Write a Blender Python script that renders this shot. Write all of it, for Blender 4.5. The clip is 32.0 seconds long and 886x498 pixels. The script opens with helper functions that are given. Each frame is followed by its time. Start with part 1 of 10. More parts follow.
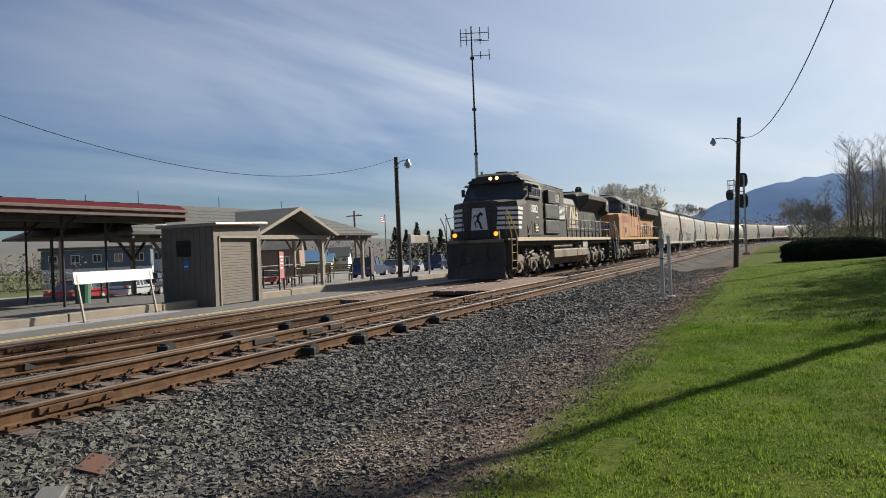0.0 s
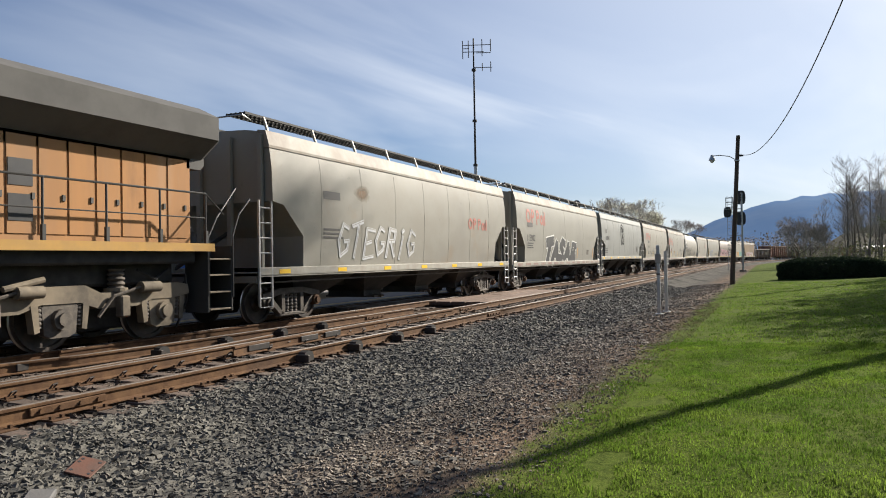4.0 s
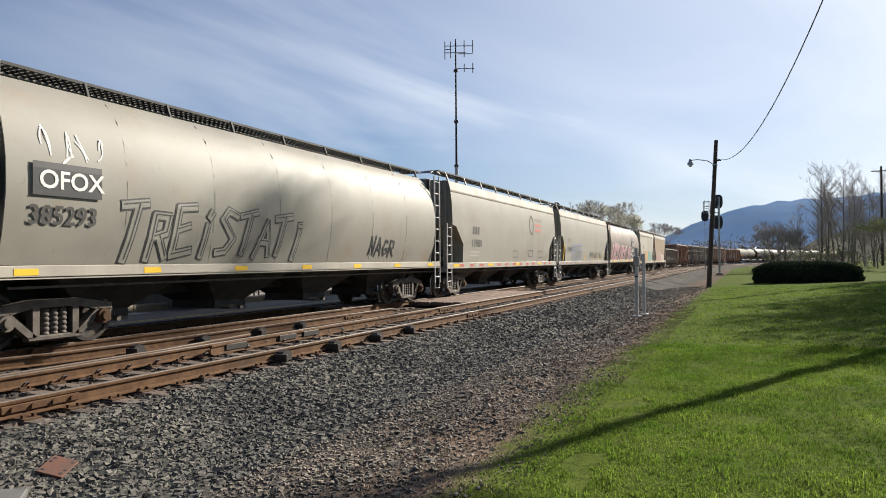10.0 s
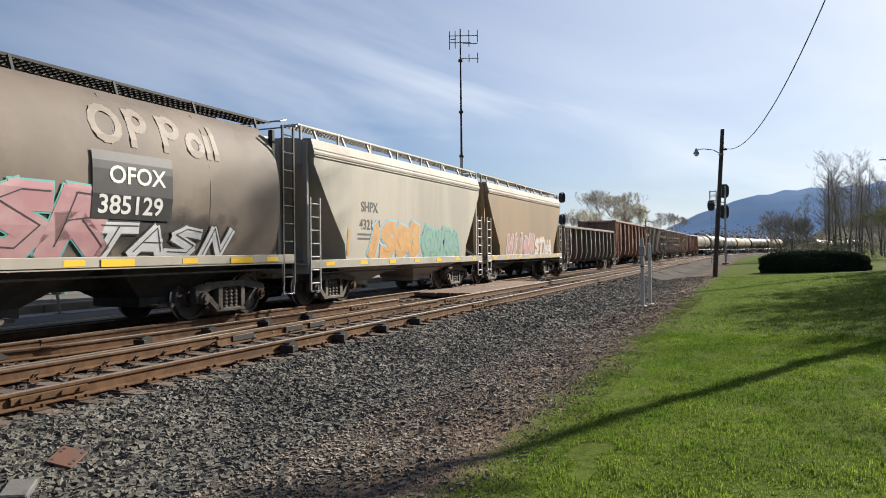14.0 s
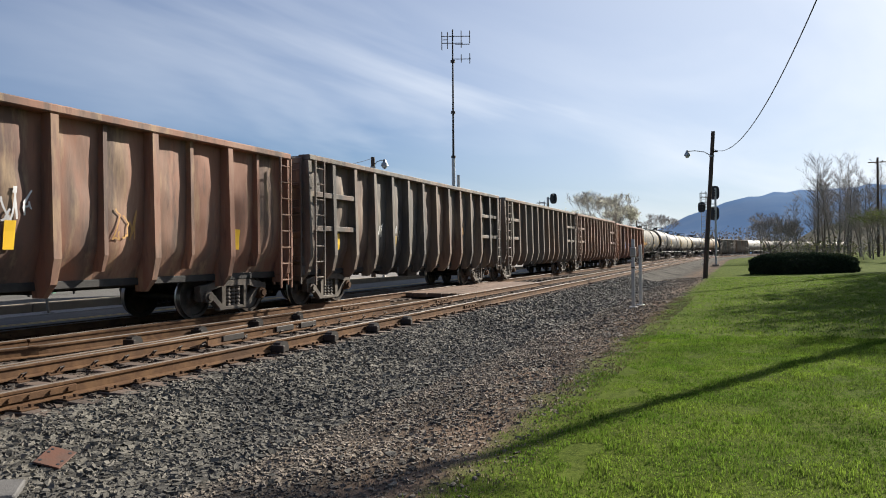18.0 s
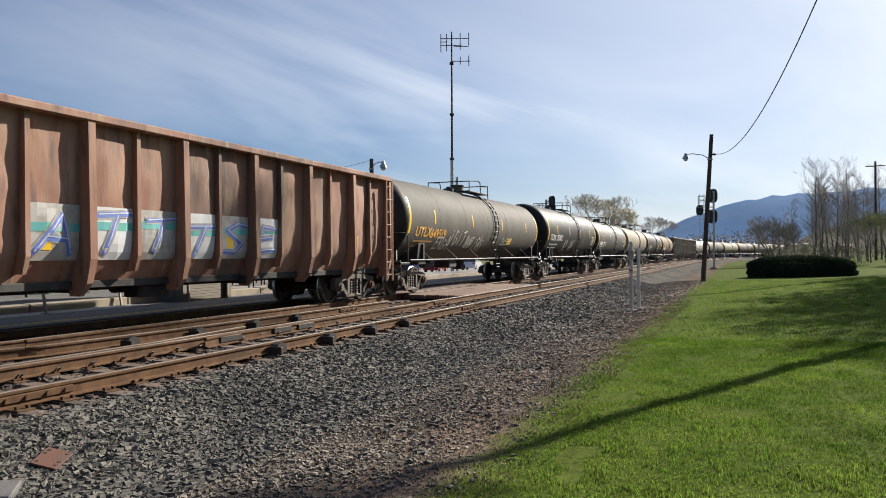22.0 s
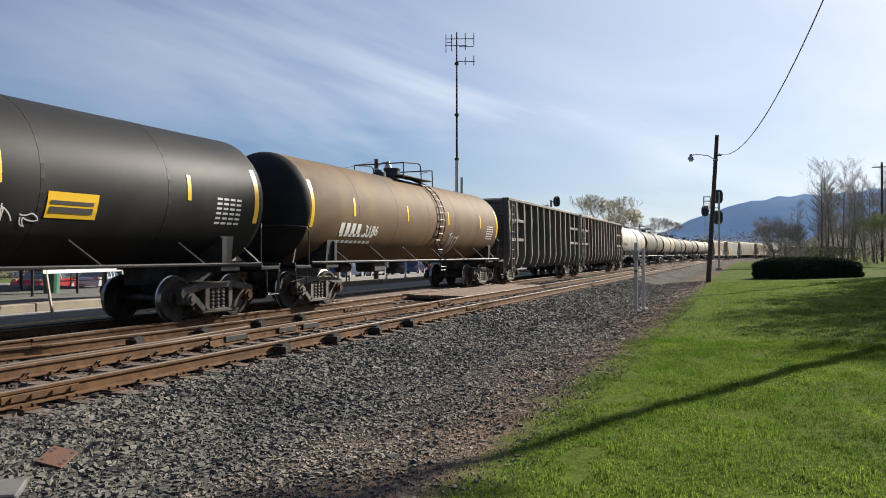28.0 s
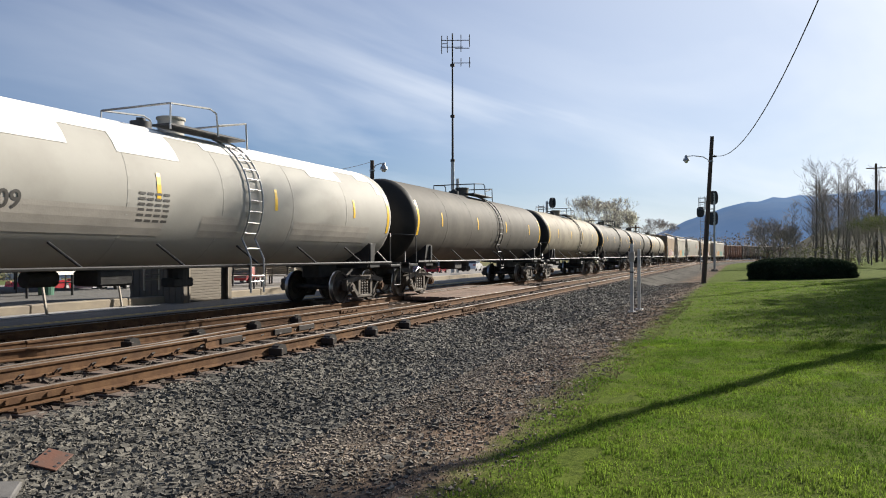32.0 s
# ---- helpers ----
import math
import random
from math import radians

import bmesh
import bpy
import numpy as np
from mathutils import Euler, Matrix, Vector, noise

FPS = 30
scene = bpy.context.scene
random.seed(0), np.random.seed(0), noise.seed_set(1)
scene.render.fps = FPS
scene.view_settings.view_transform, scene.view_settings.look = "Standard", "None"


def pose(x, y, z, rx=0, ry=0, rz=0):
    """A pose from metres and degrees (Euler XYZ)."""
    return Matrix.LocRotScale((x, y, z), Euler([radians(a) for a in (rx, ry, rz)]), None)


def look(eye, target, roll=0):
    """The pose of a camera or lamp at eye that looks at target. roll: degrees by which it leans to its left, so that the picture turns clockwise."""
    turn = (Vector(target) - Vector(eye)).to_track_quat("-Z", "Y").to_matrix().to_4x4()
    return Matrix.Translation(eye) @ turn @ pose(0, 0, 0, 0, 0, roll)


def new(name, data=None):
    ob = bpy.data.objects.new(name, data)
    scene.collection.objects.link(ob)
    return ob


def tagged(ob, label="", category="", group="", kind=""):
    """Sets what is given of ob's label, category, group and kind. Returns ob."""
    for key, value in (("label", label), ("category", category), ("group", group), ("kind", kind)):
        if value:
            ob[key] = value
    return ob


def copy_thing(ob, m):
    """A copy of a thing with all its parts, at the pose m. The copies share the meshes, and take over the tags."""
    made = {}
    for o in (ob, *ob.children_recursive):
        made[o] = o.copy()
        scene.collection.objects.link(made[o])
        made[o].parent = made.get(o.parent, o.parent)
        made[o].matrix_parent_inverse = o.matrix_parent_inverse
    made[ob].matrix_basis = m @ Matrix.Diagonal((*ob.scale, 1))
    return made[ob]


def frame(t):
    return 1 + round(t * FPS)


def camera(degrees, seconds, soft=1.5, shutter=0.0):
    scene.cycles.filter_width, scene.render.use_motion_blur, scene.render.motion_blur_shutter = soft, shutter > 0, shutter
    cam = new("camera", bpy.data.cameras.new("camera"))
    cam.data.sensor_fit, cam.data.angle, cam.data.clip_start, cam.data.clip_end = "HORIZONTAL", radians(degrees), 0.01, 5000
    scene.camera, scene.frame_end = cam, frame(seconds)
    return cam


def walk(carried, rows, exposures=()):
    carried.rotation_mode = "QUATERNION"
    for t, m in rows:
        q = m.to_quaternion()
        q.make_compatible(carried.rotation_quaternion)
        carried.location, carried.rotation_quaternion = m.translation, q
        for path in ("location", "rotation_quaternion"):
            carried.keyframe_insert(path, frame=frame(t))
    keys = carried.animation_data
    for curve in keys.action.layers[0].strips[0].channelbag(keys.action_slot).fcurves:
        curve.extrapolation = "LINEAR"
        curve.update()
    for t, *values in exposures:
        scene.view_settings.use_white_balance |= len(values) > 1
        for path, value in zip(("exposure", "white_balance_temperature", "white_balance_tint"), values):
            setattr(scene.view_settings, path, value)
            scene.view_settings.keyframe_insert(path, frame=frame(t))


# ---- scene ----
EYE = 1.37
# seconds, tilt, lean, turn of a camera held at one spot
PATH = [
    (0, 90.11, 2.36, -64.94), (0.5, 90.15, 2.48, -64.96), (1, 90.13, 2.40, -65.07), (1.5, 90.11, 2.23, -65.04),
    (2, 90.23, 1.95, -65.57), (2.5, 90.45, 1.48, -65.47), (3, 90.78, 1.29, -65.52), (3.5, 90.97, 1.05, -65.22),
    (5.5, 90.86, 0.89, -65.21), (6, 90.82, 0.86, -65.44), (6.5, 90.76, 0.72, -65.26), (7, 90.75, 0.65, -65.41),
    (7.5, 90.66, 0.61, -65.72), (8, 90.72, 0.65, -65.99), (8.5, 90.77, 0.68, -66.07), (9, 90.84, 0.59, -66.52),
    (9.5, 90.97, 0.56, -66.65), (10, 90.95, 0.40, -66.80), (10.5, 90.95, 0.35, -66.69), (11, 90.84, 0.23, -66.58),
    (11.5, 90.81, 0.18, -66.25), (12, 90.64, 0.20, -66.10), (12.5, 90.50, 0.34, -66.04), (13, 90.43, 0.49, -66.09),
    (13.5, 90.24, 0.71, -66.32), (14, 90.20, 0.61, -66.36), (14.5, 90.14, 0.80, -66.47), (16.5, 90.20, 0.05, -66.98),
    (17, 90.17, 0.24, -66.96), (17.5, 90.18, 0.25, -66.94), (18, 90.23, 0.40, -67.05), (18.5, 90.33, 0.49, -67.08),
    (19, 90.40, 0.47, -67.05), (19.5, 90.45, 0.43, -67.13), (20, 90.33, 0.35, -67.16), (20.5, 90.39, -0.14, -67.43),
    (21, 90.40, 0.15, -67.12), (21.5, 90.44, 0.28, -67.18), (22, 90.39, 0.18, -67.19), (22.5, 90.38, 0.02, -67.03),
    (23, 90.39, 0.25, -67.06), (23.5, 90.36, 0.18, -67.08), (24, 90.33, 0.08, -66.92), (24.5, 90.20, 0.11, -66.52),
    (25, 90.15, 0.15, -66.47), (25.5, 90.18, 0.28, -66.68), (27.5, 90.37, 0.02, -66.55), (28, 90.41, 0.04, -66.82),
    (28.5, 90.53, 0.08, -66.95), (29, 90.53, 0.04, -66.89), (29.5, 90.55, -0.03, -66.96), (30, 90.54, 0.00, -66.98),
    (30.5, 90.50, -0.13, -66.93), (31, 90.48, -0.12, -67.02), (31.5, 90.49, -0.01, -67.15),
    (32, 90.52, 0.11, -67.15),
]
cam = camera(64.2, 32.0, soft=1.0)
walk(cam, [(t, pose(0, 0, EYE, rx, ry, rz)) for t, rx, ry, rz in PATH], exposures=[(0, 0.48), (1.0, 0.56), (2.0, 0.70), (32, 0.70)])

# ---- world, sun ----
SUN_EL, SUN_AZ = radians(29), radians(-27)


def make_world():
    w = bpy.data.worlds.new("sky")
    scene.world = w
    w.use_nodes = True
    nt = w.node_tree
    nt.nodes.clear()
    N, L = nt.nodes.new, nt.links.new
    out, bg = N("ShaderNodeOutputWorld"), N("ShaderNodeBackground")
    sky = N("ShaderNodeTexSky")
    sky.sky_type, sky.sun_disc = "NISHITA", False
    sky.sun_elevation, sky.sun_rotation = SUN_EL, math.pi / 2 - SUN_AZ
    sky.altitude, sky.air_density, sky.dust_density, sky.ozone_density = 200, 1.15, 0.6, 4.0
    tc, mp = N("ShaderNodeTexCoord"), N("ShaderNodeMapping")
    # clouds lie on a flat layer: direction divided by its height
    sep, zz, dx, dy, comb = N("ShaderNodeSeparateXYZ"), N("ShaderNodeMath"), N("ShaderNodeMath"), N("ShaderNodeMath"), N("ShaderNodeCombineXYZ")
    zz.operation, zz.inputs[1].default_value = "ADD", 0.12
    zm = N("ShaderNodeMath")
    zm.operation, zm.inputs[1].default_value = "MAXIMUM", 0.05
    dx.operation = dy.operation = "DIVIDE"
    L(tc.outputs["Generated"], sep.inputs[0])
    L(sep.outputs[2], zz.inputs[0])
    L(zz.outputs[0], zm.inputs[0])
    L(sep.outputs[0], dx.inputs[0]), L(zm.outputs[0], dx.inputs[1])
    L(sep.outputs[1], dy.inputs[0]), L(zm.outputs[0], dy.inputs[1])
    L(dx.outputs[0], comb.inputs[0]), L(dy.outputs[0], comb.inputs[1])
    mp.vector_type = "TEXTURE"
    mp.inputs["Rotation"].default_value = (0, 0, radians(-20))
    mp.inputs["Scale"].default_value = (3.0, 1.25, 1)
    mp.inputs["Location"].default_value = (0.9, 0.6, 0)
    L(comb.outputs[0], mp.inputs[0])
    n1, n2 = N("ShaderNodeTexNoise"), N("ShaderNodeTexNoise")
    n1.inputs["Scale"].default_value, n1.inputs["Detail"].default_value, n1.inputs["Roughness"].default_value, n1.inputs["Distortion"].default_value = 1.1, 5, 0.5, 0.5
    n2.inputs["Scale"].default_value, n2.inputs["Detail"].default_value, n2.inputs["Roughness"].default_value = 5.0, 6, 0.6
    L(mp.outputs[0], n1.inputs[0]), L(mp.outputs[0], n2.inputs[0])
    mix = N("ShaderNodeMath")
    mix.operation, mix.inputs[1].default_value = "MULTIPLY_ADD", 0.07
    L(n2.outputs[0], mix.inputs[0]), L(n1.outputs[0], mix.inputs[2])
    ramp = N("ShaderNodeValToRGB")
    ramp.color_ramp.elements[0].position, ramp.color_ramp.elements[1].position = 0.40, 0.78
    ramp.color_ramp.elements[0].color, ramp.color_ramp.elements[1].color = (0.10, 0.10, 0.10, 1), (0.90, 0.90, 0.90, 1)
    L(mix.outputs[0], ramp.inputs[0])
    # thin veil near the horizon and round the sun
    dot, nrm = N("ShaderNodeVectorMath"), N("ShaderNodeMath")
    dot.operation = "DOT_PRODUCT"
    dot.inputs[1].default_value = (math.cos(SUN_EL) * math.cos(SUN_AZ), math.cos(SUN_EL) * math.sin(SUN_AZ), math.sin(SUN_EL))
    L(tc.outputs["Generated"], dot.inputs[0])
    vr = N("ShaderNodeMapRange")
    vr.inputs[1].default_value, vr.inputs[2].default_value, vr.inputs[3].default_value, vr.inputs[4].default_value = 0.45, 1.0, 0.0, 1.0
    L(dot.outputs["Value"], vr.inputs[0])
    # a thin layer looks denser towards the horizon
    thin, cl = N("ShaderNodeMath"), N("ShaderNodeMath")
    thin.operation, thin.use_clamp, thin.inputs[0].default_value = "DIVIDE", True, 0.34
    cl.operation = "MULTIPLY"
    L(zm.outputs[0], thin.inputs[1]), L(thin.outputs[0], cl.inputs[0]), L(ramp.outputs[0], cl.inputs[1])
    # cloud thickens towards the sun; the other, unseen side clears for less ambient light
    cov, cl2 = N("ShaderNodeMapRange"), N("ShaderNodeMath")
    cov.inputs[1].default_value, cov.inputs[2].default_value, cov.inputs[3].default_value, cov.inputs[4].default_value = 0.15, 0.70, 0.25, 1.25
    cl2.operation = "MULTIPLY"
    low, cl3 = N("ShaderNodeMapRange"), N("ShaderNodeMath")
    low.inputs[1].default_value, low.inputs[2].default_value, low.inputs[3].default_value, low.inputs[4].default_value = 0.0, 0.2, 0.2, 1.0
    cl3.operation = "MULTIPLY"
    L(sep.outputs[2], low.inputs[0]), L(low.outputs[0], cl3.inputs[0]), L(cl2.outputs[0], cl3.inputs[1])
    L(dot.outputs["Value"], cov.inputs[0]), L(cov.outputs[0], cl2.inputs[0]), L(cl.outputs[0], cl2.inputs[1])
    band, veil = N("ShaderNodeMapRange"), N("ShaderNodeMath")
    band.inputs[1].default_value, band.inputs[2].default_value, band.inputs[3].default_value, band.inputs[4].default_value = 0.42, 0.75, 0.70, 1.2
    veil.operation, veil.use_clamp = "MULTIPLY", True
    L(mix.outputs[0], band.inputs[0]), L(band.outputs[0], veil.inputs[0]), L(vr.outputs[0], veil.inputs[1])
    mx = N("ShaderNodeMath")
    mx.operation = "MAXIMUM"
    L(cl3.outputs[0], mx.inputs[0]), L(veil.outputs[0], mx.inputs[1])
    col = N("ShaderNodeMix")
    col.data_type = "RGBA"
    col.inputs["B"].default_value = (CLOUD[0], CLOUD[1], CLOUD[2], 1)
    L(mx.outputs[0], col.inputs["Factor"])
    blue = N("ShaderNodeMix")
    blue.data_type, blue.blend_type = "RGBA", "MULTIPLY"
    blue.inputs["Factor"].default_value = 1.0
    blue.inputs["B"].default_value = (0.90, 1.08, 1.38, 1)
    L(sky.outputs[0], blue.inputs["A"])
    L(blue.outputs["Result"], col.inputs["A"])
    L(col.outputs["Result"], bg.inputs[0])
    bg.inputs[1].default_value = SKY
    L(bg.outputs[0], out.inputs[0])


SKY, CLOUD = 0.039, (15.7, 16.6, 17.8)
make_world()
sun = new("sun", bpy.data.lights.new("sun", "SUN"))
sun.data.energy, sun.data.angle, sun.data.color = 6.0, radians(0.6), (1.0, 0.93, 0.82)
sun.matrix_world = look((60 * math.cos(SUN_AZ), 60 * math.sin(SUN_AZ), 60 * math.tan(SUN_EL)), (0, 0, 0))

# ---- materials ----
def material(name, color, rough=0.7, metal=0.0, second=None, scale=3.0, amount=0.5, bump=0.0, bump_scale=40.0, streak=False, third=None, third_scale=0.7,
             third_amount=0.5, per_object=0.0, per_island=0.0, spec=0.5, world=False, extra=()):
    """Colour with a second colour in grain and a third in large stains and patches, fine relief."""
    m = bpy.data.materials.new(name)
    m.use_nodes = True
    nt = m.node_tree
    N, L = nt.nodes.new, nt.links.new
    bs = nt.nodes["Principled BSDF"]
    bs.inputs["Roughness"].default_value, bs.inputs["Metallic"].default_value = rough, metal
    bs.inputs["Specular IOR Level"].default_value = spec
    tc, mp = N("ShaderNodeTexCoord"), N("ShaderNodeMapping")
    if world:
        L(N("ShaderNodeNewGeometry").outputs["Position"], mp.inputs[0])
    else:
        L(tc.outputs["Object"], mp.inputs[0])
    if streak:
        mp.inputs["Scale"].default_value = (1, 1, 0.18)
    last = None
    rgb = N("ShaderNodeRGB")
    rgb.outputs[0].default_value = (*color, 1)
    last = rgb.outputs[0]

    def layer(col, sc, lo, hi, amt, detail=6):
        nonlocal last
        n = N("ShaderNodeTexNoise")
        n.inputs["Scale"].default_value, n.inputs["Detail"].default_value, n.inputs["Roughness"].default_value = sc, detail, 0.6
        L(mp.outputs[0], n.inputs[0])
        r = N("ShaderNodeMapRange")
        r.inputs[1].default_value, r.inputs[2].default_value, r.inputs[3].default_value, r.inputs[4].default_value = lo, hi, 0, amt
        L(n.outputs[0], r.inputs[0])
        x = N("ShaderNodeMix")
        x.data_type = "RGBA"
        x.inputs["B"].default_value = (*col, 1)
        L(r.outputs[0], x.inputs["Factor"]), L(last, x.inputs["A"])
        last = x.outputs["Result"]
        return n

    if second:
        layer(second, scale, 0.42, 0.62, amount)
    if third:
        layer(third, third_scale, 0.5, 0.64, third_amount, 5)
    for col, sc, lo, hi, amt in extra:
        layer(col, sc, lo, hi, amt, 8)
    if per_object or per_island:
        hv, mr = N("ShaderNodeHueSaturation"), N("ShaderNodeMapRange")
        a = per_object or per_island
        mr.inputs[3].default_value, mr.inputs[4].default_value = 1 - a, 1 + a
        L(N("ShaderNodeObjectInfo").outputs["Random"] if per_object else N("ShaderNodeNewGeometry").outputs["Random Per Island"], mr.inputs[0])
        L(mr.outputs[0], hv.inputs["Value"]), L(last, hv.inputs["Color"])
        last = hv.outputs[0]
    L(last, bs.inputs["Base Color"])
    if bump:
        n = N("ShaderNodeTexNoise")
        n.inputs["Scale"].default_value, n.inputs["Detail"].default_value = bump_scale, 5
        L(mp.outputs[0], n.inputs[0])
        b = N("ShaderNodeBump")
        b.inputs["Strength"].default_value, b.inputs["Distance"].default_value = bump, 0.02
        L(n.outputs[0], b.inputs["Height"]), L(b.outputs[0], bs.inputs["Normal"])
    return m


def soft_stain(name, color, second, strength=.85):
    """A thin coat that fades out towards its ragged edge."""
    m = material(name, color, 0.8, 0, second, 1.6, 0.7)
    nt = m.node_tree
    N, L = nt.nodes.new, nt.links.new
    tc, sep = N("ShaderNodeTexCoord"), N("ShaderNodeSeparateXYZ")
    L(tc.outputs["Generated"], sep.inputs[0])
    d = N("ShaderNodeVectorMath")
    d.operation, d.inputs[1].default_value = "DISTANCE", (.5, .5, 0)
    comb = N("ShaderNodeCombineXYZ")
    L(sep.outputs[0], comb.inputs[0]), L(sep.outputs[2], comb.inputs[1]), L(comb.outputs[0], d.inputs[0])
    n = N("ShaderNodeTexNoise")
    n.inputs["Scale"].default_value, n.inputs["Detail"].default_value = 2.4, 6
    L(tc.outputs["Object"], n.inputs[0])
    a = N("ShaderNodeMath")
    a.operation, a.inputs[1].default_value = "MULTIPLY_ADD", .5
    L(n.outputs[0], a.inputs[0]), L(d.outputs["Value"], a.inputs[2])
    r = N("ShaderNodeMapRange")
    r.inputs[1].default_value, r.inputs[2].default_value, r.inputs[3].default_value, r.inputs[4].default_value = .38, .72, strength, 0
    L(a.outputs[0], r.inputs[0]), L(r.outputs[0], nt.nodes["Principled BSDF"].inputs["Alpha"])
    return m


def glow(name, color, strength):
    m = bpy.data.materials.new(name)
    m.use_nodes = True
    bs = m.node_tree.nodes["Principled BSDF"]
    bs.inputs["Base Color"].default_value = (*color, 1)
    bs.inputs["Emission Color"].default_value, bs.inputs["Emission Strength"].default_value = (*color, 1), strength
    return m


def pane(name, color, rough=0.05):
    m = material(name, color, rough, 0.0)
    m.node_tree.nodes["Principled BSDF"].inputs["Specular IOR Level"].default_value = 0.8
    return m


RUST = material("rusty_rail_steel", (0.085, 0.044, 0.022), 0.85, 0.0, (0.145, 0.080, 0.038), 6, 0.7, 0.25, 60, third=(0.05, 0.03, 0.02), third_scale=1.1, spec=.2)
RAILTOP = material("worn_rail_head", (0.092, 0.072, 0.057), 0.6, 0.1, (0.09, 0.058, 0.036), 2.2, 0.8, third=(0.17, 0.15, 0.13), third_scale=0.4, third_amount=0.6)
TIE = material("creosoted_tie_wood", (0.075, 0.055, 0.042), 0.9, 0, (0.15, 0.10, 0.075), 9, 0.6, 0.4, 50, per_object=0.25)
DARKSTEEL = material("black_oxide_steel", (0.03, 0.028, 0.026), 0.6, 0.4, (0.07, 0.05, 0.04), 8, 0.5)
# dark patches paint stained stone and a soft shadow across the ballast
STONE = material("grey_ballast_stone", (0.086, 0.079, 0.066), 0.9, 0, (0.145, 0.132, 0.108), 14, 0.5, 0.3, 60, per_island=0.55, third=(0.034, 0.033, 0.031), third_scale=0.45, third_amount=0.7)
BEDSTONE = material("rust_dusted_ballast_stone", (0.052, 0.038, 0.028), 0.9, 0, (0.088, 0.062, 0.044), 12, 0.5, 0.3, 60, per_island=0.5, third=(0.022, 0.018, 0.015), third_scale=0.6, third_amount=0.8)
ASPHALT = material("grey_platform_asphalt", (0.10, 0.098, 0.095), 0.9, 0, (0.15, 0.143, 0.135), 4, 0.6, 0.3, 90, third=(0.088, 0.088, 0.088), third_scale=0.4)
CONCRETE = material("weathered_concrete", (0.29, 0.245, 0.18), 0.85, 0, (0.215, 0.18, 0.135), 2.5, 0.6, 0.2, 60, third=(0.194, 0.167, 0.141), third_scale=0.6)
YELLOW = material("worn_yellow_paint", (0.62, 0.42, 0.08), 0.75, 0, (0.35, 0.27, 0.14), 5, 0.7)
POLEWOOD = material("dark_pole_wood", (0.06, 0.042, 0.032), 0.85, 0, (0.13, 0.085, 0.06), 7, 0.6, 0.3, 40, streak=True)
PALEWOOD = material("brown_pole_wood", (0.26, 0.16, 0.10), 0.85, 0, (0.17, 0.11, 0.07), 7, 0.6, 0.3, 40, streak=True)
GALV = material("galvanised_steel", (0.42, 0.42, 0.41), 0.45, 0.6, (0.32, 0.31, 0.30), 9, 0.5)
BLACK = material("black_paint", (0.018, 0.018, 0.020), 0.5, 0, (0.04, 0.037, 0.034), 4, 0.5)
RUBBER = material("tyre_rubber", (0.02, 0.02, 0.02), 0.8)
GLASS = pane("dark_window_glass", (0.03, 0.04, 0.05))


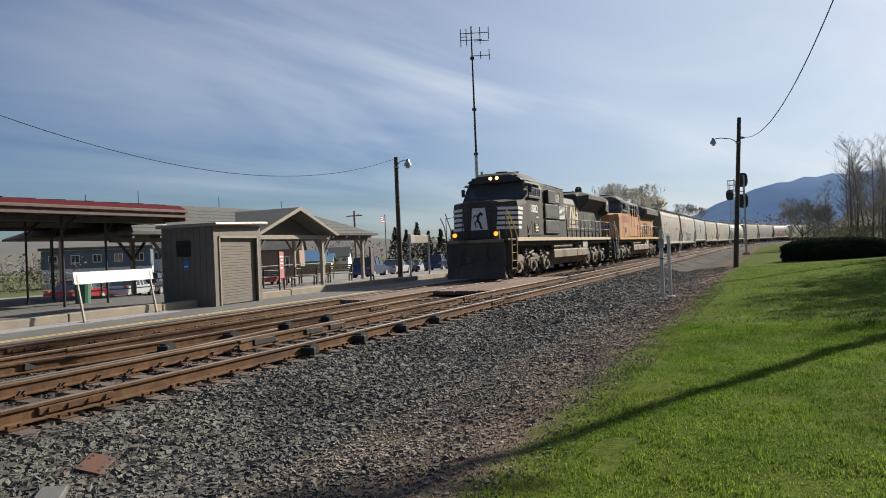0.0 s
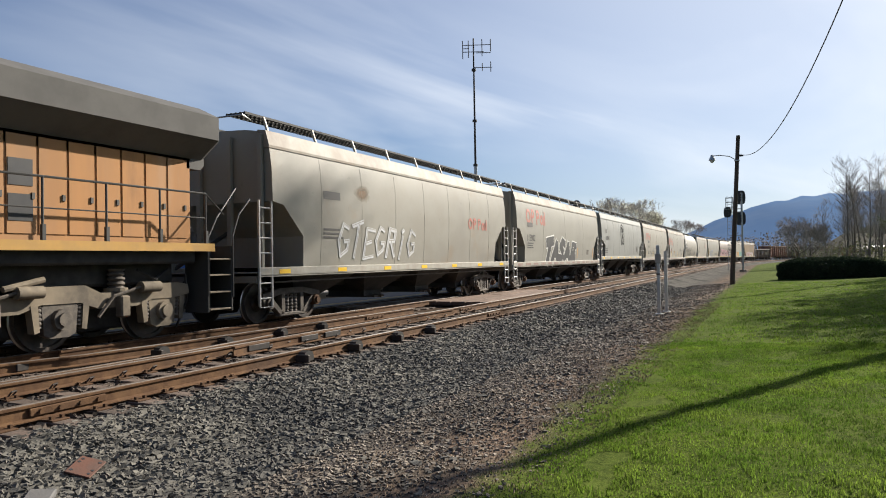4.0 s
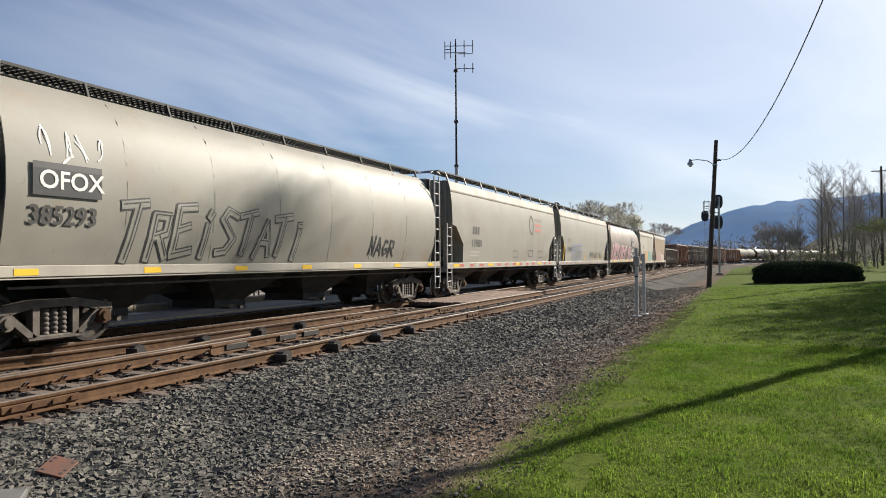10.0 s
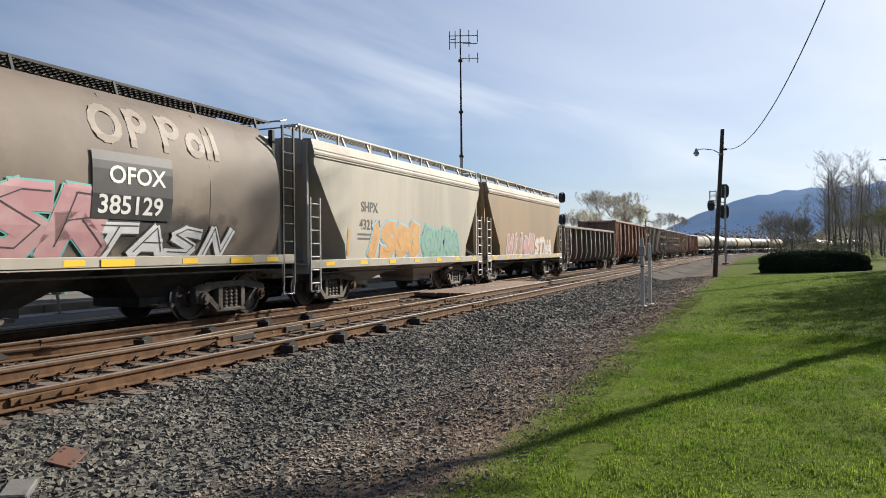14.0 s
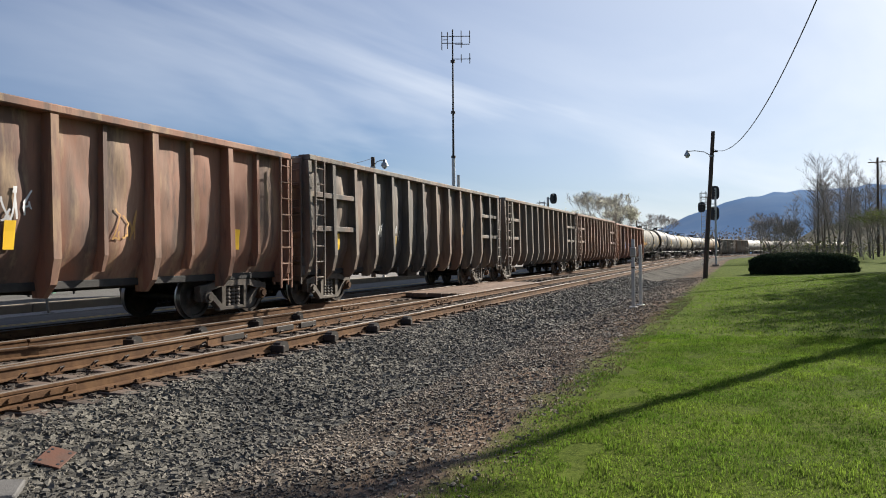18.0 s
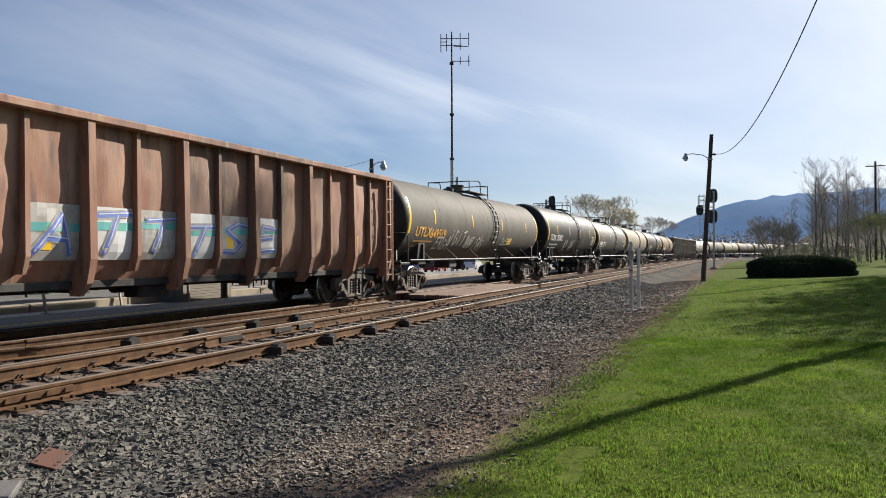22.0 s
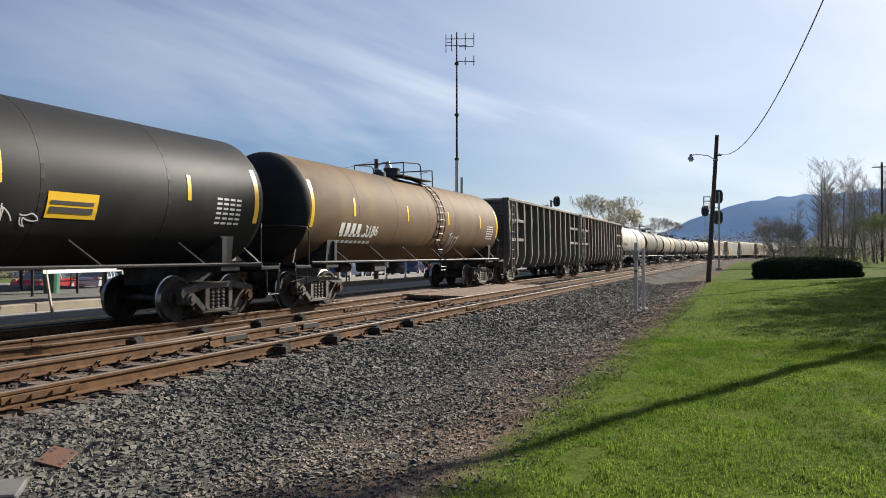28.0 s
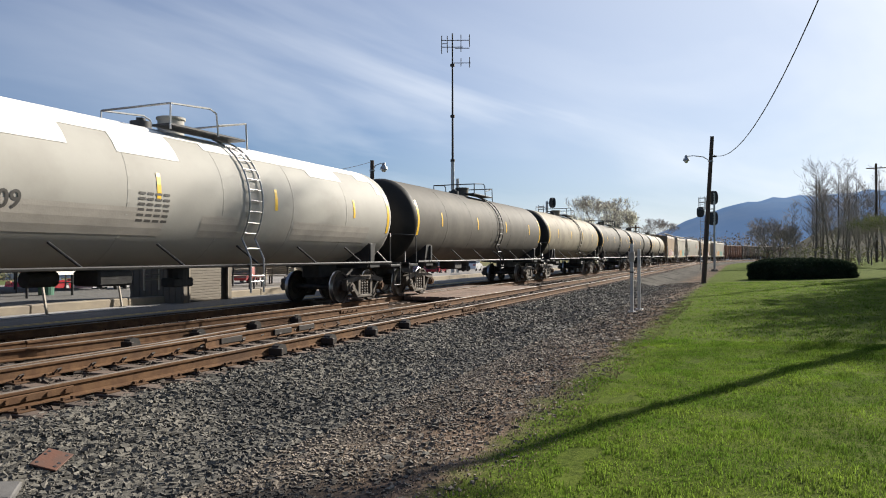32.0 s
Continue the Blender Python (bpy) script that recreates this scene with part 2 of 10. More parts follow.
# ---- mesh building ----
class Shape:
    """Collects vertices and faces of one part."""

    def __init__(self):
        self.v, self.f = [], []

    def add(self, vs, fs):
        n = len(self.v)
        self.v += [tuple(p) for p in vs]
        self.f += [tuple(i + n for i in q) for q in fs]
        return self

    def box(self, x0, x1, y0, y1, z0, z1, c=0.0):
        x0, x1, y0, y1, z0, z1 = min(x0, x1), max(x0, x1), min(y0, y1), max(y0, y1), min(z0, z1), max(z0, z1)
        if c <= 0:
            vs = [(x, y, z) for z in (z0, z1) for x, y in ((x0, y0), (x1, y0), (x1, y1), (x0, y1))]
            return self.add(vs, [(3, 2, 1, 0), (4, 5, 6, 7), (0, 1, 5, 4), (1, 2, 6, 5), (2, 3, 7, 6), (3, 0, 4, 7)])
        c = min(c, (x1 - x0) * .45, (y1 - y0) * .45, (z1 - z0) * .45)
        rings = []
        for z, d in ((z0, c), (z0 + c, 0), (z1 - c, 0), (z1, c)):
            a, b, e, g = x0 + d, x1 - d, y0 + d, y1 - d
            k = c if d == 0 else c * .6
            rings.append([(a + k, e, z), (b - k, e, z), (b, e + k, z), (b, g - k, z), (b - k, g, z), (a + k, g, z), (a, g - k, z), (a, e + k, z)])
        return self.rings(rings)

    def rings(self, rings, caps=True):
        """Skin of equal closed rings."""
        n, k = len(rings[0]), len(rings)
        vs = [p for r in rings for p in r]
        fs = [(i * n + j, i * n + (j + 1) % n, (i + 1) * n + (j + 1) % n, (i + 1) * n + j) for i in range(k - 1) for j in range(n)]
        if caps:
            fs += [tuple(range(n))[::-1], tuple(range((k - 1) * n, k * n))]
        return self.add(vs, fs)

    def prism(self, profile, a, b, axis="x"):
        """A closed profile drawn along an axis: x: (y, z) points, y: (x, z) points, z: (x, y) points."""
        put = {"x": lambda p, s: (s, p[0], p[1]), "y": lambda p, s: (p[0], s, p[1]), "z": lambda p, s: (p[0], p[1], s)}[axis]
        return self.rings([[put(p, a) for p in profile], [put(p, b) for p in profile]])

    def rod(self, p, q, r, n=8, r2=None):
        p, q = Vector(p), Vector(q)
        d = (q - p).normalized()
        u = d.orthogonal().normalized()
        w = d.cross(u)
        r2 = r if r2 is None else r2
        return self.rings([[tuple(c + (u * math.cos(t) + w * math.sin(t)) * s) for t in [2 * math.pi * i / n for i in range(n)]] for c, s in ((p, r), (q, r2))])

    def tube(self, pts, r, n=6):
        pts = [Vector(p) for p in pts]
        rs = []
        u = None
        for i, p in enumerate(pts):
            d = (pts[min(i + 1, len(pts) - 1)] - pts[max(i - 1, 0)]).normalized()
            u = d.orthogonal().normalized() if u is None else (u - d * u.dot(d)).normalized()
            w = d.cross(u)
            rs.append([tuple(p + (u * math.cos(t) + w * math.sin(t)) * r) for t in [2 * math.pi * k / n for k in range(n)]])
        return self.rings(rs)

    def disc(self, c, axis, r, depth, n=16, r2=None):
        a = {"x": Vector((1, 0, 0)), "y": Vector((0, 1, 0)), "z": Vector((0, 0, 1))}[axis] * depth / 2
        c = Vector(c)
        return self.rod(c - a, c + a, r, n, r2)

    def ball(self, c, rx, ry, rz, n=10, k=6):
        rs = []
        for i in range(k + 1):
            a = -math.pi / 2 + math.pi * (i + .02) / (k + .04)
            rs.append([(c[0] + rx * math.cos(a) * math.cos(t), c[1] + ry * math.cos(a) * math.sin(t), c[2] + rz * math.sin(a)) for t in [2 * math.pi * j / n for j in range(n)]])
        return self.rings(rs)

    def mesh(self, name, smooth=False):
        me = bpy.data.meshes.new(name)
        me.from_pydata(self.v, [], self.f)
        me.validate()
        bm = bmesh.new()
        bm.from_mesh(me)
        bmesh.ops.recalc_face_normals(bm, faces=bm.faces)
        bm.to_mesh(me)
        bm.free()
        if smooth:
            me.shade_smooth()
            me.set_sharp_from_angle(angle=radians(38))
        return me


def part(name, shape, mat, parent=None, label="", smooth=False, at=None):
    me = shape if isinstance(shape, bpy.types.Mesh) else shape.mesh(name, smooth)
    if not me.materials:
        me.materials.append(mat)
    ob = new(name, me)
    ob.parent = parent
    if at is not None:
        ob.matrix_basis = at
    if label:
        ob["label"] = label
    return ob


def thing(name, m, label, category, group="", kind=""):
    ob = new(name)
    ob.matrix_basis = m
    ob.empty_display_size = 0.2
    return tagged(ob, label, category, group, kind)


# ---- plan ----
NEAR, FAR, GAUGE = 7.563, 11.513, 1.435          # track centre lines
BEND, RADIUS = 115.5, 407.0                      # the tracks bend to the south from here on
SPEED = 15.0


def along(s, y):
    """Plan point and heading at distance s along a line that runs y from the camera on the straight."""
    if s <= BEND:
        return s, y, 0.0
    a = (s - BEND) / (RADIUS)
    r = RADIUS + (y - FAR)
    return BEND + r * math.sin(a), FAR - RADIUS + r * math.cos(a), -a


def smooth_table(y, table):
    for (a, za), (b, zb) in zip(table, table[1:]):
        if y <= b:
            u = min(1, max(0, (y - a) / (b - a)))
            return za + (zb - za) * u
    return table[-1][1]


SECTION = [(-400, 14), (-120, 7.5), (-60, 3.6), (-25, 1.1), (-10, 0.15), (-4, -0.10), (1.6, -0.26), (2.3, -0.33), (3.2, -0.42), (4.5, -0.52), (4.95, -0.5), (6.1, -0.22), (12.95, -0.22), (13.05, -0.06), (15.9, -0.06),
           (16.1, -0.12), (24, -0.14), (34, -0.9), (60, -1.3), (200, -3), (1500, -10)]


def side(x, y):
    """Distance from the camera's line, followed round the bend."""
    if x <= BEND:
        return y
    cy = FAR - RADIUS
    return math.hypot(x - BEND, y - cy) - RADIUS + FAR if y > cy else y


def swell(x, y):
    """Low bumps of the lawn and the bare strip."""
    y0 = side(x, y)
    if y0 >= 4.5:
        return 0.0
    k = 0.05 if y0 > 1.5 else 0.04
    return k * min(1.0, (4.5 - y0) / 1.2) * (noise.noise((x * .9, y * .9, 0)) + .4 * noise.noise((x * 2.2, y * 2.2, 4)))


def ground_z(x, y):
    return smooth_table(side(x, y), SECTION) + swell(x, y)


# ---- ground ----
def np_mesh(name, verts, faces):
    """A mesh from arrays of points and of equal faces."""
    me = bpy.data.meshes.new(name)
    n, k = len(verts), faces.shape[1]
    me.vertices.add(n)
    me.vertices.foreach_set("co", verts.astype(np.float32).ravel())
    me.loops.add(faces.size)
    me.loops.foreach_set("vertex_index", faces.astype(np.int32).ravel())
    me.polygons.add(len(faces))
    me.polygons.foreach_set("loop_start", np.arange(0, faces.size, k, dtype=np.int32))
    me.polygons.foreach_set("loop_total", np.full(len(faces), k, dtype=np.int32))
    me.update(calc_edges=True)
    me.shade_flat()
    return me


def ground_material():
    m = bpy.data.materials.new("grass_dirt_and_gravel")
    m.use_nodes = True
    nt = m.node_tree
    N, L = nt.nodes.new, nt.links.new
    bs = nt.nodes["Principled BSDF"]
    bs.inputs["Roughness"].default_value, bs.inputs["Specular IOR Level"].default_value = 0.95, 0.02
    geo, at = N("ShaderNodeNewGeometry"), N("ShaderNodeAttribute")
    at.attribute_name = "zone"

    def noise_at(sc, detail=6, rough=0.6):
        n = N("ShaderNodeTexNoise")
        n.inputs["Scale"].default_value, n.inputs["Detail"].default_value, n.inputs["Roughness"].default_value = sc, detail, rough
        L(geo.outputs["Position"], n.inputs[0])
        return n.outputs[0]

    def mixed(fac, a, b):
        x = N("ShaderNodeMix")
        x.data_type = "RGBA"
        L(fac, x.inputs["Factor"])
        for s, k in ((a, "A"), (b, "B")):
            if isinstance(s, tuple):
                x.inputs[k].default_value = (*s, 1)
            else:
                L(s, x.inputs[k])
        return x.outputs["Result"]

    def rng(v, lo, hi, a=0.0, b=1.0):
        r = N("ShaderNodeMapRange")
        r.inputs[1].default_value, r.inputs[2].default_value, r.inputs[3].default_value, r.inputs[4].default_value = lo, hi, a, b
        L(v, r.inputs[0])
        return r.outputs[0]

    def madd(v, k, c):
        n = N("ShaderNodeMath")
        n.operation, n.inputs[1].default_value = "MULTIPLY_ADD", k
        L(v, n.inputs[0])
        if isinstance(c, float):
            n.inputs[2].default_value = c
        else:
            L(c, n.inputs[2])
        return n.outputs[0]

    # darkened under the blades so that gaps between them read as shadow
    grass = mixed(rng(noise_at(0.8, 5), 0.4, 0.65), (0.055, 0.085, 0.012), (0.095, 0.125, 0.022))
    grass = mixed(rng(noise_at(9, 8, 0.7), 0.42, 0.62, 0, 0.8), grass, (0.028, 0.042, 0.008))
    grass = mixed(rng(noise_at(60, 4, 0.7), 0.48, 0.62, 0, 0.6), grass, (0.13, 0.15, 0.035))
    dirt = mixed(rng(noise_at(1.1), 0.42, 0.6), (0.105, 0.082, 0.064), (0.19, 0.135, 0.10))
    dirt = mixed(rng(noise_at(14, 8), 0.45, 0.62, 0, 0.8), dirt, (0.05, 0.042, 0.036))
    stone = mixed(rng(noise_at(25, 8, 0.7), 0.42, 0.6), (0.06, 0.056, 0.05), (0.14, 0.13, 0.115))
    # same dark patches: stain, with the soft shadow put into the colour
    stone = mixed(rng(noise_at(0.5, 5), 0.50, 0.62, 0, 0.75), stone, (0.03, 0.029, 0.027))
    z1 = madd(noise_at(1.0, 8, 0.65), 1.5, at.outputs["Fac"])
    c = mixed(rng(z1, 2.55, 2.95), grass, dirt)
    z2 = madd(noise_at(0.9, 7), 2.2, at.outputs["Fac"])
    c = mixed(rng(z2, 4.1, 5.2), c, stone)
    c = mixed(rng(at.outputs["Fac"], 6.2, 6.5), c, mixed(rng(noise_at(18, 8, 0.7), 0.42, 0.6), (0.035, 0.026, 0.02), (0.085, 0.058, 0.04)))
    c = mixed(rng(at.outputs["Fac"], 16.0, 16.4), c, mixed(rng(noise_at(0.7), 0.4, 0.6), (0.20, 0.19, 0.18), (0.30, 0.28, 0.26)))
    c = mixed(rng(at.outputs["Fac"], 62, 66), c, mixed(rng(noise_at(0.05), 0.4, 0.6), (0.10, 0.12, 0.05), (0.17, 0.14, 0.08)))
    L(c, bs.inputs["Base Color"])
    b = N("ShaderNodeBump")
    b.inputs["Strength"].default_value, b.inputs["Distance"].default_value = 0.5, 0.03
    L(noise_at(22, 8), b.inputs["Height"]), L(b.outputs[0], bs.inputs["Normal"])
    return m


def make_ground():
    ss = np.unique(np.concatenate([np.linspace(-600, -30, 20), np.linspace(-30, 0, 25), np.linspace(0, 40, 130), np.linspace(40, 140, 70), np.linspace(140, 420, 60), np.linspace(420, 520, 6)]))
    ys = np.unique(np.concatenate([np.linspace(-330, -60, 18), np.linspace(-60, -10, 26), np.linspace(-10, 2, 50), np.linspace(2, 6.2, 40), [9.5, 12.9, 12.95, 13.0, 13.06, 15.9, 15.95, 16.05, 16.1, 17],
                                   np.linspace(18, 70, 36), np.linspace(80, 300, 14), np.linspace(350, 1600, 10)]))
    vs, zone = [], []
    for s in ss:
        for y in ys:
            if s <= BEND:
                X, Y = s, y
            else:
                a = (s - BEND) / RADIUS
                r = max(8.0, RADIUS + (y - FAR))
                X, Y = BEND + r * math.sin(a), FAR - RADIUS + r * math.cos(a)
            z = smooth_table(y, SECTION)
            z += swell(X, Y)
            vs.append((X, Y, z))
            zone.append(y)
    n = len(ys)
    i, j = np.meshgrid(np.arange(len(ss) - 1), np.arange(n - 1), indexing="ij")
    a = (i * n + j).ravel()
    me = np_mesh("ground", np.array(vs), np.stack([a, a + n, a + n + 1, a + 1], 1))
    me.attributes.new("zone", "FLOAT", "POINT").data.foreach_set("value", np.array(zone, np.float32))
    me.materials.append(ground_material())
    me.shade_smooth()
    tagged(new("ground", me), "grass bank, bare dirt and gravel beside the railway", "ground", kind="structure")
    # far land out to the horizon
    far = Shape()
    far.add([(-4500, -4500, -14), (4500, -4500, -14), (4500, 4500, -14), (-4500, 4500, -14)], [(0, 1, 2, 3)])
    ob = part("ground_far", far, material("far_fields", (0.11, 0.12, 0.06), 0.95, 0, (0.16, 0.14, 0.08), 0.01, 0.6, world=True))
    tagged(ob, "distant fields and scrub below the station", "ground", kind="structure")


make_ground()


# ---- tracks ----
RAIL_PROFILE = [(-.068, -.172), (.068, -.172), (.068, -.160), (.012, -.142), (.009, -.048), (.034, -.038), (.036, -.014), (.028, 0), (-.028, 0), (-.036, -.014), (-.034, -.038), (-.009, -.048), (-.012, -.142), (-.068, -.160)]


def sweep(profile, y, s0, s1, step=None, z=0.0, rust=1):
    """A rail along a track line; the top strip shines from wear."""
    sh = Shape()
    stops = [s0] + ([BEND] if s0 < BEND < s1 else [])
    if s1 > BEND:
        stops += [max(s0, BEND) + 6 * k for k in range(1, int((s1 - max(s0, BEND)) / 6))]
    stops.append(s1)
    rings = []
    for s in stops:
        X, Y, a = along(s, y)
        rings.append([(X - math.sin(a) * p[0], Y + math.cos(a) * p[0], p[1] + z) for p in profile])
    return sh.rings(rings)


def rail(parent, y, s0, s1, z=0.0, label=""):
    ob = part("rail", sweep(RAIL_PROFILE, y, s0, s1, z=z), RUST, parent, label)
    part("rail_head", sweep([(-.030, -.004), (.030, -.004), (.0335, -.006), (.026, .002), (-.026, .002), (-.0335, -.006)], y, s0, s1, z=z), RAILTOP, ob, "bright worn running surface")
    return ob


def make_tracks():
    plate, tie_mesh = Shape(), Shape()
    plate.box(-.10, .10, -.19, .19, -.19, -.172, .004)
    for dy in (-.12, .12):
        for dx in (-.06, .06):
            plate.box(dx - .015, dx + .015, dy - .02, dy + .02, -.172, -.14)
    tie_mesh.box(-.115, .115, -1.3, 1.3, -.36, -.19, .012)
    tie, plates = tie_mesh.mesh("tie"), plate.mesh("tie_plate")
    for name, yc, lab in (("near", NEAR, "rusty near railway track with worn shiny rails"), ("far", FAR, "rusty railway track that the freight train runs on")):
        tr = tagged(new("railway_track"), lab, "railway track", "station tracks", "structure")
        for sg in (-1, 1):
            rail(tr, yc + sg * (GAUGE / 2 + .034), -150, 420)
        k = 0
        s = -2.0
        rest = Shape()
        while s < 150:
            if s < 70:
                ob = part("tie", tie, TIE, tr, at=pose(s + random.uniform(-.03, .03), yc + random.uniform(-.05, .05), 0, 0, 0, random.uniform(-.8, .8)))
                if s < 20:
                    for sg in (-1, 1):
                        part("tie_plate", plates, RUST, ob, at=pose(0, sg * (GAUGE / 2 + .034), 0))
            else:
                X, Y, a = along(s, yc)
                rest.box(X - .115, X + .115, Y - 1.3, Y + 1.3, -.36, -.19)
            s += .53
        tagged(part("distant_ties", rest, TIE, tr), kind="stuff")


make_tracks()


# ---- the train: materials ----
HOPPER = material("dusty_warm_grey_paint", (0.250, 0.238, 0.200), 0.6, 0, (0.218, 0.205, 0.172), 0.7, 0.5, 0.05, 20, third=(0.195, 0.184, 0.158), third_scale=0.28, third_amount=0.5, extra=(((0.205, 0.165, 0.12), 0.5, .60, .76, .45), ((0.14, 0.132, 0.118), 6.0, .64, .72, .4)))
HOPPER2 = material("stained_warm_grey_paint", (0.247, 0.232, 0.192), 0.62, 0, (0.215, 0.192, 0.152), 0.8, 0.5, 0.05, 20, third=(0.19, 0.172, 0.145), third_scale=0.3, third_amount=0.5, extra=(((0.235, 0.150, 0.075), 0.42, .57, .72, .65), ((0.14, 0.128, 0.11), 6.0, .64, .72, .4)))
HOPPERGREY = material("cool_grey_hopper_paint", (0.222, 0.226, 0.208), 0.6, 0, (0.195, 0.196, 0.18), 0.8, 0.5, 0.05, 20, third=(0.165, 0.165, 0.152), third_scale=0.3, third_amount=0.5)
PALEGREY = material("pale_hopper_paint", (0.378, 0.344, 0.28), 0.6, 0, (0.318, 0.284, 0.227), 1.4, 0.5, 0.05, 20, streak=True, third=(0.25, 0.227, 0.189), third_scale=0.35, third_amount=0.5)
TAN = material("faded_tan_paint", (0.258, 0.179, 0.0994), 0.6, 0, (0.224, 0.149, 0.0847), 1.4, 0.6, 0.05, 20, streak=True, third=(0.188, 0.134, 0.0847), third_scale=0.4, third_amount=0.5)
BROWN = material("faded_brown_paint", (0.135, 0.105, 0.082), 0.7, 0, (0.21, 0.165, 0.125), 0.35, 0.7, 0.05, 20, third=(0.085, 0.068, 0.055), third_scale=0.5, third_amount=0.6, extra=(((0.07, 0.058, 0.05), 0.8, .56, .7, .5),))
# grimy underframe black, used too where shade is put into the colour
UNDER = material("grimy_and_shade_black_underframe", (0.022, 0.021, 0.020), 0.75, 0, (0.06, 0.055, 0.05), 3, 0.5, 0.1, 30)
TRUCKSTEEL = material("dusty_truck_casting", (0.072, 0.060, 0.049), 0.75, 0.1, (0.155, 0.128, 0.098), 6, 0.6, 0.2, 40)
WHEEL = material("wheel_steel", (0.042, 0.036, 0.032), 0.5, 0.3, (0.11, 0.078, 0.056), 5, 0.6)
TREAD = material("polished_wheel_tread", (0.45, 0.43, 0.41), 0.3, 0.9)
RUSTCAR = material("rusty_red_gondola_paint", (0.2464, 0.117, 0.07392), 0.75, 0, (0.3696, 0.2464, 0.1722), 1.8, 0.6, 0.15, 25, streak=True, third=(0.07392, 0.04928, 0.04186), third_scale=0.9, third_amount=0.85, extra=(((0.406, 0.2828, 0.1596), 3.5, .56, .70, .6), ((0.04312, 0.03696, 0.03444), 5.0, .55, .72, .7)))
DARKCAR = material("worn_black_gondola_paint", (0.06538, 0.0595, 0.05474), 0.7, 0, (0.2268, 0.1904, 0.1484), 1.6, 0.7, 0.15, 25, streak=True, third=(0.1792, 0.1012, 0.06538), third_scale=0.9, third_amount=0.7, extra=(((0.3094, 0.238, 0.1554), 3.2, .57, .72, .6), ((0.0238, 0.02254, 0.02142), 4.4, .54, .72, .7)))
BROWNCAR = material("worn_brown_gondola_paint", (0.1205, 0.1026, 0.08582), 0.72, 0, (0.2408, 0.2142, 0.1722), 1.5, 0.7, 0.15, 25, streak=True, third=(0.168, 0.08904, 0.04704), third_scale=0.9, third_amount=0.7, extra=(((0.05236, 0.04396, 0.03766), 3.0, .55, .70, .7), ((0.3458, 0.3136, 0.2618), 4.6, .60, .74, .5)))
BROWNRUST = material("rusty_brown_gondola_paint", (0.175, 0.1036, 0.0728), 0.75, 0, (0.266, 0.189, 0.133), 1.4, 0.6, 0.15, 25, third=(0.07, 0.0504, 0.042), third_scale=0.7, third_amount=0.7, extra=(((0.322, 0.238, 0.14), 2.6, .58, .72, .5), ((0.0448, 0.0392, 0.0364), 5.0, .55, .72, .6)))
GREENCAR = material("faded_green_black_paint", (0.08092, 0.08092, 0.0714), 0.7, 0, (0.2268, 0.2086, 0.1722), 1.6, 0.7, 0.15, 25, streak=True, third=(0.1666, 0.1071, 0.0714), third_scale=0.9, third_amount=0.6, extra=(((0.0357, 0.0357, 0.03332), 3.4, .55, .72, .7),))
GREYTANK = material("dull_grey_tank_paint", (0.092, 0.084, 0.072), 0.72, 0, (0.136, 0.124, 0.104), 1.2, 0.5, 0.04, 15, third=(0.068, 0.064, 0.0576), third_scale=0.35, third_amount=0.6, spec=.2)
BLACKTANK = material("satin_black_tank_paint", (0.015, 0.0150, 0.0150), 0.55, 0, (0.028, 0.0265, 0.0245), 0.7, 0.5, 0.03, 15, third=(0.038, 0.035, 0.031), third_scale=0.35, third_amount=0.4, spec=.18)
GLOSSTANK = material("glossy_black_tank_paint", (0.026, 0.027, 0.029), 0.52, 0, (0.040, 0.039, 0.037), 0.8, 0.5, 0.02, 15, third=(0.095, 0.085, 0.062), third_scale=0.32, third_amount=0.7, spec=.16)
DARKGREYTANK = material("dusty_charcoal_tank_paint", (0.048, 0.043, 0.038), 0.6, 0, (0.07, 0.062, 0.052), 0.8, 0.5, 0.03, 15, third=(0.035, 0.032, 0.03), third_scale=0.35, third_amount=0.6, spec=.35)
RUSTTANK = material("dusty_orange_brown_tank", (0.119, 0.0718, 0.0343), 0.72, 0, (0.162, 0.0998, 0.0468), 1.1, 0.6, 0.04, 15, third=(0.0749, 0.053, 0.0343), third_scale=0.35, third_amount=0.7, spec=.25)
WHITETANK = material("chalky_grey_tank", (0.36, 0.345, 0.31), 0.7, 0, (0.31, 0.295, 0.265), 0.7, 0.5, 0.04, 15, third=(0.26, 0.243, 0.212), third_scale=0.4, third_amount=0.5, spec=.25)
WHITETOP = material("flaking_white_jacket_paint", (0.74, 0.72, 0.68), 0.65, 0, (0.62, 0.60, 0.56), 1.6, 0.5)
PATCH = material("bare_grey_insulation", (0.36, 0.33, 0.29), 0.65, 0, (0.27, 0.25, 0.22), 2, 0.6, 0.1, 30)
CREAMTANK = material("dirty_cream_tank", (0.243, 0.216, 0.16), 0.72, 0, (0.172, 0.144, 0.105), 1.2, 0.6, 0.04, 15, third=(0.122, 0.105, 0.0836), third_scale=0.4, third_amount=0.6, spec=.25)
DARKSPRAY = material("black_spray_paint", (0.035, 0.034, 0.035), 0.6, 0, (0.07, 0.068, 0.066), 2.5, 0.5)
WHITEWASH = material("weathered_white_spray", (0.42, 0.41, 0.38), 0.65, 0, (0.26, 0.22, 0.19), 3.0, 0.7)
YELLOWSPRAY = material("yellow_green_spray_paint", (0.45, 0.42, 0.08), 0.6)
RUSTPATCH = material("orange_rusted_steel", (0.30, 0.15, 0.05), 0.8, 0, (0.17, 0.09, 0.045), 3, 0.6)
SKYPAINT = material("sky_blue_spray_paint", (0.22, 0.45, 0.55), 0.6)
REFLECT = material("yellow_reflector_tape", (0.78, 0.48, 0.03), 0.4)
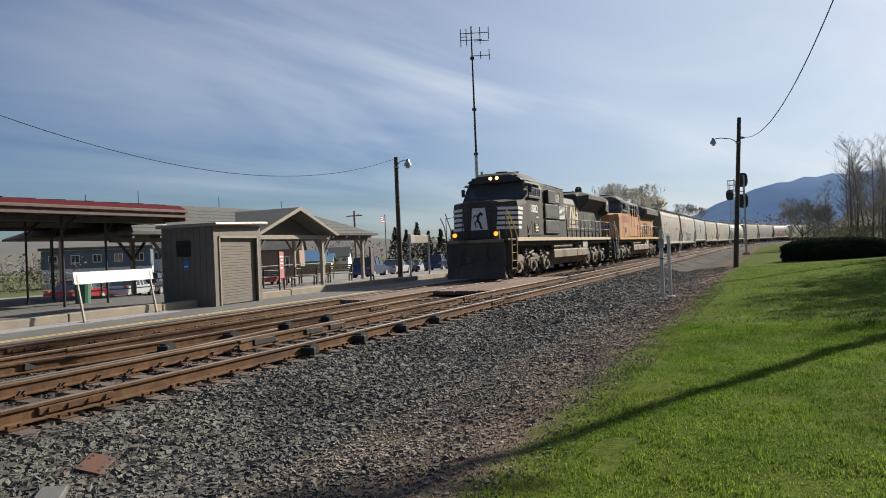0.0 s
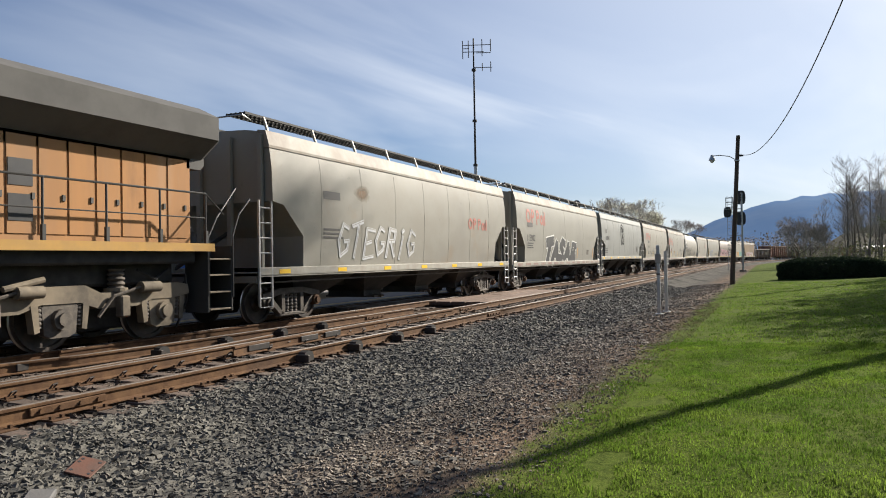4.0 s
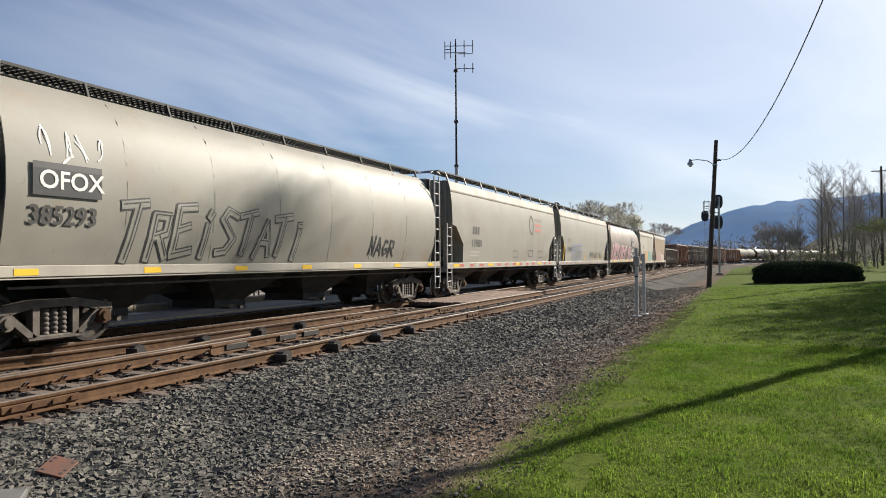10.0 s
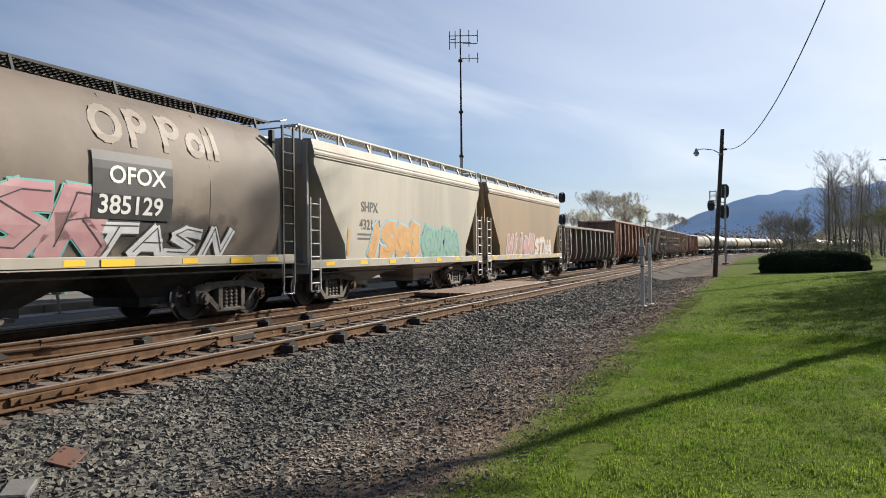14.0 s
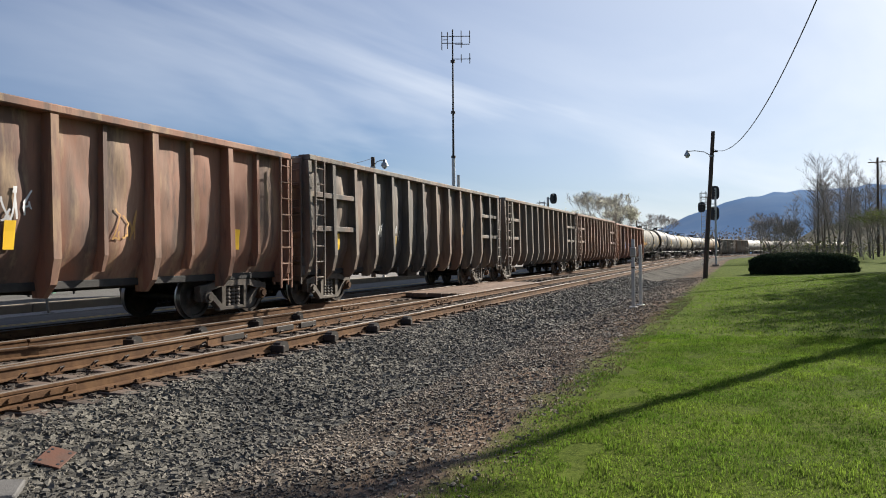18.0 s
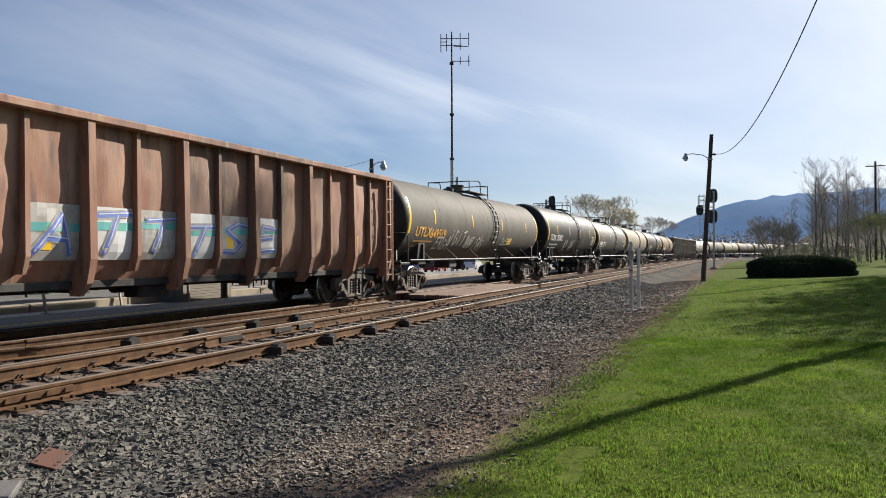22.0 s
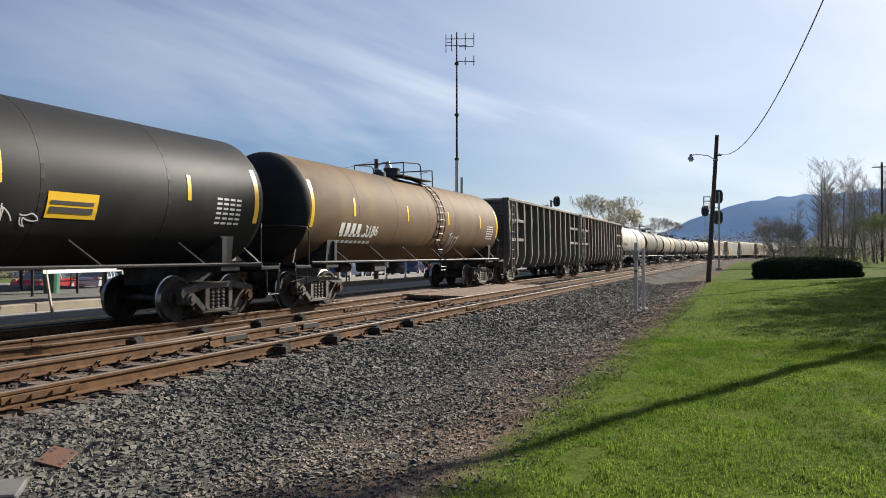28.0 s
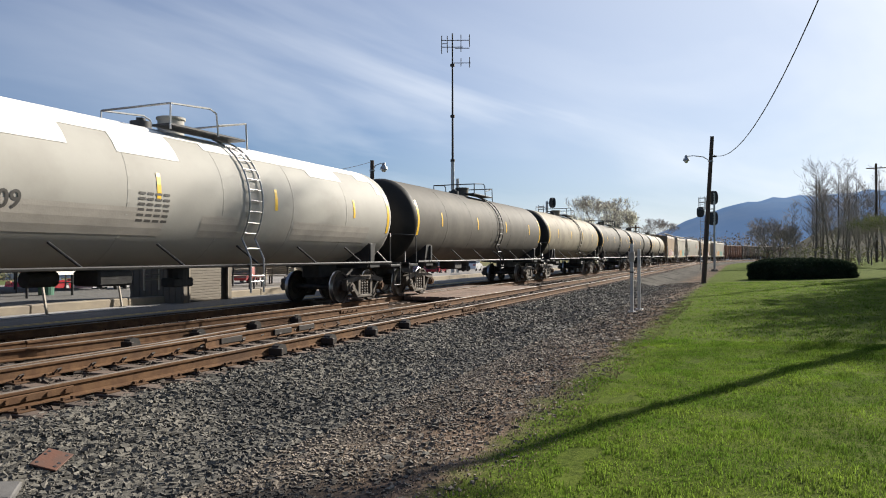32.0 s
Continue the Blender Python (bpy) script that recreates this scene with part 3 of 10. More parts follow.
WHITE = material("white_stencil_paint", (0.72, 0.71, 0.67), 0.6, 0, (0.55, 0.53, 0.5), 8, 0.5)
CRESTBLACK = material("black_crest_paint", (0.022, 0.022, 0.022), 0.8, spec=.1)
DARKPAINT = material("black_stencil_paint", (0.06, 0.055, 0.05), 0.6)
REDNUM = material("deep_red_number_paint", (0.28, 0.032, 0.022), 0.7, 0, (0.23, 0.05, 0.035), 6, 0.4)
REDPAINT = material("faded_red_stencil_paint", (0.40, 0.115, 0.085), 0.6, 0, (0.36, 0.17, 0.13), 6, 0.5)
GHOST = material("worn_pale_lettering", (0.235, 0.19, 0.15), 0.65, 0, (0.165, 0.13, 0.10), 2.0, 0.7)
CREAMPAINT = material("dusty_cream_lettering", (0.56, 0.46, 0.30), 0.6, 0, (0.45, 0.36, 0.23), 4, 0.5)
ORANGE = material("orange_stencil_paint", (0.70, 0.36, 0.05), 0.6)
PINK = material("pink_spray_paint", (0.42, 0.215, 0.23), 0.6, 0, (0.50, 0.33, 0.32), 1.6, 0.6)
TEAL = material("teal_spray_paint", (0.10, 0.38, 0.38), 0.6, 0, (0.16, 0.45, 0.3), 3, 0.6)
OCHRE = material("ochre_spray_paint", (0.50, 0.28, 0.09), 0.6, 0, (0.42, 0.2, 0.07), 3, 0.6)
BLUEPAINT = material("blue_spray_paint", (0.10, 0.16, 0.50), 0.6, 0, (0.2, 0.3, 0.6), 3, 0.5)
SILVER = material("silver_spray_paint", (0.55, 0.55, 0.55), 0.5, 0, (0.70, 0.70, 0.70), 4, 0.5)
GREENPAINT = material("green_spray_paint", (0.16, 0.30, 0.22), 0.6)


# ---- writing and spray paint on curved sides ----
def text_shape(words, size):
    cu = bpy.data.curves.new("words", "FONT")
    cu.body, cu.size, cu.resolution_u, cu.offset = words, size, 3, size * .018
    ob = bpy.data.objects.new("words", cu)
    me = bpy.data.meshes.new_from_object(ob)
    bpy.data.objects.remove(ob)
    bpy.data.curves.remove(cu)
    return me


BUMPY = []


def wrap(me, width, off, x, z, side_sign=-1):
    """Lay a flat mesh (x, y) on a car's side whose half-width at height z is width(z)."""
    bm = bmesh.new()
    bm.from_mesh(me)
    lo, hi = min(v.co.y for v in bm.verts), max(v.co.y for v in bm.verts)
    for k in range(1, int((hi - lo) / .14) + 1):
        bmesh.ops.bisect_plane(bm, geom=bm.verts[:] + bm.edges[:] + bm.faces[:], plane_co=(0, lo + k * .14, 0), plane_no=(0, 1, 0))
    if width in BUMPY:
        off += .016
        lo, hi = min(v.co.x for v in bm.verts), max(v.co.x for v in bm.verts)
        for k in range(1, int((hi - lo) / .16) + 1):
            bmesh.ops.bisect_plane(bm, geom=bm.verts[:] + bm.edges[:] + bm.faces[:], plane_co=(lo + k * .16, 0, 0), plane_no=(1, 0, 0))
    for v in bm.verts:
        zz = z + v.co.y
        v.co = Vector((x + v.co.x, side_sign * (width(zz, x + v.co.x) + off + v.co.z), zz))
    bmesh.ops.recalc_face_normals(bm, faces=bm.faces)
    bm.to_mesh(me)
    bm.free()
    return me


def lettering(words, size, x, z, mat, parent, width, name="lettering", off=.006, label="", stretch=1.0):
    me = text_shape(words, size)
    for v in me.vertices:
        v.co.x *= stretch
    part(name, wrap(me, width, off, x, z), mat, parent, label)


def bars(rows, x, z, mat, parent, width, name="marking", off=.006):
    """Small print as plain bars: rows of (dx, dz, length, height)."""
    sh = Shape()
    for dx, dz, l, h in rows:
        sh.add([(dx, dz, 0), (dx + l, dz, 0), (dx + l, dz + h, 0), (dx, dz + h, 0)], [(0, 1, 2, 3)])
    part(name, wrap(sh.mesh(name), width, off, x, z), mat, parent)


def stroke(sh, pts, w, lift=0.0):
    """A brush stroke as a ribbon in the plane; each piece lies a hair over the last."""
    for i, ((a, b), (c, d)) in enumerate(zip(pts, pts[1:])):
        h = lift + .0003 * (i % 3)
        dx, dy = c - a, d - b
        l = math.hypot(dx, dy) or 1
        nx, ny = -dy / l * w / 2, dx / l * w / 2
        ex, ey = dx / l * w * .3, dy / l * w * .3
        sh.add([(a + nx - ex, b + ny - ey, h), (a - nx - ex, b - ny - ey, h), (c - nx + ex, d - ny + ey, h), (c + nx + ex, d + ny + ey, h)], [(0, 1, 2, 3)])


def scrawl(x, z, w, h, mat, parent, width, seed, letters=4, thick=.035, label="", off=.007):
    r = random.Random(seed)
    sh = Shape()
    step = w / letters
    for k in range(letters):
        x0 = k * step
        pts = [(x0 + r.uniform(0, step), r.uniform(0, h)) for _ in range(r.randint(4, 7))]
        sm = []
        for p, q in zip(pts, pts[1:]):
            mx, my = (p[0] + q[0]) / 2 + r.uniform(-.12, .12) * h, (p[1] + q[1]) / 2 + r.uniform(-.12, .12) * h
            sm += [((1 - t) ** 2 * p[0] + 2 * t * (1 - t) * mx + t * t * q[0], (1 - t) ** 2 * p[1] + 2 * t * (1 - t) * my + t * t * q[1]) for t in (0, .25, .5, .75)]
        stroke(sh, sm + [pts[-1]], thick)
    part("spray_scrawl", wrap(sh.mesh("spray_scrawl"), width, off, x, z), mat, parent, label)


def blob(cx, cz, rx, rz, r, n=18, wob=.16):
    ph = [r.uniform(0, 6.28) for _ in range(3)]
    out = []
    for i in range(n):
        t = 2 * math.pi * i / n
        k = 1 + wob * math.sin(2 * t + ph[0]) + wob * .8 * math.sin(3 * t + ph[1]) + wob * .5 * math.sin(5 * t + ph[2])
        sq = (abs(math.cos(t)) ** 4 + abs(math.sin(t)) ** 4) ** -.25
        out.append((cx + rx * k * sq * math.cos(t), cz + rz * k * sq * math.sin(t)))
    return out


GLYPHS = [[[(0, .92), (1, 1)], [(.55, .95), (.38, 0)]], [[(.12, .02), (.16, .97), (.95, .95)], [(.15, .52), (.75, .56)], [(.12, .03), (1, .06)]], [[(.4, 0), (.55, .75)], [(.5, .92), (.62, .98)]],
          [[(.1, 0), (.2, .95), (.85, .9), (.8, .55), (.22, .46)], [(.45, .48), (1, 0)]], [[(.95, .9), (.4, .98), (.1, .74), (.85, .38), (.6, .05), (0, .08)]], [[(.1, 0), (.2, .96), (.8, .06), (.92, 1)]],
          [[(0, 0), (.5, .98), (.98, 0)], [(.22, .36), (.8, .34)]], [[(.85, .85), (.4, .97), (.08, .5), (.4, .04), (.9, .2), (.88, .48), (.55, .48)]]]


def piece(x, z, w, h, fill, edge, line, parent, width, seed, letters=5, thick=.24, label="spray-painted block lettering", halo=.07, off=.008):
    """Wild spray letters: thick jointed strokes in a pale rim, with thin lines over them."""
    r = random.Random(seed)
    step = w / letters
    for k in range(letters):
        rim, body, over = Shape(), Shape(), Shape()
        hh, zz = h * r.uniform(.78, 1.0), h * r.uniform(0, .12)
        for j, pts in enumerate(r.choice(GLYPHS)):
            q = [((k + .08 + .86 * a) * step + r.uniform(-.05, .05) * step + .18 * (b - .5) * step, zz + b * hh + r.uniform(-.04, .04) * h) for a, b in pts]
            t = thick * r.uniform(.85, 1.2)
            stroke(rim, q, t + 2 * halo, .0006 * j)
            stroke(body, q, t, .0006 * j)
            stroke(over, [(a + t * .18, b + t * .2) for a, b in q], .022, .0006 * j)
        for sh, mat, o, nm in ((body, fill, off, "spray_letter"),) if line is fill is edge else ((rim, edge, off, "spray_outline"), (body, fill, off + .004, "spray_letter"), (over, line, off + .008, "spray_line")):
            part(nm, wrap(sh.mesh(nm), width, o, x, z), mat, parent, label)


# ---- running gear ----
SPRINGS = {}


def spring_mesh(r, h, turns):
    key = (r, h, turns)
    if key not in SPRINGS:
        rs = []
        for i in range(turns * 4 + 1):
            rad = r * (1, .94, .72, .94)[i % 4]
            rs.append([(rad * math.cos(a), rad * math.sin(a), h * i / (turns * 4)) for a in [2 * math.pi * k / 10 for k in range(10)]])
        SPRINGS[key] = Shape().rings(rs).mesh("spring", True)
        SPRINGS[key].materials.append(TRUCKSTEEL)
    return SPRINGS[key]


def make_truck(parent, x, wheel_r=.457, base=1.78, steel=None):
    """A two-axle freight truck: side frames, springs, wheelsets."""
    steel = steel or TRUCKSTEEL
    hub = wheel_r
    b = Shape().box(-.22, .22, -.95, .95, hub - .02, hub + .32, .03).disc((0, 0, hub + .36), "z", .2, .12, 14)
    tr = part("truck", b, steel, parent, "dusty cast-steel truck", at=pose(x, 0, 0))
    h = base / 2
    for sg in (-1, 1):
        y0, y1 = sg * 1.13, sg * .97
        s = Shape()
        s.prism([(-h - .22, hub + .10), (-h - .2, hub + .22), (-.45, hub + .33), (.45, hub + .33), (h + .2, hub + .22), (h + .22, hub + .10), (h - .1, hub + .12), (.42, hub + .20), (-.42, hub + .20), (-h + .1, hub + .12)], y0, y1, "y")
        for k in (-1, 1):
            s.prism([(k * (h - .10), hub + .14), (k * (h + .04), hub + .12), (k * .48, hub - .28), (k * .34, hub - .26)], y0, y1, "y")
            s.prism([(k * .30, hub + .2), (k * .42, hub + .2), (k * .42, hub - .26), (k * .30, hub - .26)], y0, y1, "y")
            s.prism([(k * (h + .10), hub + .12), (k * (h + .20), hub + .12), (k * (h + .18), hub - .10), (k * (h + .12), hub - .10)], y0, y1, "y")
        s.box(-.5, .5, y0, y1, hub - .33, hub - .24, .02)
        part("side_frame", s, steel, tr)
        for k in (-1, 0, 1):
            part("spring", spring_mesh(.072, .40, 5), TRUCKSTEEL, tr, at=pose(k * .16, sg * 1.05, hub - .23))
        for k in (-1, 1):
            cap = Shape().disc((k * h, sg * 1.12, hub), "y", .13, .16, 12).disc((k * h, sg * 1.22, hub), "y", .08, .06, 10)
            cap.box(k * h - .15, k * h + .15, sg * .98, sg * 1.12, hub + .02, hub + .14, .02)
            part("bearing_cap", cap, RUST if k > 0 else steel, tr)
    for k in (-1, 1):
        w = wheelset(wheel_r)
        ob = part("wheelset", w, WHEEL, tr, "steel wheelset with worn treads", True, pose(k * h, 0, wheel_r))
        WHEELS.append((ob, k * h, wheel_r))
    return tr


WHEELS, WHEEL_MESH = [], {}


def wheelset(r):
    if r in WHEEL_MESH:
        return WHEEL_MESH[r]
    s = Shape().rod((0, -1.1, 0), (0, 1.1, 0), .085, 10)
    n = 28
    for sg in (-1, 1):
        prof = [(.68, r + .028), (.70, r + .03), (.715, r + .004), (.82, r - .002), (.82, r - .07), (.78, r - .075), (.765, .20), (.82, .16), (.82, .085), (.70, .085), (.70, .17), (.735, .22), (.72, r - .09), (.68, r - .06)]
        s.rings([[(math.cos(2 * math.pi * i / n) * p[1], sg * p[0], math.sin(2 * math.pi * i / n) * p[1]) for i in range(n)] for p in prof + prof[:1]], caps=False)
        for k in range(3):
            t = 2.1 * k
            s.disc((math.cos(t) * .05, sg * 1.1, math.sin(t) * .05), "y", .02, .03, 6)
    me = s.mesh("wheelset", True)
    me.materials.append(WHEEL)
    me.materials.append(TREAD)
    for p in me.polygons:
        c = p.center
        rad = math.hypot(c.x, c.z)
        if rad > r - .02 and abs(c.y) > .7:
            p.material_index = 1
    WHEEL_MESH[r] = me
    return me


def ladder(sh, x, y, z0, z1, w=.42, n=6, r=.018, axis="x"):
    d = (w / 2, 0) if axis == "x" else (0, w / 2)
    for k in (-1, 1):
        sh.box(x + k * d[0] - .022, x + k * d[0] + .022, y + k * d[1] - .022, y + k * d[1] + .022, z0, z1)
    for i in range(n):
        z = z0 + (z1 - z0) * (i + .5) / n
        sh.rod((x - d[0], y - d[1], z), (x + d[0], y + d[1], z), r, 6)


def coupler(ob, half, mat=None):
    for k in (-1, 1):
        s = Shape().box(k * (half - .75), k * (half - .18), -.1, .1, .78, .98, .02)
        s.box(k * (half - .24), k * (half + .02), -.16, .12, .72, 1.04, .04)
        part("coupler", s, mat or RUST, ob, "rusty knuckle coupler")
        hose = Shape().tube([(k * (half - .5), .35, .85), (k * (half - .3), .36, .55), (k * (half - .05), .30, .42)], .025)
        part("brake_hose", hose, RUBBER, ob)


def table_width(tab):
    return lambda z, x=0.0: smooth_table(z, tab)


# ---- covered hoppers ----
SILLPAINT = material("pale_sill_paint", (0.33, 0.31, 0.26), 0.65, 0, (0.24, 0.21, 0.17), 2.5, 0.6)
BRACKET = material("weathered_bracket_steel", (0.36, 0.34, 0.30), 0.6, 0.2, (0.24, 0.18, 0.13), 4, 0.6)
TAPERED = material("faded_red_reflector_tape", (0.42, 0.10, 0.08), 0.5)
TAPEBROWN = material("dirty_reflector_tape", (0.22, 0.13, 0.11), 0.6, 0, (0.30, 0.26, 0.22), 3, 0.6)
RUSTYCHORD = material("rust_stained_chord", (0.265, 0.245, 0.2), 0.65, 0, (0.19, 0.125, 0.075), 1.1, 0.6, 0.05, 20, third=(0.13, 0.075, 0.045), third_scale=0.6, third_amount=0.55)
TRAP = [(1.0, 1.50), (1.3, 1.52), (2.0, 1.575), (2.8, 1.60), (3.5, 1.575), (4.0, 1.51), (4.2, 1.46), (4.4, 1.40)]
ROUND = [(1.0, 1.30), (1.3, 1.40), (1.8, 1.52), (2.4, 1.60), (2.9, 1.60), (3.4, 1.53), (3.8, 1.38), (4.1, 1.18), (4.3, .95), (4.42, .7)]
FLAT = [(1.0, 1.50), (1.4, 1.52), (2.0, 1.52), (4.0, 1.52), (4.2, 1.45), (4.3, 1.38)]


def hopper(name, label, length, paint, tab, sill=1.25, top=4.3, cut=(2.75, 1.2), endwall=.75, tape="", under=None, board=True, rail=False, ribs=False, roundbody=False, seams=7, chutes=4):
    ob = thing(name, pose(0, 0, 0), label, "hopper car", "freight cars of the train")
    half = length / 2
    W = table_width(tab)
    b = half - endwall

    def ring(x, zb):
        zs = [zb + (top - zb) * (i / 11) for i in range(12)]
        pts = [(x, -W(z), z) for z in zs]
        crown = [(x, -W(top) * .6, top + .09), (x, 0, top + .13), (x, W(top) * .6, top + .09)]
        return pts + crown + [(x, W(z), z) for z in zs[::-1]]

    ct, ci = cut
    if roundbody:
        stations = [(-b, sill + .05)]
    elif ribs:
        stations = [(-b, ct), (-b + ci * .5, ct - (ct - sill) * .45), (-b + ci * .95, sill + .45), (-b + ci, sill)]
    else:
        ci = 1.2
        stations = [(-b, ct), (-b + .38, ct - .06), (-b + ci - .06, sill + .75), (-b + ci, sill + .02)]
    n = 6
    mid = [(-b + ci + (2 * (b - ci)) * i / n, sill) for i in range(1, n)]
    st = stations + mid + [(-x, z) for x, z in stations[::-1]]
    body = part("body", Shape().rings([ring(x, z) for x, z in st]), paint, ob, smooth=True)
    # seams of the side sheets
    for k in range(1, seams + 1):
        x = -b + 2 * b * k / (seams + 1)
        for sg in (-1, 1):
            zs = [sill + .03 + (top - .12 - sill) * i / 8 for i in range(9)]
            s = Shape().rings([[(x - .012, sg * (W(z) - .01), z), (x - .012, sg * (W(z) + .004), z), (x + .012, sg * (W(z) + .004), z), (x + .012, sg * (W(z) - .01), z)] for z in zs])
            part("seam", s, paint, body)
    # top chord, side sill
    for sg in (-1, 1):
        if not roundbody:
            wt = W(top)
            part("top_chord", Shape().prism([(sg * (wt - .10), top - .36), (sg * (wt + .105), top - .36), (sg * (wt + .105), top - .30), (sg * (wt + .01), top + .03), (sg * (wt - .22), top + .06)], -b - .03, b + .03, "x"), RUSTYCHORD if paint is not HOPPERGREY else paint, ob, "sloping rust-stained top chord" if paint is not HOPPERGREY else "")
        part("side_sill", Shape().box(-half + .35, half - .35, sg * 1.50, sg * 1.56, sill - .16, sill + .04, .01).box(-half + .35, half - .35, sg * 1.40, sg * 1.56, sill - .17, sill - .13), SILLPAINT if not roundbody else PALEGREY, ob, "pale side sill")
        if ribs:
            for i in range(3):
                part("rib", Shape().box(-b + .02, b - .02, sg * 1.50, sg * 1.55, top - .42 + i * .09, top - .38 + i * .09, .008), paint, ob)
        n = 27 if tape == "mixed" and sg < 0 else 14 if tape == "faded" and sg < 0 else 7
        for k in range(n):
            x = -half + 1.2 + (length - 2.4) * k / (n - 1)
            if tape == "mixed":
                mt, l = (REFLECT, .30) if k % 7 == 0 else ((TAPERED, .22) if k % 2 else (None, 0))
            elif tape == "faded":
                mt, l = TAPEBROWN, .36
            else:
                mt, l = REFLECT, .2
            if mt:
                part("reflector", Shape().box(x - l, x + l, sg * 1.56, sg * 1.565, sill - .11, sill - .01), mt, ob, {"faded": "faded brown reflector tape"}.get(tape, "yellow and red reflector tape" if tape else "yellow reflector tape"))
    und = under or UNDER
    # discharge chutes under the floor
    span = 2 * (b - ci) + .6
    for k in range(chutes):
        cx = -span / 2 + span * (k + .5) / chutes
        hw = span / chutes / 2
        s = Shape().rings([[(cx - hw * .98, -1.35, sill - .05), (cx + hw * .98, -1.35, sill - .05), (cx + hw * .98, 1.35, sill - .05), (cx - hw * .98, 1.35, sill - .05)],
                           [(cx - hw * .30, -.62, .52), (cx + hw * .30, -.62, .52), (cx + hw * .30, .62, .52), (cx - hw * .30, .62, .52)],
                           [(cx - hw * .30, -.62, .36), (cx + hw * .30, -.62, .36), (cx + hw * .30, .62, .36), (cx - hw * .30, .62, .36)]])
        c = part("discharge_chute", s, und, ob)
        part("gate", Shape().box(cx - .3, cx + .3, -.85, .85, .32, .38, .01).rod((cx, -.95, .36), (cx, .95, .36), .05), TRUCKSTEEL, c)
    part("centre_sill", Shape().box(-half + .5, half - .5, -.28, .28, .72, 1.12, .02), und, ob)
    part("brake_pipe", Shape().tube([(-half + 1, -1.42, sill - .3), (half - 1, -1.42, sill - .3)], .022), TRUCKSTEEL, ob)
    for k in (-1, 1):
        e = k * half
        part("end_platform", Shape().box(e - k * .28, e - k * 1.9, -1.5, 1.5, sill - .16, sill - .08, .01).box(e - k * .28, e - k * .36, -1.5, 1.5, sill - .3, sill - .06, .01), paint if not roundbody else UNDER, ob)
        # sloped end sheet with its posts, dark in the shade of the roof
        for y in (-1.32, -.45, .45, 1.32):
            part("end_post", Shape().box(e - k * (endwall - .02), e - k * (endwall - .12), y - .06, y + .06, sill - .1, top - .05, .01), paint if not roundbody else UNDER, ob)
        for sg in (-1, 1):
            part("end_brace", Shape().rod((e - k * (endwall - .05), sg * 1.32, sill), (e - k * (endwall + ci * .8), sg * .5, sill + .9), .05), und, ob)
        if roundbody:
            part("end_bulkhead", Shape().rings([[(e - k * (endwall + d), y * q, 2.75 + (z - 2.75) * q) for y, z in [(W(zz), zz) for zz in np.linspace(1.1, 4.38, 10)] + [(-W(zz), zz) for zz in np.linspace(4.38, 1.1, 10)]] for d, q in ((.0, .99), (-.10, .9), (-.16, .6))]), UNDER, ob, "black domed end", True)
        for sg in (-1, 1):
            l = Shape()
            ladder(l, e - k * .55, sg * 1.54, .45 if not roundbody else .6, 2.75 if not roundbody else 4.35, .42, 7 if not roundbody else 9)
            part("ladder", l, GALV if paint is not BROWN else TRUCKSTEEL, ob, "steel side ladder")
            part("stirrup", Shape().tube([(e - k * .34, sg * 1.52, sill - .1), (e - k * .36, sg * 1.54, .42), (e - k * .76, sg * 1.54, .42), (e - k * .78, sg * 1.52, sill - .1)], .02), GALV, ob)
    # roof: hatch cover and running boards on brackets
    part("hatch_cover", Shape().box(-b + .6, b - .6, -.33, .33, top + .08, top + .24, .04), paint, ob)
    if board:
        for sg in (-1, 1):
            s = Shape()
            y0, y1 = (.72, 1.22) if not roundbody else (.25, .8)
            up = .34 if not roundbody else .24
            for i in range(5):
                y = sg * (y0 + (y1 - y0) * i / 4)
                s.box(-half + .3, half - .3, y - .02, y + .02, top + up, top + up + .05)
            nx = int(length / .15)
            for i in range(nx):
                x = -half + .35 + (length - .7) * i / (nx - 1)
                s.box(x - .025, x + .025, sg * y0, sg * y1, top + up + .01, top + up + .045)
            part("running_board", s, UNDER if not rail else GALV, ob, "dark grating walkway")
            for i in range(9):
                x = -half + .9 + (length - 1.8) * i / 8
                part("bracket", Shape().prism([(sg * y1, top + up), (sg * (y1 + .05), top + up + .03), (sg * (W(top) + .03), top - .16), (sg * (W(top) - .02), top - .16)], x - .025, x + .025, "x"), BRACKET if not roundbody else UNDER, ob, "pale walkway bracket" if not roundbody else "")
    if rail:
        for sg in (-1, 1):
            part("roof_rail", Shape().tube([(-half + .3, sg * 1.3, top + .32), (half - .3, sg * 1.3, top + .32)], .022), paint, ob)
            for i in range(8):
                x = -half + .3 + (length - .6) * i / 7
                part("rail_post", Shape().box(x - .03, x + .03, sg * 1.28, sg * 1.33, top - .02, top + .32), paint, ob)
    for k in (-1, 1):
        part("roof_end_rail", Shape().tube([(k * (half - .45), -1.25, top + .22), (k * (half - .2), -1.25, top + .30), (k * (half - .2), 1.25, top + .30), (k * (half - .45), 1.25, top + .22)], .02), GALV, ob)
        make_truck(ob, k * (half - 2.05))
    coupler(ob, half)
    return ob, W


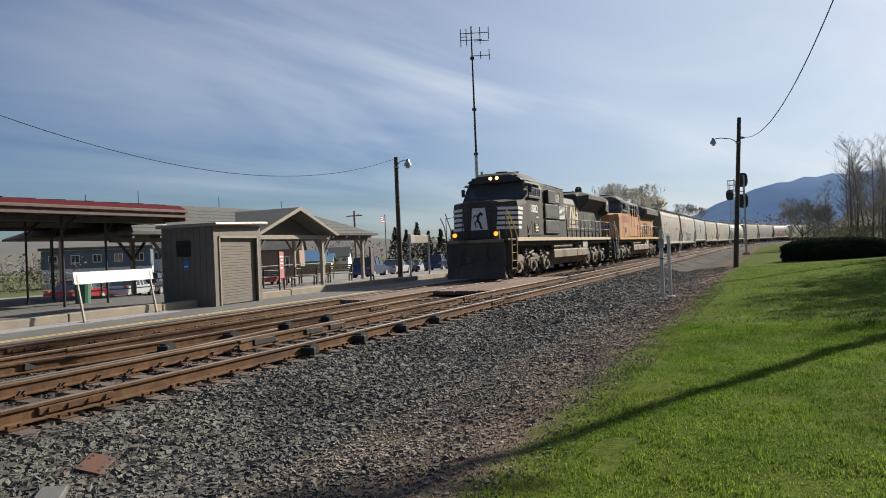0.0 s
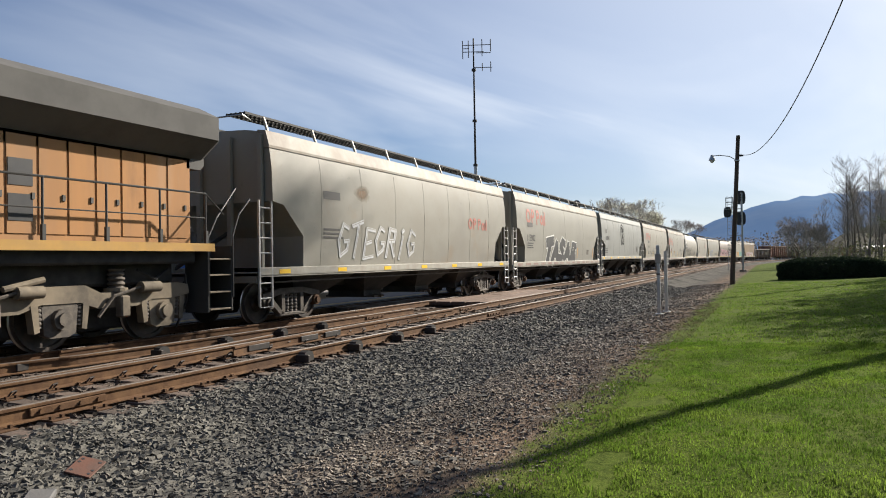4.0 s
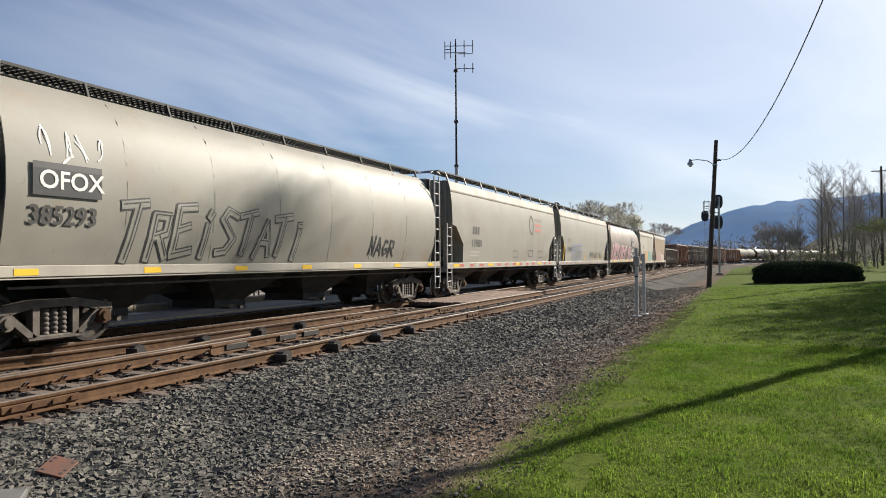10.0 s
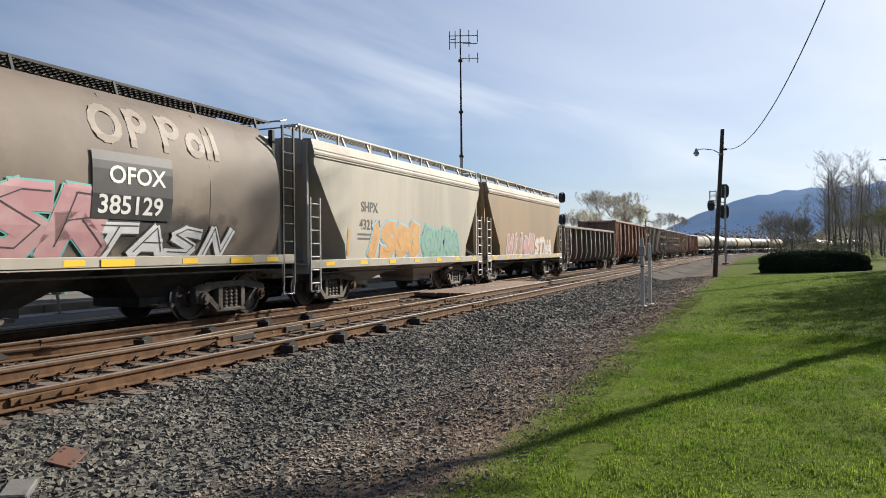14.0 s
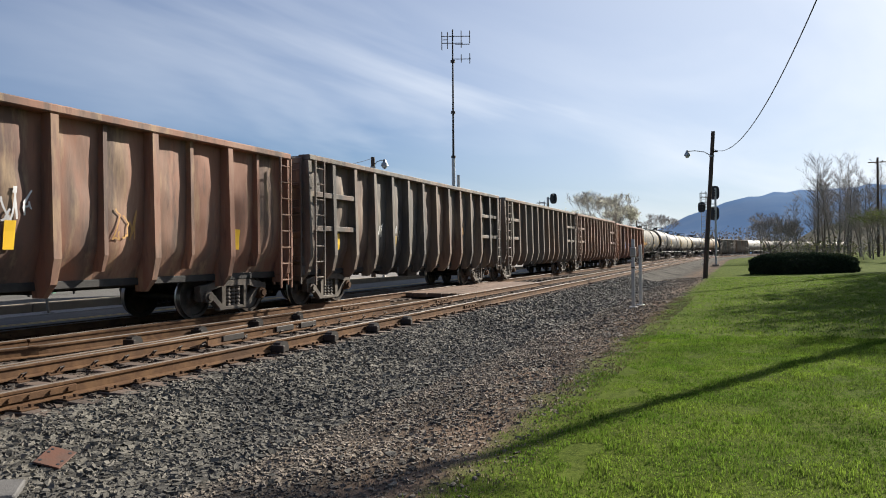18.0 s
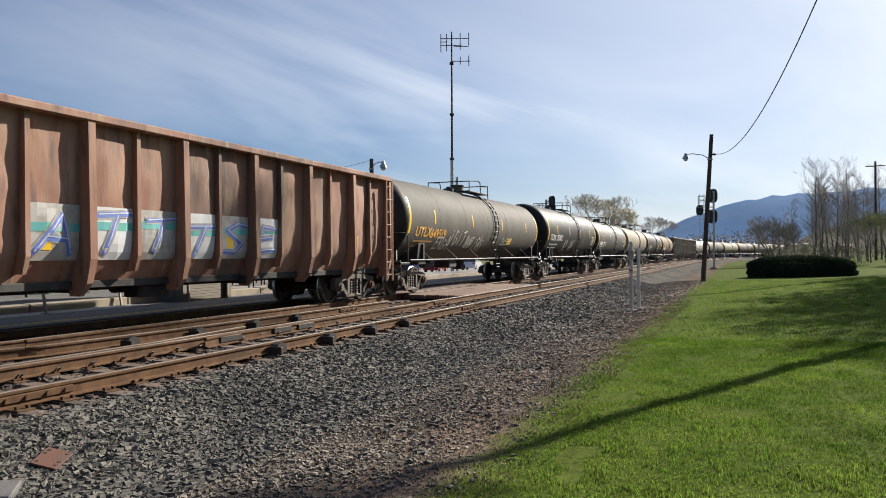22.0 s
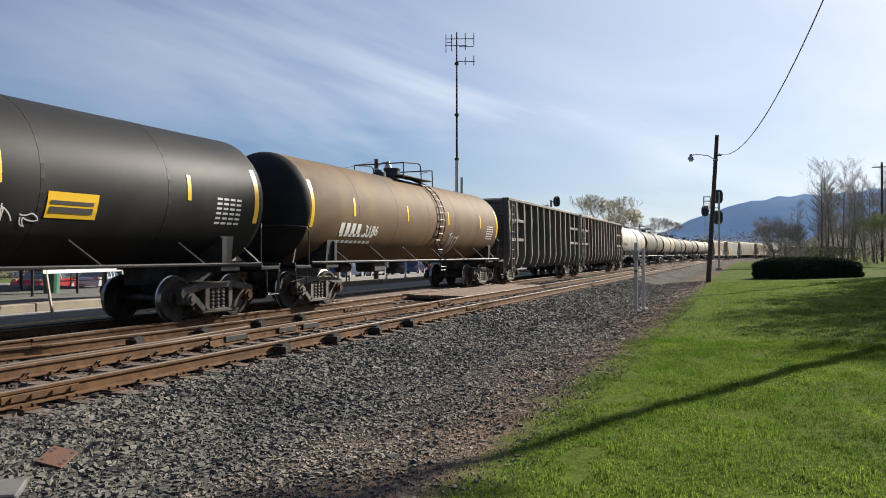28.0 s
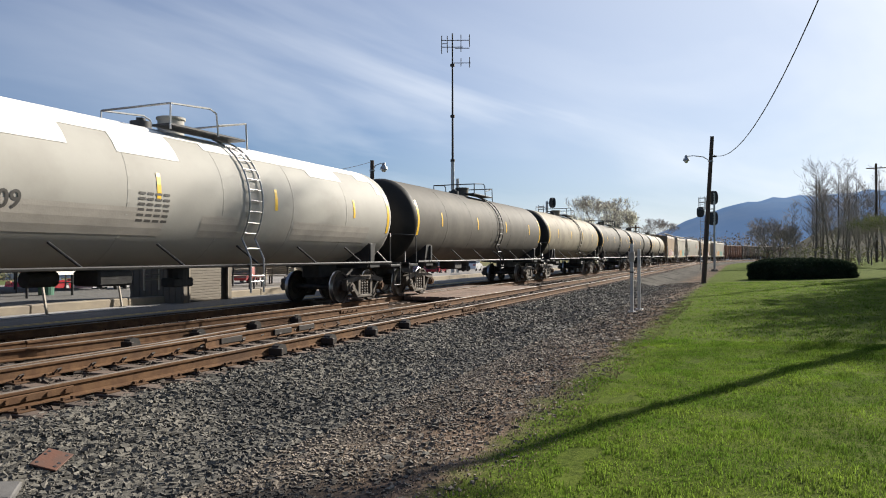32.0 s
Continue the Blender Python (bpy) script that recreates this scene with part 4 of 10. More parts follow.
# ---- gondolas ----
def gondola(name, label, length, paint, top=3.8, posts=13, bottom=.95, seed=0, dents=.05, slim=False, braces=True):
    """An open car: plates that bulge between deep posts and tuck in towards the floor."""
    ob = thing(name, pose(0, 0, 0), label, "gondola", "freight cars of the train")
    half = length / 2 - .45
    bay = 2 * half / posts
    z0, tall = bottom - .10, top - bottom

    def plate(z, x=0.0):
        k = min(posts - 1, max(0, int((x + half) / bay)))
        u, w = min(1.0, max(0.0, (x + half) / bay - k)), min(1.0, max(0.0, (z - z0) / tall))
        base = 1.31 - .05 * (1 - w) - .20 * max(0.0, (.22 - w) / .22)
        bulge = math.sin(math.pi * u) ** .7 * (math.sin(math.pi * w) * 1.2 + .9 * noise.noise((u * 1.7 + k * 9, w * 3.4, seed)) + .4 * noise.noise((u * 4 + k * 5, w * 8, seed + 3)))
        return base + dents * bulge

    BUMPY.append(plate)
    for sg in (-1, 1):
        for k in range(posts):
            x0 = -half + bay * k
            nx, nz = 12, 20
            vs = []
            for i in range(nx + 1):
                for j in range(nz + 1):
                    x, z = x0 + bay * (i / nx * .998 + .001), z0 + tall * j / nz
                    vs.append((x, sg * plate(z, x), z))
            s = Shape()
            s.add(vs, [(i * (nz + 1) + j, (i + 1) * (nz + 1) + j, (i + 1) * (nz + 1) + j + 1, i * (nz + 1) + j + 1) for i in range(nx) for j in range(nz)])
            part("side_panel", s, paint, ob, "dented side plate" if k == 0 else "", smooth=True)
        for k in range(posts + 1):
            x = -half + bay * k
            thin = slim and k % 2 == 1
            w = .05 if thin else .085
            rows = ((bottom + .12, 1.36, .8), (bottom + .4, 1.45, 1), (top - .14, 1.42, 1)) if thin else ((bottom - .28, 1.28, .6), (bottom - .06, 1.48, .85), (bottom + .35, 1.58, 1), (top - .14, 1.52, 1))
            s = Shape().rings([[(x - w * q, sg * 1.06, z), (x + w * q, sg * 1.06, z), (x + w * q * .85, sg * y, z), (x - w * q * .85, sg * y, z)] for z, y, q in rows])
            part("side_post", s, paint, ob)
        part("top_rail", Shape().box(-half - .06, half + .06, sg * 1.2, sg * 1.55, top - .14, top, .02), paint, ob, "flat top rail")
        # sill set in and coloured near-black for the shade along the bottom
        part("side_sill", Shape().box(-half, half, sg * 1.0, sg * 1.14, bottom - .16, bottom - .02, .015), UNDER, ob)
        for k in (-1, 1):
            for z in (bottom + (top - bottom) * .36, bottom + (top - bottom) * .66) if braces else ():
                part("end_bay_brace", Shape().box(k * half, k * (half - 2 * bay), sg * 1.26, sg * 1.52, z - .07, z + .07, .015), paint, ob)
            l = Shape()
            ladder(l, k * (half - .28), sg * 1.63, .55, top - .15, .4, 8)
            part("ladder", l, paint, ob, "bent steel ladder")
        for k in range(4):
            x = -half + bay * (int(1 + (posts - 3) * k / 3) + .38)
            me = Shape().add([(-.09, -.22, 0), (.09, -.22, 0), (.09, .22, 0), (-.09, .22, 0)], [(0, 1, 2, 3)]).mesh("reflector")
            part("reflector", wrap(me, plate, .014, x, bottom + .72, sg), REFLECT, ob, "yellow reflector tape")
    for k in (-1, 1):
        e = k * half
        part("end_wall", Shape().box(e, e - k * .08, -1.32, 1.32, bottom - .1, top - .02, .01), paint, ob)
        for i in range(5):
            z = bottom + .25 + (top - bottom - .4) * i / 4
            part("end_rib", Shape().prism([(e, z - .12), (e + k * .13, z - .06), (e + k * .13, z + .06), (e, z + .12)], -1.36, 1.36, "y"), paint, ob)
        part("end_sill", Shape().box(e, e + k * .15, -1.4, 1.4, bottom - .15, bottom + .1, .02), paint, ob)
        l = Shape()
        ladder(l, e + k * .17, -1.15, .6, top - .2, .4, 8, axis="y")
        part("end_ladder", l, paint, ob)
        make_truck(ob, k * (half + .45 - 1.95))
    part("floor", Shape().box(-half, half, -1.10, 1.10, bottom - .12, bottom - .04), UNDER, ob)
    part("centre_sill", Shape().box(-half, half, -.25, .25, .7, bottom - .04, .02), UNDER, ob)
    for x in (-2.2, 2.05):
        part("cross_bearer", Shape().box(x, x + .15, -1.3, 1.3, .72, bottom - .05), UNDER, ob)
    part("brake_cylinder", Shape().disc((.6, .7, .72), "x", .16, .7, 12), UNDER, ob)
    part("air_reservoir", Shape().box(-.6, .2, -.9, -.5, .55, .8, .03), UNDER, ob)
    coupler(ob, length / 2)
    return ob, plate


# ---- tank cars ----
def tank_width(r, zc):
    return lambda z, x=0.0: math.sqrt(max(.01, r * r - (z - zc) ** 2))


def tank_car(name, label, length, paint, r=1.47, zc=2.56, headmat=None, railmat=None, dome=(0, .22, .34), seed=0):
    ob = thing(name, pose(0, 0, 0), label, "tank car", "freight cars of the train")
    half = length / 2
    b = half - 1.0
    n = 40

    def ring(x, q):
        return [(x, r * q * math.cos(2 * math.pi * i / n), zc + r * q * math.sin(2 * math.pi * i / n)) for i in range(n)]

    barrel = part("tank", Shape().rings([ring(x, 1) for x in np.linspace(-b, b, 9)], caps=False), paint, ob, smooth=True)
    for k in (-1, 1):
        part("tank_head", Shape().rings([ring(k * (b + d), q) for d, q in ((0, 1), (.06, .995), (.2, .95), (.34, .85), (.45, .68), (.52, .45), (.55, .2), (.555, .05))]), headmat or BLACKTANK, ob, "domed tank end", True)
    railm = railmat or BLACK
    for x in (-b * .66, -b * .33, .0, b * .33, b * .66):
        part("weld_seam", Shape().rings([ring(x - .03, 1.0), ring(x - .03, 1.0022), ring(x + .03, 1.0022), ring(x + .03, 1.0)], caps=False), paint, barrel)
    # saddle, sills and walkway pipe
    for k in (-1, 1):
        e = k * half
        part("bolster_saddle", Shape().prism([(-1.35, 1.0), (1.35, 1.0), (1.42, 1.75), (1.1, 1.5), (.5, 1.22), (-.5, 1.22), (-1.1, 1.5), (-1.42, 1.75)], e - k * 1.85, e - k * 2.25, "x"), UNDER, ob)
        part("stub_sill", Shape().box(e - k * .3, e - k * 3.2, -.3, .3, .72, 1.15, .03), UNDER, ob)
        part("end_platform", Shape().box(e - k * .28, e - k * 1.0, -1.5, 1.5, 1.02, 1.10, .01).box(e - k * .28, e - k * .34, -1.5, 1.5, .95, 1.16, .01), railm, ob)
        for sg in (-1, 1):
            part("end_handrail", Shape().tube([(e - k * .95, sg * 1.45, 1.1), (e - k * .95, sg * 1.45, 1.95), (e - k * .9, sg * 1.42, 2.05), (e - k * .5, sg * 1.1, 2.08), (e - k * .35, sg * .5, 2.08)], .022), railm, ob)
            part("stirrup", Shape().tube([(e - k * .34, sg * 1.48, 1.04), (e - k * .36, sg * 1.5, .45), (e - k * .78, sg * 1.5, .45), (e - k * .8, sg * 1.48, 1.04)], .02), railm, ob)
            part("corner_post", Shape().box(e - k * 1.72, e - k * 2.3, sg * 1.42, sg * 1.48, 1.02, 1.12).box(e - k * 2.12, e - k * 2.26, sg * 1.40, sg * 1.47, 1.05, 1.72, .01), railm, ob)
        make_truck(ob, k * (half - 1.95))
        part("end_hand_brace", Shape().rod((e - k * .6, -1.2, 1.1), (e - k * 1.2, -.9, 1.7), .03).rod((e - k * .6, 1.2, 1.1), (e - k * 1.2, .9, 1.7), .03), railm, ob)
    for sg in (-1, 1):
        part("side_pipe_rail", Shape().tube([(-half + 1.0, sg * 1.5, 1.16), (half - 1.0, sg * 1.5, 1.16)], .032), railm, ob)
        for k in range(6):
            x = -b + 1.8 + (2 * b - 3.6) * k / 5
            part("rail_bracket", Shape().rod((x, sg * 1.5, 1.16), (x - .35, sg * tank_width(r, zc)(1.62) * .99, 1.6), .024), railm, ob)
        # ladder with side bands up to the platform
        l = Shape()
        arc = [(1.55, .55), (1.55, 1.3)] + [((r + .06) * math.cos(a), zc + (r + .06) * math.sin(a)) for a in np.linspace(-.55, 1.25, 12)]
        for dx in (-.23, .23):
            l.tube([(1.0 + dx, sg * y, z) for y, z in arc], .022, 5)
        for i in range(len(arc) - 1):
            y, z = (arc[i][0] + arc[i + 1][0]) / 2, (arc[i][1] + arc[i + 1][1]) / 2
            l.rod((.77, sg * y, z), (1.23, sg * y, z), .016, 5)
        l.rod((.77, sg * 1.55, .8), (1.23, sg * 1.55, .8), .016, 5)
        part("ladder", l, railm if paint is not WHITETANK else GALV, ob, "curved steel ladder over the tank's side")
        for k in range(4):
            x = -b + 2.2 + (2 * b - 4.4) * k / 3
            W = tank_width(r, zc)
            me = Shape().add([(-.05, -.25, 0), (.05, -.25, 0), (.05, .25, 0), (-.05, .25, 0)], [(0, 1, 2, 3)]).mesh("reflector")
            part("reflector", wrap(me, W, .006, x, zc + .12, sg), REFLECT, ob, "yellow reflector strip")
        for k in (-1, 1):
            me = Shape().add([(-.07, -.6, 0), (.07, -.6, 0), (.07, .6, 0), (-.07, .6, 0)], [(0, 1, 2, 3)]).mesh("reflector")
            part("end_reflector", wrap(me, tank_width(r, zc), .006, k * (b - .12), zc + .1, sg), REFLECT, ob, "long yellow end stripe")
    # top fittings and the railed platform
    tz = zc + r
    dx, dr, dh = dome
    part("protective_housing", Shape().disc((dx, 0, tz + dh / 2 - .04), "z", dr + .06, dh + .1, 18).disc((dx, 0, tz + dh), "z", dr + .09, .05, 18), paint if paint is not RUSTTANK else BLACK, ob, "round valve housing", True)
    part("manway", Shape().disc((dx - .75, .1, tz + .06), "z", .22, .2, 14).disc((dx - .75, .1, tz + .18), "z", .1, .12, 10), BLACK, ob, "", True)
    part("platform", Shape().box(dx - 1.0, dx + 1.35, -.95, -.45, tz - .02, tz + .03, .01).box(dx - 1.0, dx + 1.35, .45, .95, tz - .02, tz + .03, .01), BLACK, ob)
    g = Shape()
    for sg in (-1, 1):
        g.tube([(dx - 1.0, sg * .95, tz - .1), (dx - 1.0, sg * .95, tz + .42), (dx + .15, sg * .95, tz + .52), (dx + .35, sg * .95, tz + .45), (dx + .42, sg * .95, tz - .05)], .022)
        g.tube([(dx + .42, sg * .95, tz + .2), (dx + 1.35, sg * .95, tz + .40), (dx + 1.4, sg * .95, tz - .2)], .022)
    g.tube([(dx - 1.0, -.95, tz + .42), (dx - 1.0, .95, tz + .42)], .022)
    g.tube([(dx + 1.35, -.95, tz + .40), (dx + 1.35, .95, tz + .40)], .022)
    part("platform_railing", g, BLACK if paint is not WHITETANK else GALV, ob, "bent-pipe safety railing")
    part("bottom_outlet", Shape().disc((.2, 0, zc - r - .12), "z", .22, .35, 12).box(-.1, .5, -.2, .2, zc - r - .4, zc - r - .2, .03), UNDER, ob)
    part("brake_rigging", Shape().box(-2.4, -1.6, -.6, .1, .8, 1.1, .04).disc((-3.0, .2, .95), "x", .15, .6, 12), UNDER, ob)
    coupler(ob, half)
    return ob, tank_width(r, zc)


# ---- locomotives ----
NSBLACK = material("dusty_black_locomotive_paint", (0.052, 0.050, 0.045), 0.7, 0, (0.075, 0.070, 0.060), 1.3, 0.6, 0.03, 20, streak=True, third=(0.115, 0.098, 0.074), third_scale=0.45, third_amount=0.55, spec=.25, extra=(((0.045, 0.043, 0.04), 5, .56, .72, .5),))
DUST = material("tan_road_dust_on_black", (0.215, 0.172, 0.118), 0.85, 0, (0.145, 0.118, 0.084), 3, 0.6, 0.05, 30, third=(0.05, 0.042, 0.034), third_scale=1.1, third_amount=0.7)
SILLTAN = material("dusty_white_sill_stripe", (0.50, 0.40, 0.25), 0.7, 0, (0.38, 0.30, 0.2), 3, 0.5)
UPYELLOW = material("faded_armour_yellow_paint", (0.40, 0.200, 0.078), 0.75, 0, (0.31, 0.165, 0.078), 1.3, 0.6, 0.03, 20, streak=True, third=(0.30, 0.18, 0.10), third_scale=0.5, third_amount=0.6, extra=(((0.16, 0.09, 0.05), 2.2, .60, .76, .5), ((0.42, 0.30, 0.20), 0.7, .56, .72, .5)), spec=.25)
UPGREY = material("faded_grey_roof_paint", (0.12, 0.115, 0.108), 0.8, 0, (0.085, 0.082, 0.078), 1.5, 0.6, 0.03, 20, spec=.15)
UPSILL = material("dull_orange_yellow_sill", (0.42, 0.235, 0.05), 0.75, 0, (0.30, 0.18, 0.06), 3, 0.5)
REDLINE = material("red_dividing_stripe", (0.36, 0.06, 0.04), 0.5)
HRAIL = material("dark_handrail_paint", (0.035, 0.033, 0.03), 0.5)
HEADLAMP = glow("lit_headlamp", (1.0, 0.62, 0.28), 1.8)
DITCH = glow("lit_amber_ditch_lamp", (1.0, 0.30, 0.03), 1.6)
SIDEWIN = pane("cab_window_glass", (0.05, 0.06, 0.07))
WINTRIM = material("dull_window_trim", (0.22, 0.20, 0.165), 0.5)
MESHGREY = material("grey_intake_screen", (0.06, 0.058, 0.054), 0.6, 0.2)
FLAG1 = material("faded_flag_red", (0.42, 0.12, 0.10), 0.6)
FLAG2 = material("faded_flag_grey_blue", (0.27, 0.28, 0.30), 0.6)


RUSTWASH = soft_stain("orange_rust_wash", (0.26, 0.15, 0.075), (0.22, 0.17, 0.12), .8)
PATCHRED = soft_stain("red_oxide_primer", (0.22, 0.10, 0.07), (0.25, 0.13, 0.09), .9)
SOOTSPRAY = soft_stain("black_spray_ground", (0.03, 0.03, 0.03), (0.05, 0.05, 0.05), 1.0)


def loco_truck(parent, x, k):
    r = .533
    # inner block added to darken the shaded space between the wheels
    tr = part("truck", Shape().box(-2.5, 2.5, -.66, .66, .24, .86, .05).box(-.5, .5, -.95, .95, .75, 1.1, .04), UNDER, parent, "dusty three-axle locomotive truck", at=pose(x, 0, 0))
    for sg in (-1, 1):
        y0, y1 = sg * 1.20, sg * 1.02
        s = Shape()
        s.prism([(-2.75, .80), (-2.72, 1.0), (-2.45, 1.04), (-1.75, 1.04), (-1.45, .92), (-.75, .92), (-.45, 1.06), (.45, 1.06), (.75, .92), (1.45, .92), (1.75, 1.04), (2.45, 1.04), (2.72, 1.0), (2.75, .82), (2.35, .76), (1.85, .76), (1.5, .66), (.7, .66), (.35, .78), (-.35, .78), (-.7, .66), (-1.5, .66), (-1.85, .76), (-2.35, .76)], y0, y1, "y")
        part("side_frame", s, DUST, tr, "tan dust-coated truck frame")
        for a in (-2.1, 0, 2.1):
            p = Shape().prism([(a - .32, .74), (a - .24, .80), (a + .24, .80), (a + .32, .74), (a + .28, .30), (a + .16, .24), (a - .16, .24), (a - .28, .30)], sg * 1.18, sg * 1.04, "y").disc((a, sg * 1.20, r), "y", .17, .14, 14)
            p.disc((a, sg * 1.29, r), "y", .11, .05, 12)
            part("axle_box", p, DUST if a else TRUCKSTEEL, tr)
            for d in (-.36, .36):
                part("coil_spring", spring_mesh(.075, .34, 5), TRUCKSTEEL, tr, at=pose(a + d, sg * 1.12, .42))
            part("pedestal", Shape().prism([(a - .52, .78), (a - .40, .78), (a - .37, .36), (a - .46, .34)], sg * 1.21, sg * 1.05, "y"), DUST, tr)
            part("pedestal", Shape().prism([(a + .52, .78), (a + .40, .78), (a + .37, .36), (a + .46, .34)], sg * 1.21, sg * 1.05, "y"), DUST, tr)
        for a in (-1.15, 1.15):
            part("secondary_spring", spring_mesh(.15, .34, 4), DUST, tr, at=pose(a, sg * 1.08, .98))
            part("spring_seat", Shape().disc((a, sg * 1.08, .96), "z", .2, .06, 14), DUST, tr)
            part("brake_cylinder", Shape().disc((a + .55, sg * 1.30, .99), "x", .10, .42, 12), DUST, tr, smooth=True)
            part("brake_rod", Shape().tube([(a + .34, sg * 1.30, .99), (a - .2, sg * 1.27, .86), (a - .5, sg * 1.25, .52)], .03), TRUCKSTEEL, tr)
            part("brake_shoe", Shape().prism([(a - .62, .72), (a - .50, .74), (a - .46, .34), (a - .58, .32)], sg * .92, sg * .76, "y"), UNDER, tr)
            part("hanger", Shape().box(a - .10, a + .10, sg * 1.16, sg * 1.34, .48, .86, .03), DUST, tr)
        part("damper", Shape().rod((-1.0, sg * 1.28, 1.05), (-.35, sg * 1.28, 1.18), .05), DUST, tr)
        for e in (-1, 1):
            part("sand_pipe", Shape().tube([(e * 2.75, sg * 1.1, 1.2), (e * 2.85, sg * 1.05, .7), (e * 2.75, sg * .85, .15)], .025), HRAIL, tr)
            part("cable_run", Shape().tube([(e * 2.4, sg * 1.0, 1.3), (e * 2.0, sg * 1.12, 1.12), (e * 1.6, sg * 1.1, 1.3)], .03), RUBBER, tr)
    for a in (-2.1, 0, 2.1):
        ob = part("wheelset", wheelset(r), WHEEL, tr, "steel wheelset with worn treads", True, pose(a, 0, r))
        WHEELS.append((ob, a, r))


def loco_common(ob, sill, half, tank, trucks, stripe, deck):
    part("underframe", Shape().box(-half + 1.6, half - 1.3, -1.35, 1.35, sill - .38, sill - .06, .04), UNDER, ob)
    part("walkway_deck", Shape().box(-half + 2.5, half - 1.0, -1.53, 1.53, sill - .06, sill, .01), deck, ob)
    for sg in (-1, 1):
        part("side_sill_stripe", Shape().box(-half + 2.35, half - 1.0, sg * 1.53, sg * 1.545, sill - .15, sill + .005), stripe, ob, "pale dusty sill stripe")
    x0, x1 = tank
    prof = [(-1.42, 1.20), (1.42, 1.20), (1.47, 1.12), (1.47, .78), (1.05, .40), (-1.05, .40), (-1.47, .78), (-1.47, 1.12)]
    part("fuel_tank", Shape().prism(prof, x0, x1, "x"), DUST, ob, "tan dust-covered fuel tank")
    # dark block added to close the gap that reads as shade above the tank
    part("equipment_rack", Shape().box(x0 + .1, x1 - .1, -1.0, 1.0, 1.18, sill - .3, .03), UNDER, ob)
    part("fuel_filler", Shape().disc((x1 - 2.2, -1.48, 1.28), "y", .07, .08, 12), WHITE, ob)
    part("tank_gauge", Shape().box(x1 - 2.75, x1 - 2.6, -1.49, -1.47, .8, 1.15, .01), REDPAINT, ob)
    part("air_reservoir", Shape().disc((x0 + 2.2, -1.25, 1.36), "x", .10, 3.6, 12).tube([(x0 + 4.0, -1.25, 1.36), (x0 + 4.3, -1.25, 1.5), (x0 + 4.8, -1.25, 1.5)], .05), DUST, ob, smooth=True)
    part("battery_box", Shape().box(x1 - 1.2, x1 - .1, -1.45, -.9, 1.22, 1.62, .02), PATCH, ob)
    for x, k in trucks:
        # another added block keeps the shaded space over the truck dark
        part("motor_bank", Shape().box(x - 2.6, x + 2.6, -.95, .95, 1.02, sill - .3, .05), UNDER, ob)
        loco_truck(ob, x, k)
    coupler(ob, half, UNDER)


def steps(ob, x, k, mat, railmat):
    """A stepwell at one end and side, with its yellow-edged treads."""
    for sg in (-1, 1):
        s = Shape()
        for i, z in enumerate((.46, .80, 1.14, 1.46)):
            s.box(x - .30, x + .30, sg * 1.0, sg * 1.5, z, z + .035, .008)
        part("step", s, mat, ob)
        part("stepwell_panel", Shape().box(x - .36, x - .31, sg * .95, sg * 1.5, .42, 1.75, .01).box(x + .31, x + .36, sg * .95, sg * 1.5, .42, 1.75, .01).box(x - .36, x + .36, sg * .9, sg * .96, .42, 1.75, .01), NSBLACK, ob)
        part("grab_rail", Shape().tube([(x - .34 * k, sg * 1.5, .75), (x - .36 * k, sg * 1.52, 1.9), (x - .1 * k, sg * 1.5, 2.3), (x + .55 * k, sg * 1.42, 2.95)], .022).tube([(x + .34 * k, sg * 1.52, .7), (x + .34 * k, sg * 1.52, 1.95), (x + .55 * k, sg * 1.50, 2.4), (x + .9 * k, sg * 1.50, 2.75)], .022), railmat, ob, "bent grab rail")


def handrail(ob, x0, x1, sill, mat, n, h=.98, y=1.5):
    for sg in (-1, 1):
        part("handrail", Shape().tube([(x0 - .15, sg * y, sill + .35), (x0, sg * y, sill + h), (x1, sg * y, sill + h), (x1 + .5, sg * y, sill + .6)], .02).tube([(x0, sg * y, sill + .5), (x1, sg * y, sill + .5)], .012), mat, ob, "walkway handrail")
        for i in range(n):
            x = x0 + (x1 - x0) * i / (n - 1)
            part("stanchion", Shape().rod((x, sg * y, sill), (x, sg * y, sill + h), .02).box(x - .03, x + .03, sg * (y - .02), sg * (y + .04), sill - .12, sill + .25), mat, ob)


def louvres(ob, x0, x1, z0, z1, y, n, mat, frame, name="louvre"):
    for sg in (-1, 1):
        # black sheet behind the slats puts a recess's shade into colour
        part(name + "_recess", Shape().box(x0, x1, sg * (y - .02), sg * (y + .004), z0, z1), BLACK, ob)
        s = Shape()
        for i in range(n):
            z = z0 + (z1 - z0) * (i + .5) / n
            s.prism([(sg * (y + .004), z - .02), (sg * (y + .03), z - .03), (sg * (y + .03), z - .018), (sg * (y + .004), z + .012)], x0, x1, "x")
        part(name, s, mat, ob)
        part(name + "_frame", Shape().box(x0 - .04, x1 + .04, sg * y, sg * (y + .035), z0 - .04, z0).box(x0 - .04, x1 + .04, sg * y, sg * (y + .035), z1, z1 + .04).box(x0 - .04, x0, sg * y, sg * (y + .035), z0, z1).box(x1, x1 + .04, sg * y, sg * (y + .035), z0, z1), frame, ob)


def loft_x(sections):
    """Sections of (x, [(half-width, z), ...]) mirrored about the middle."""
    return Shape().rings([[(x, -y, z) for y, z in pts] + [(x, y, z) for y, z in pts[::-1]] for x, pts in sections])


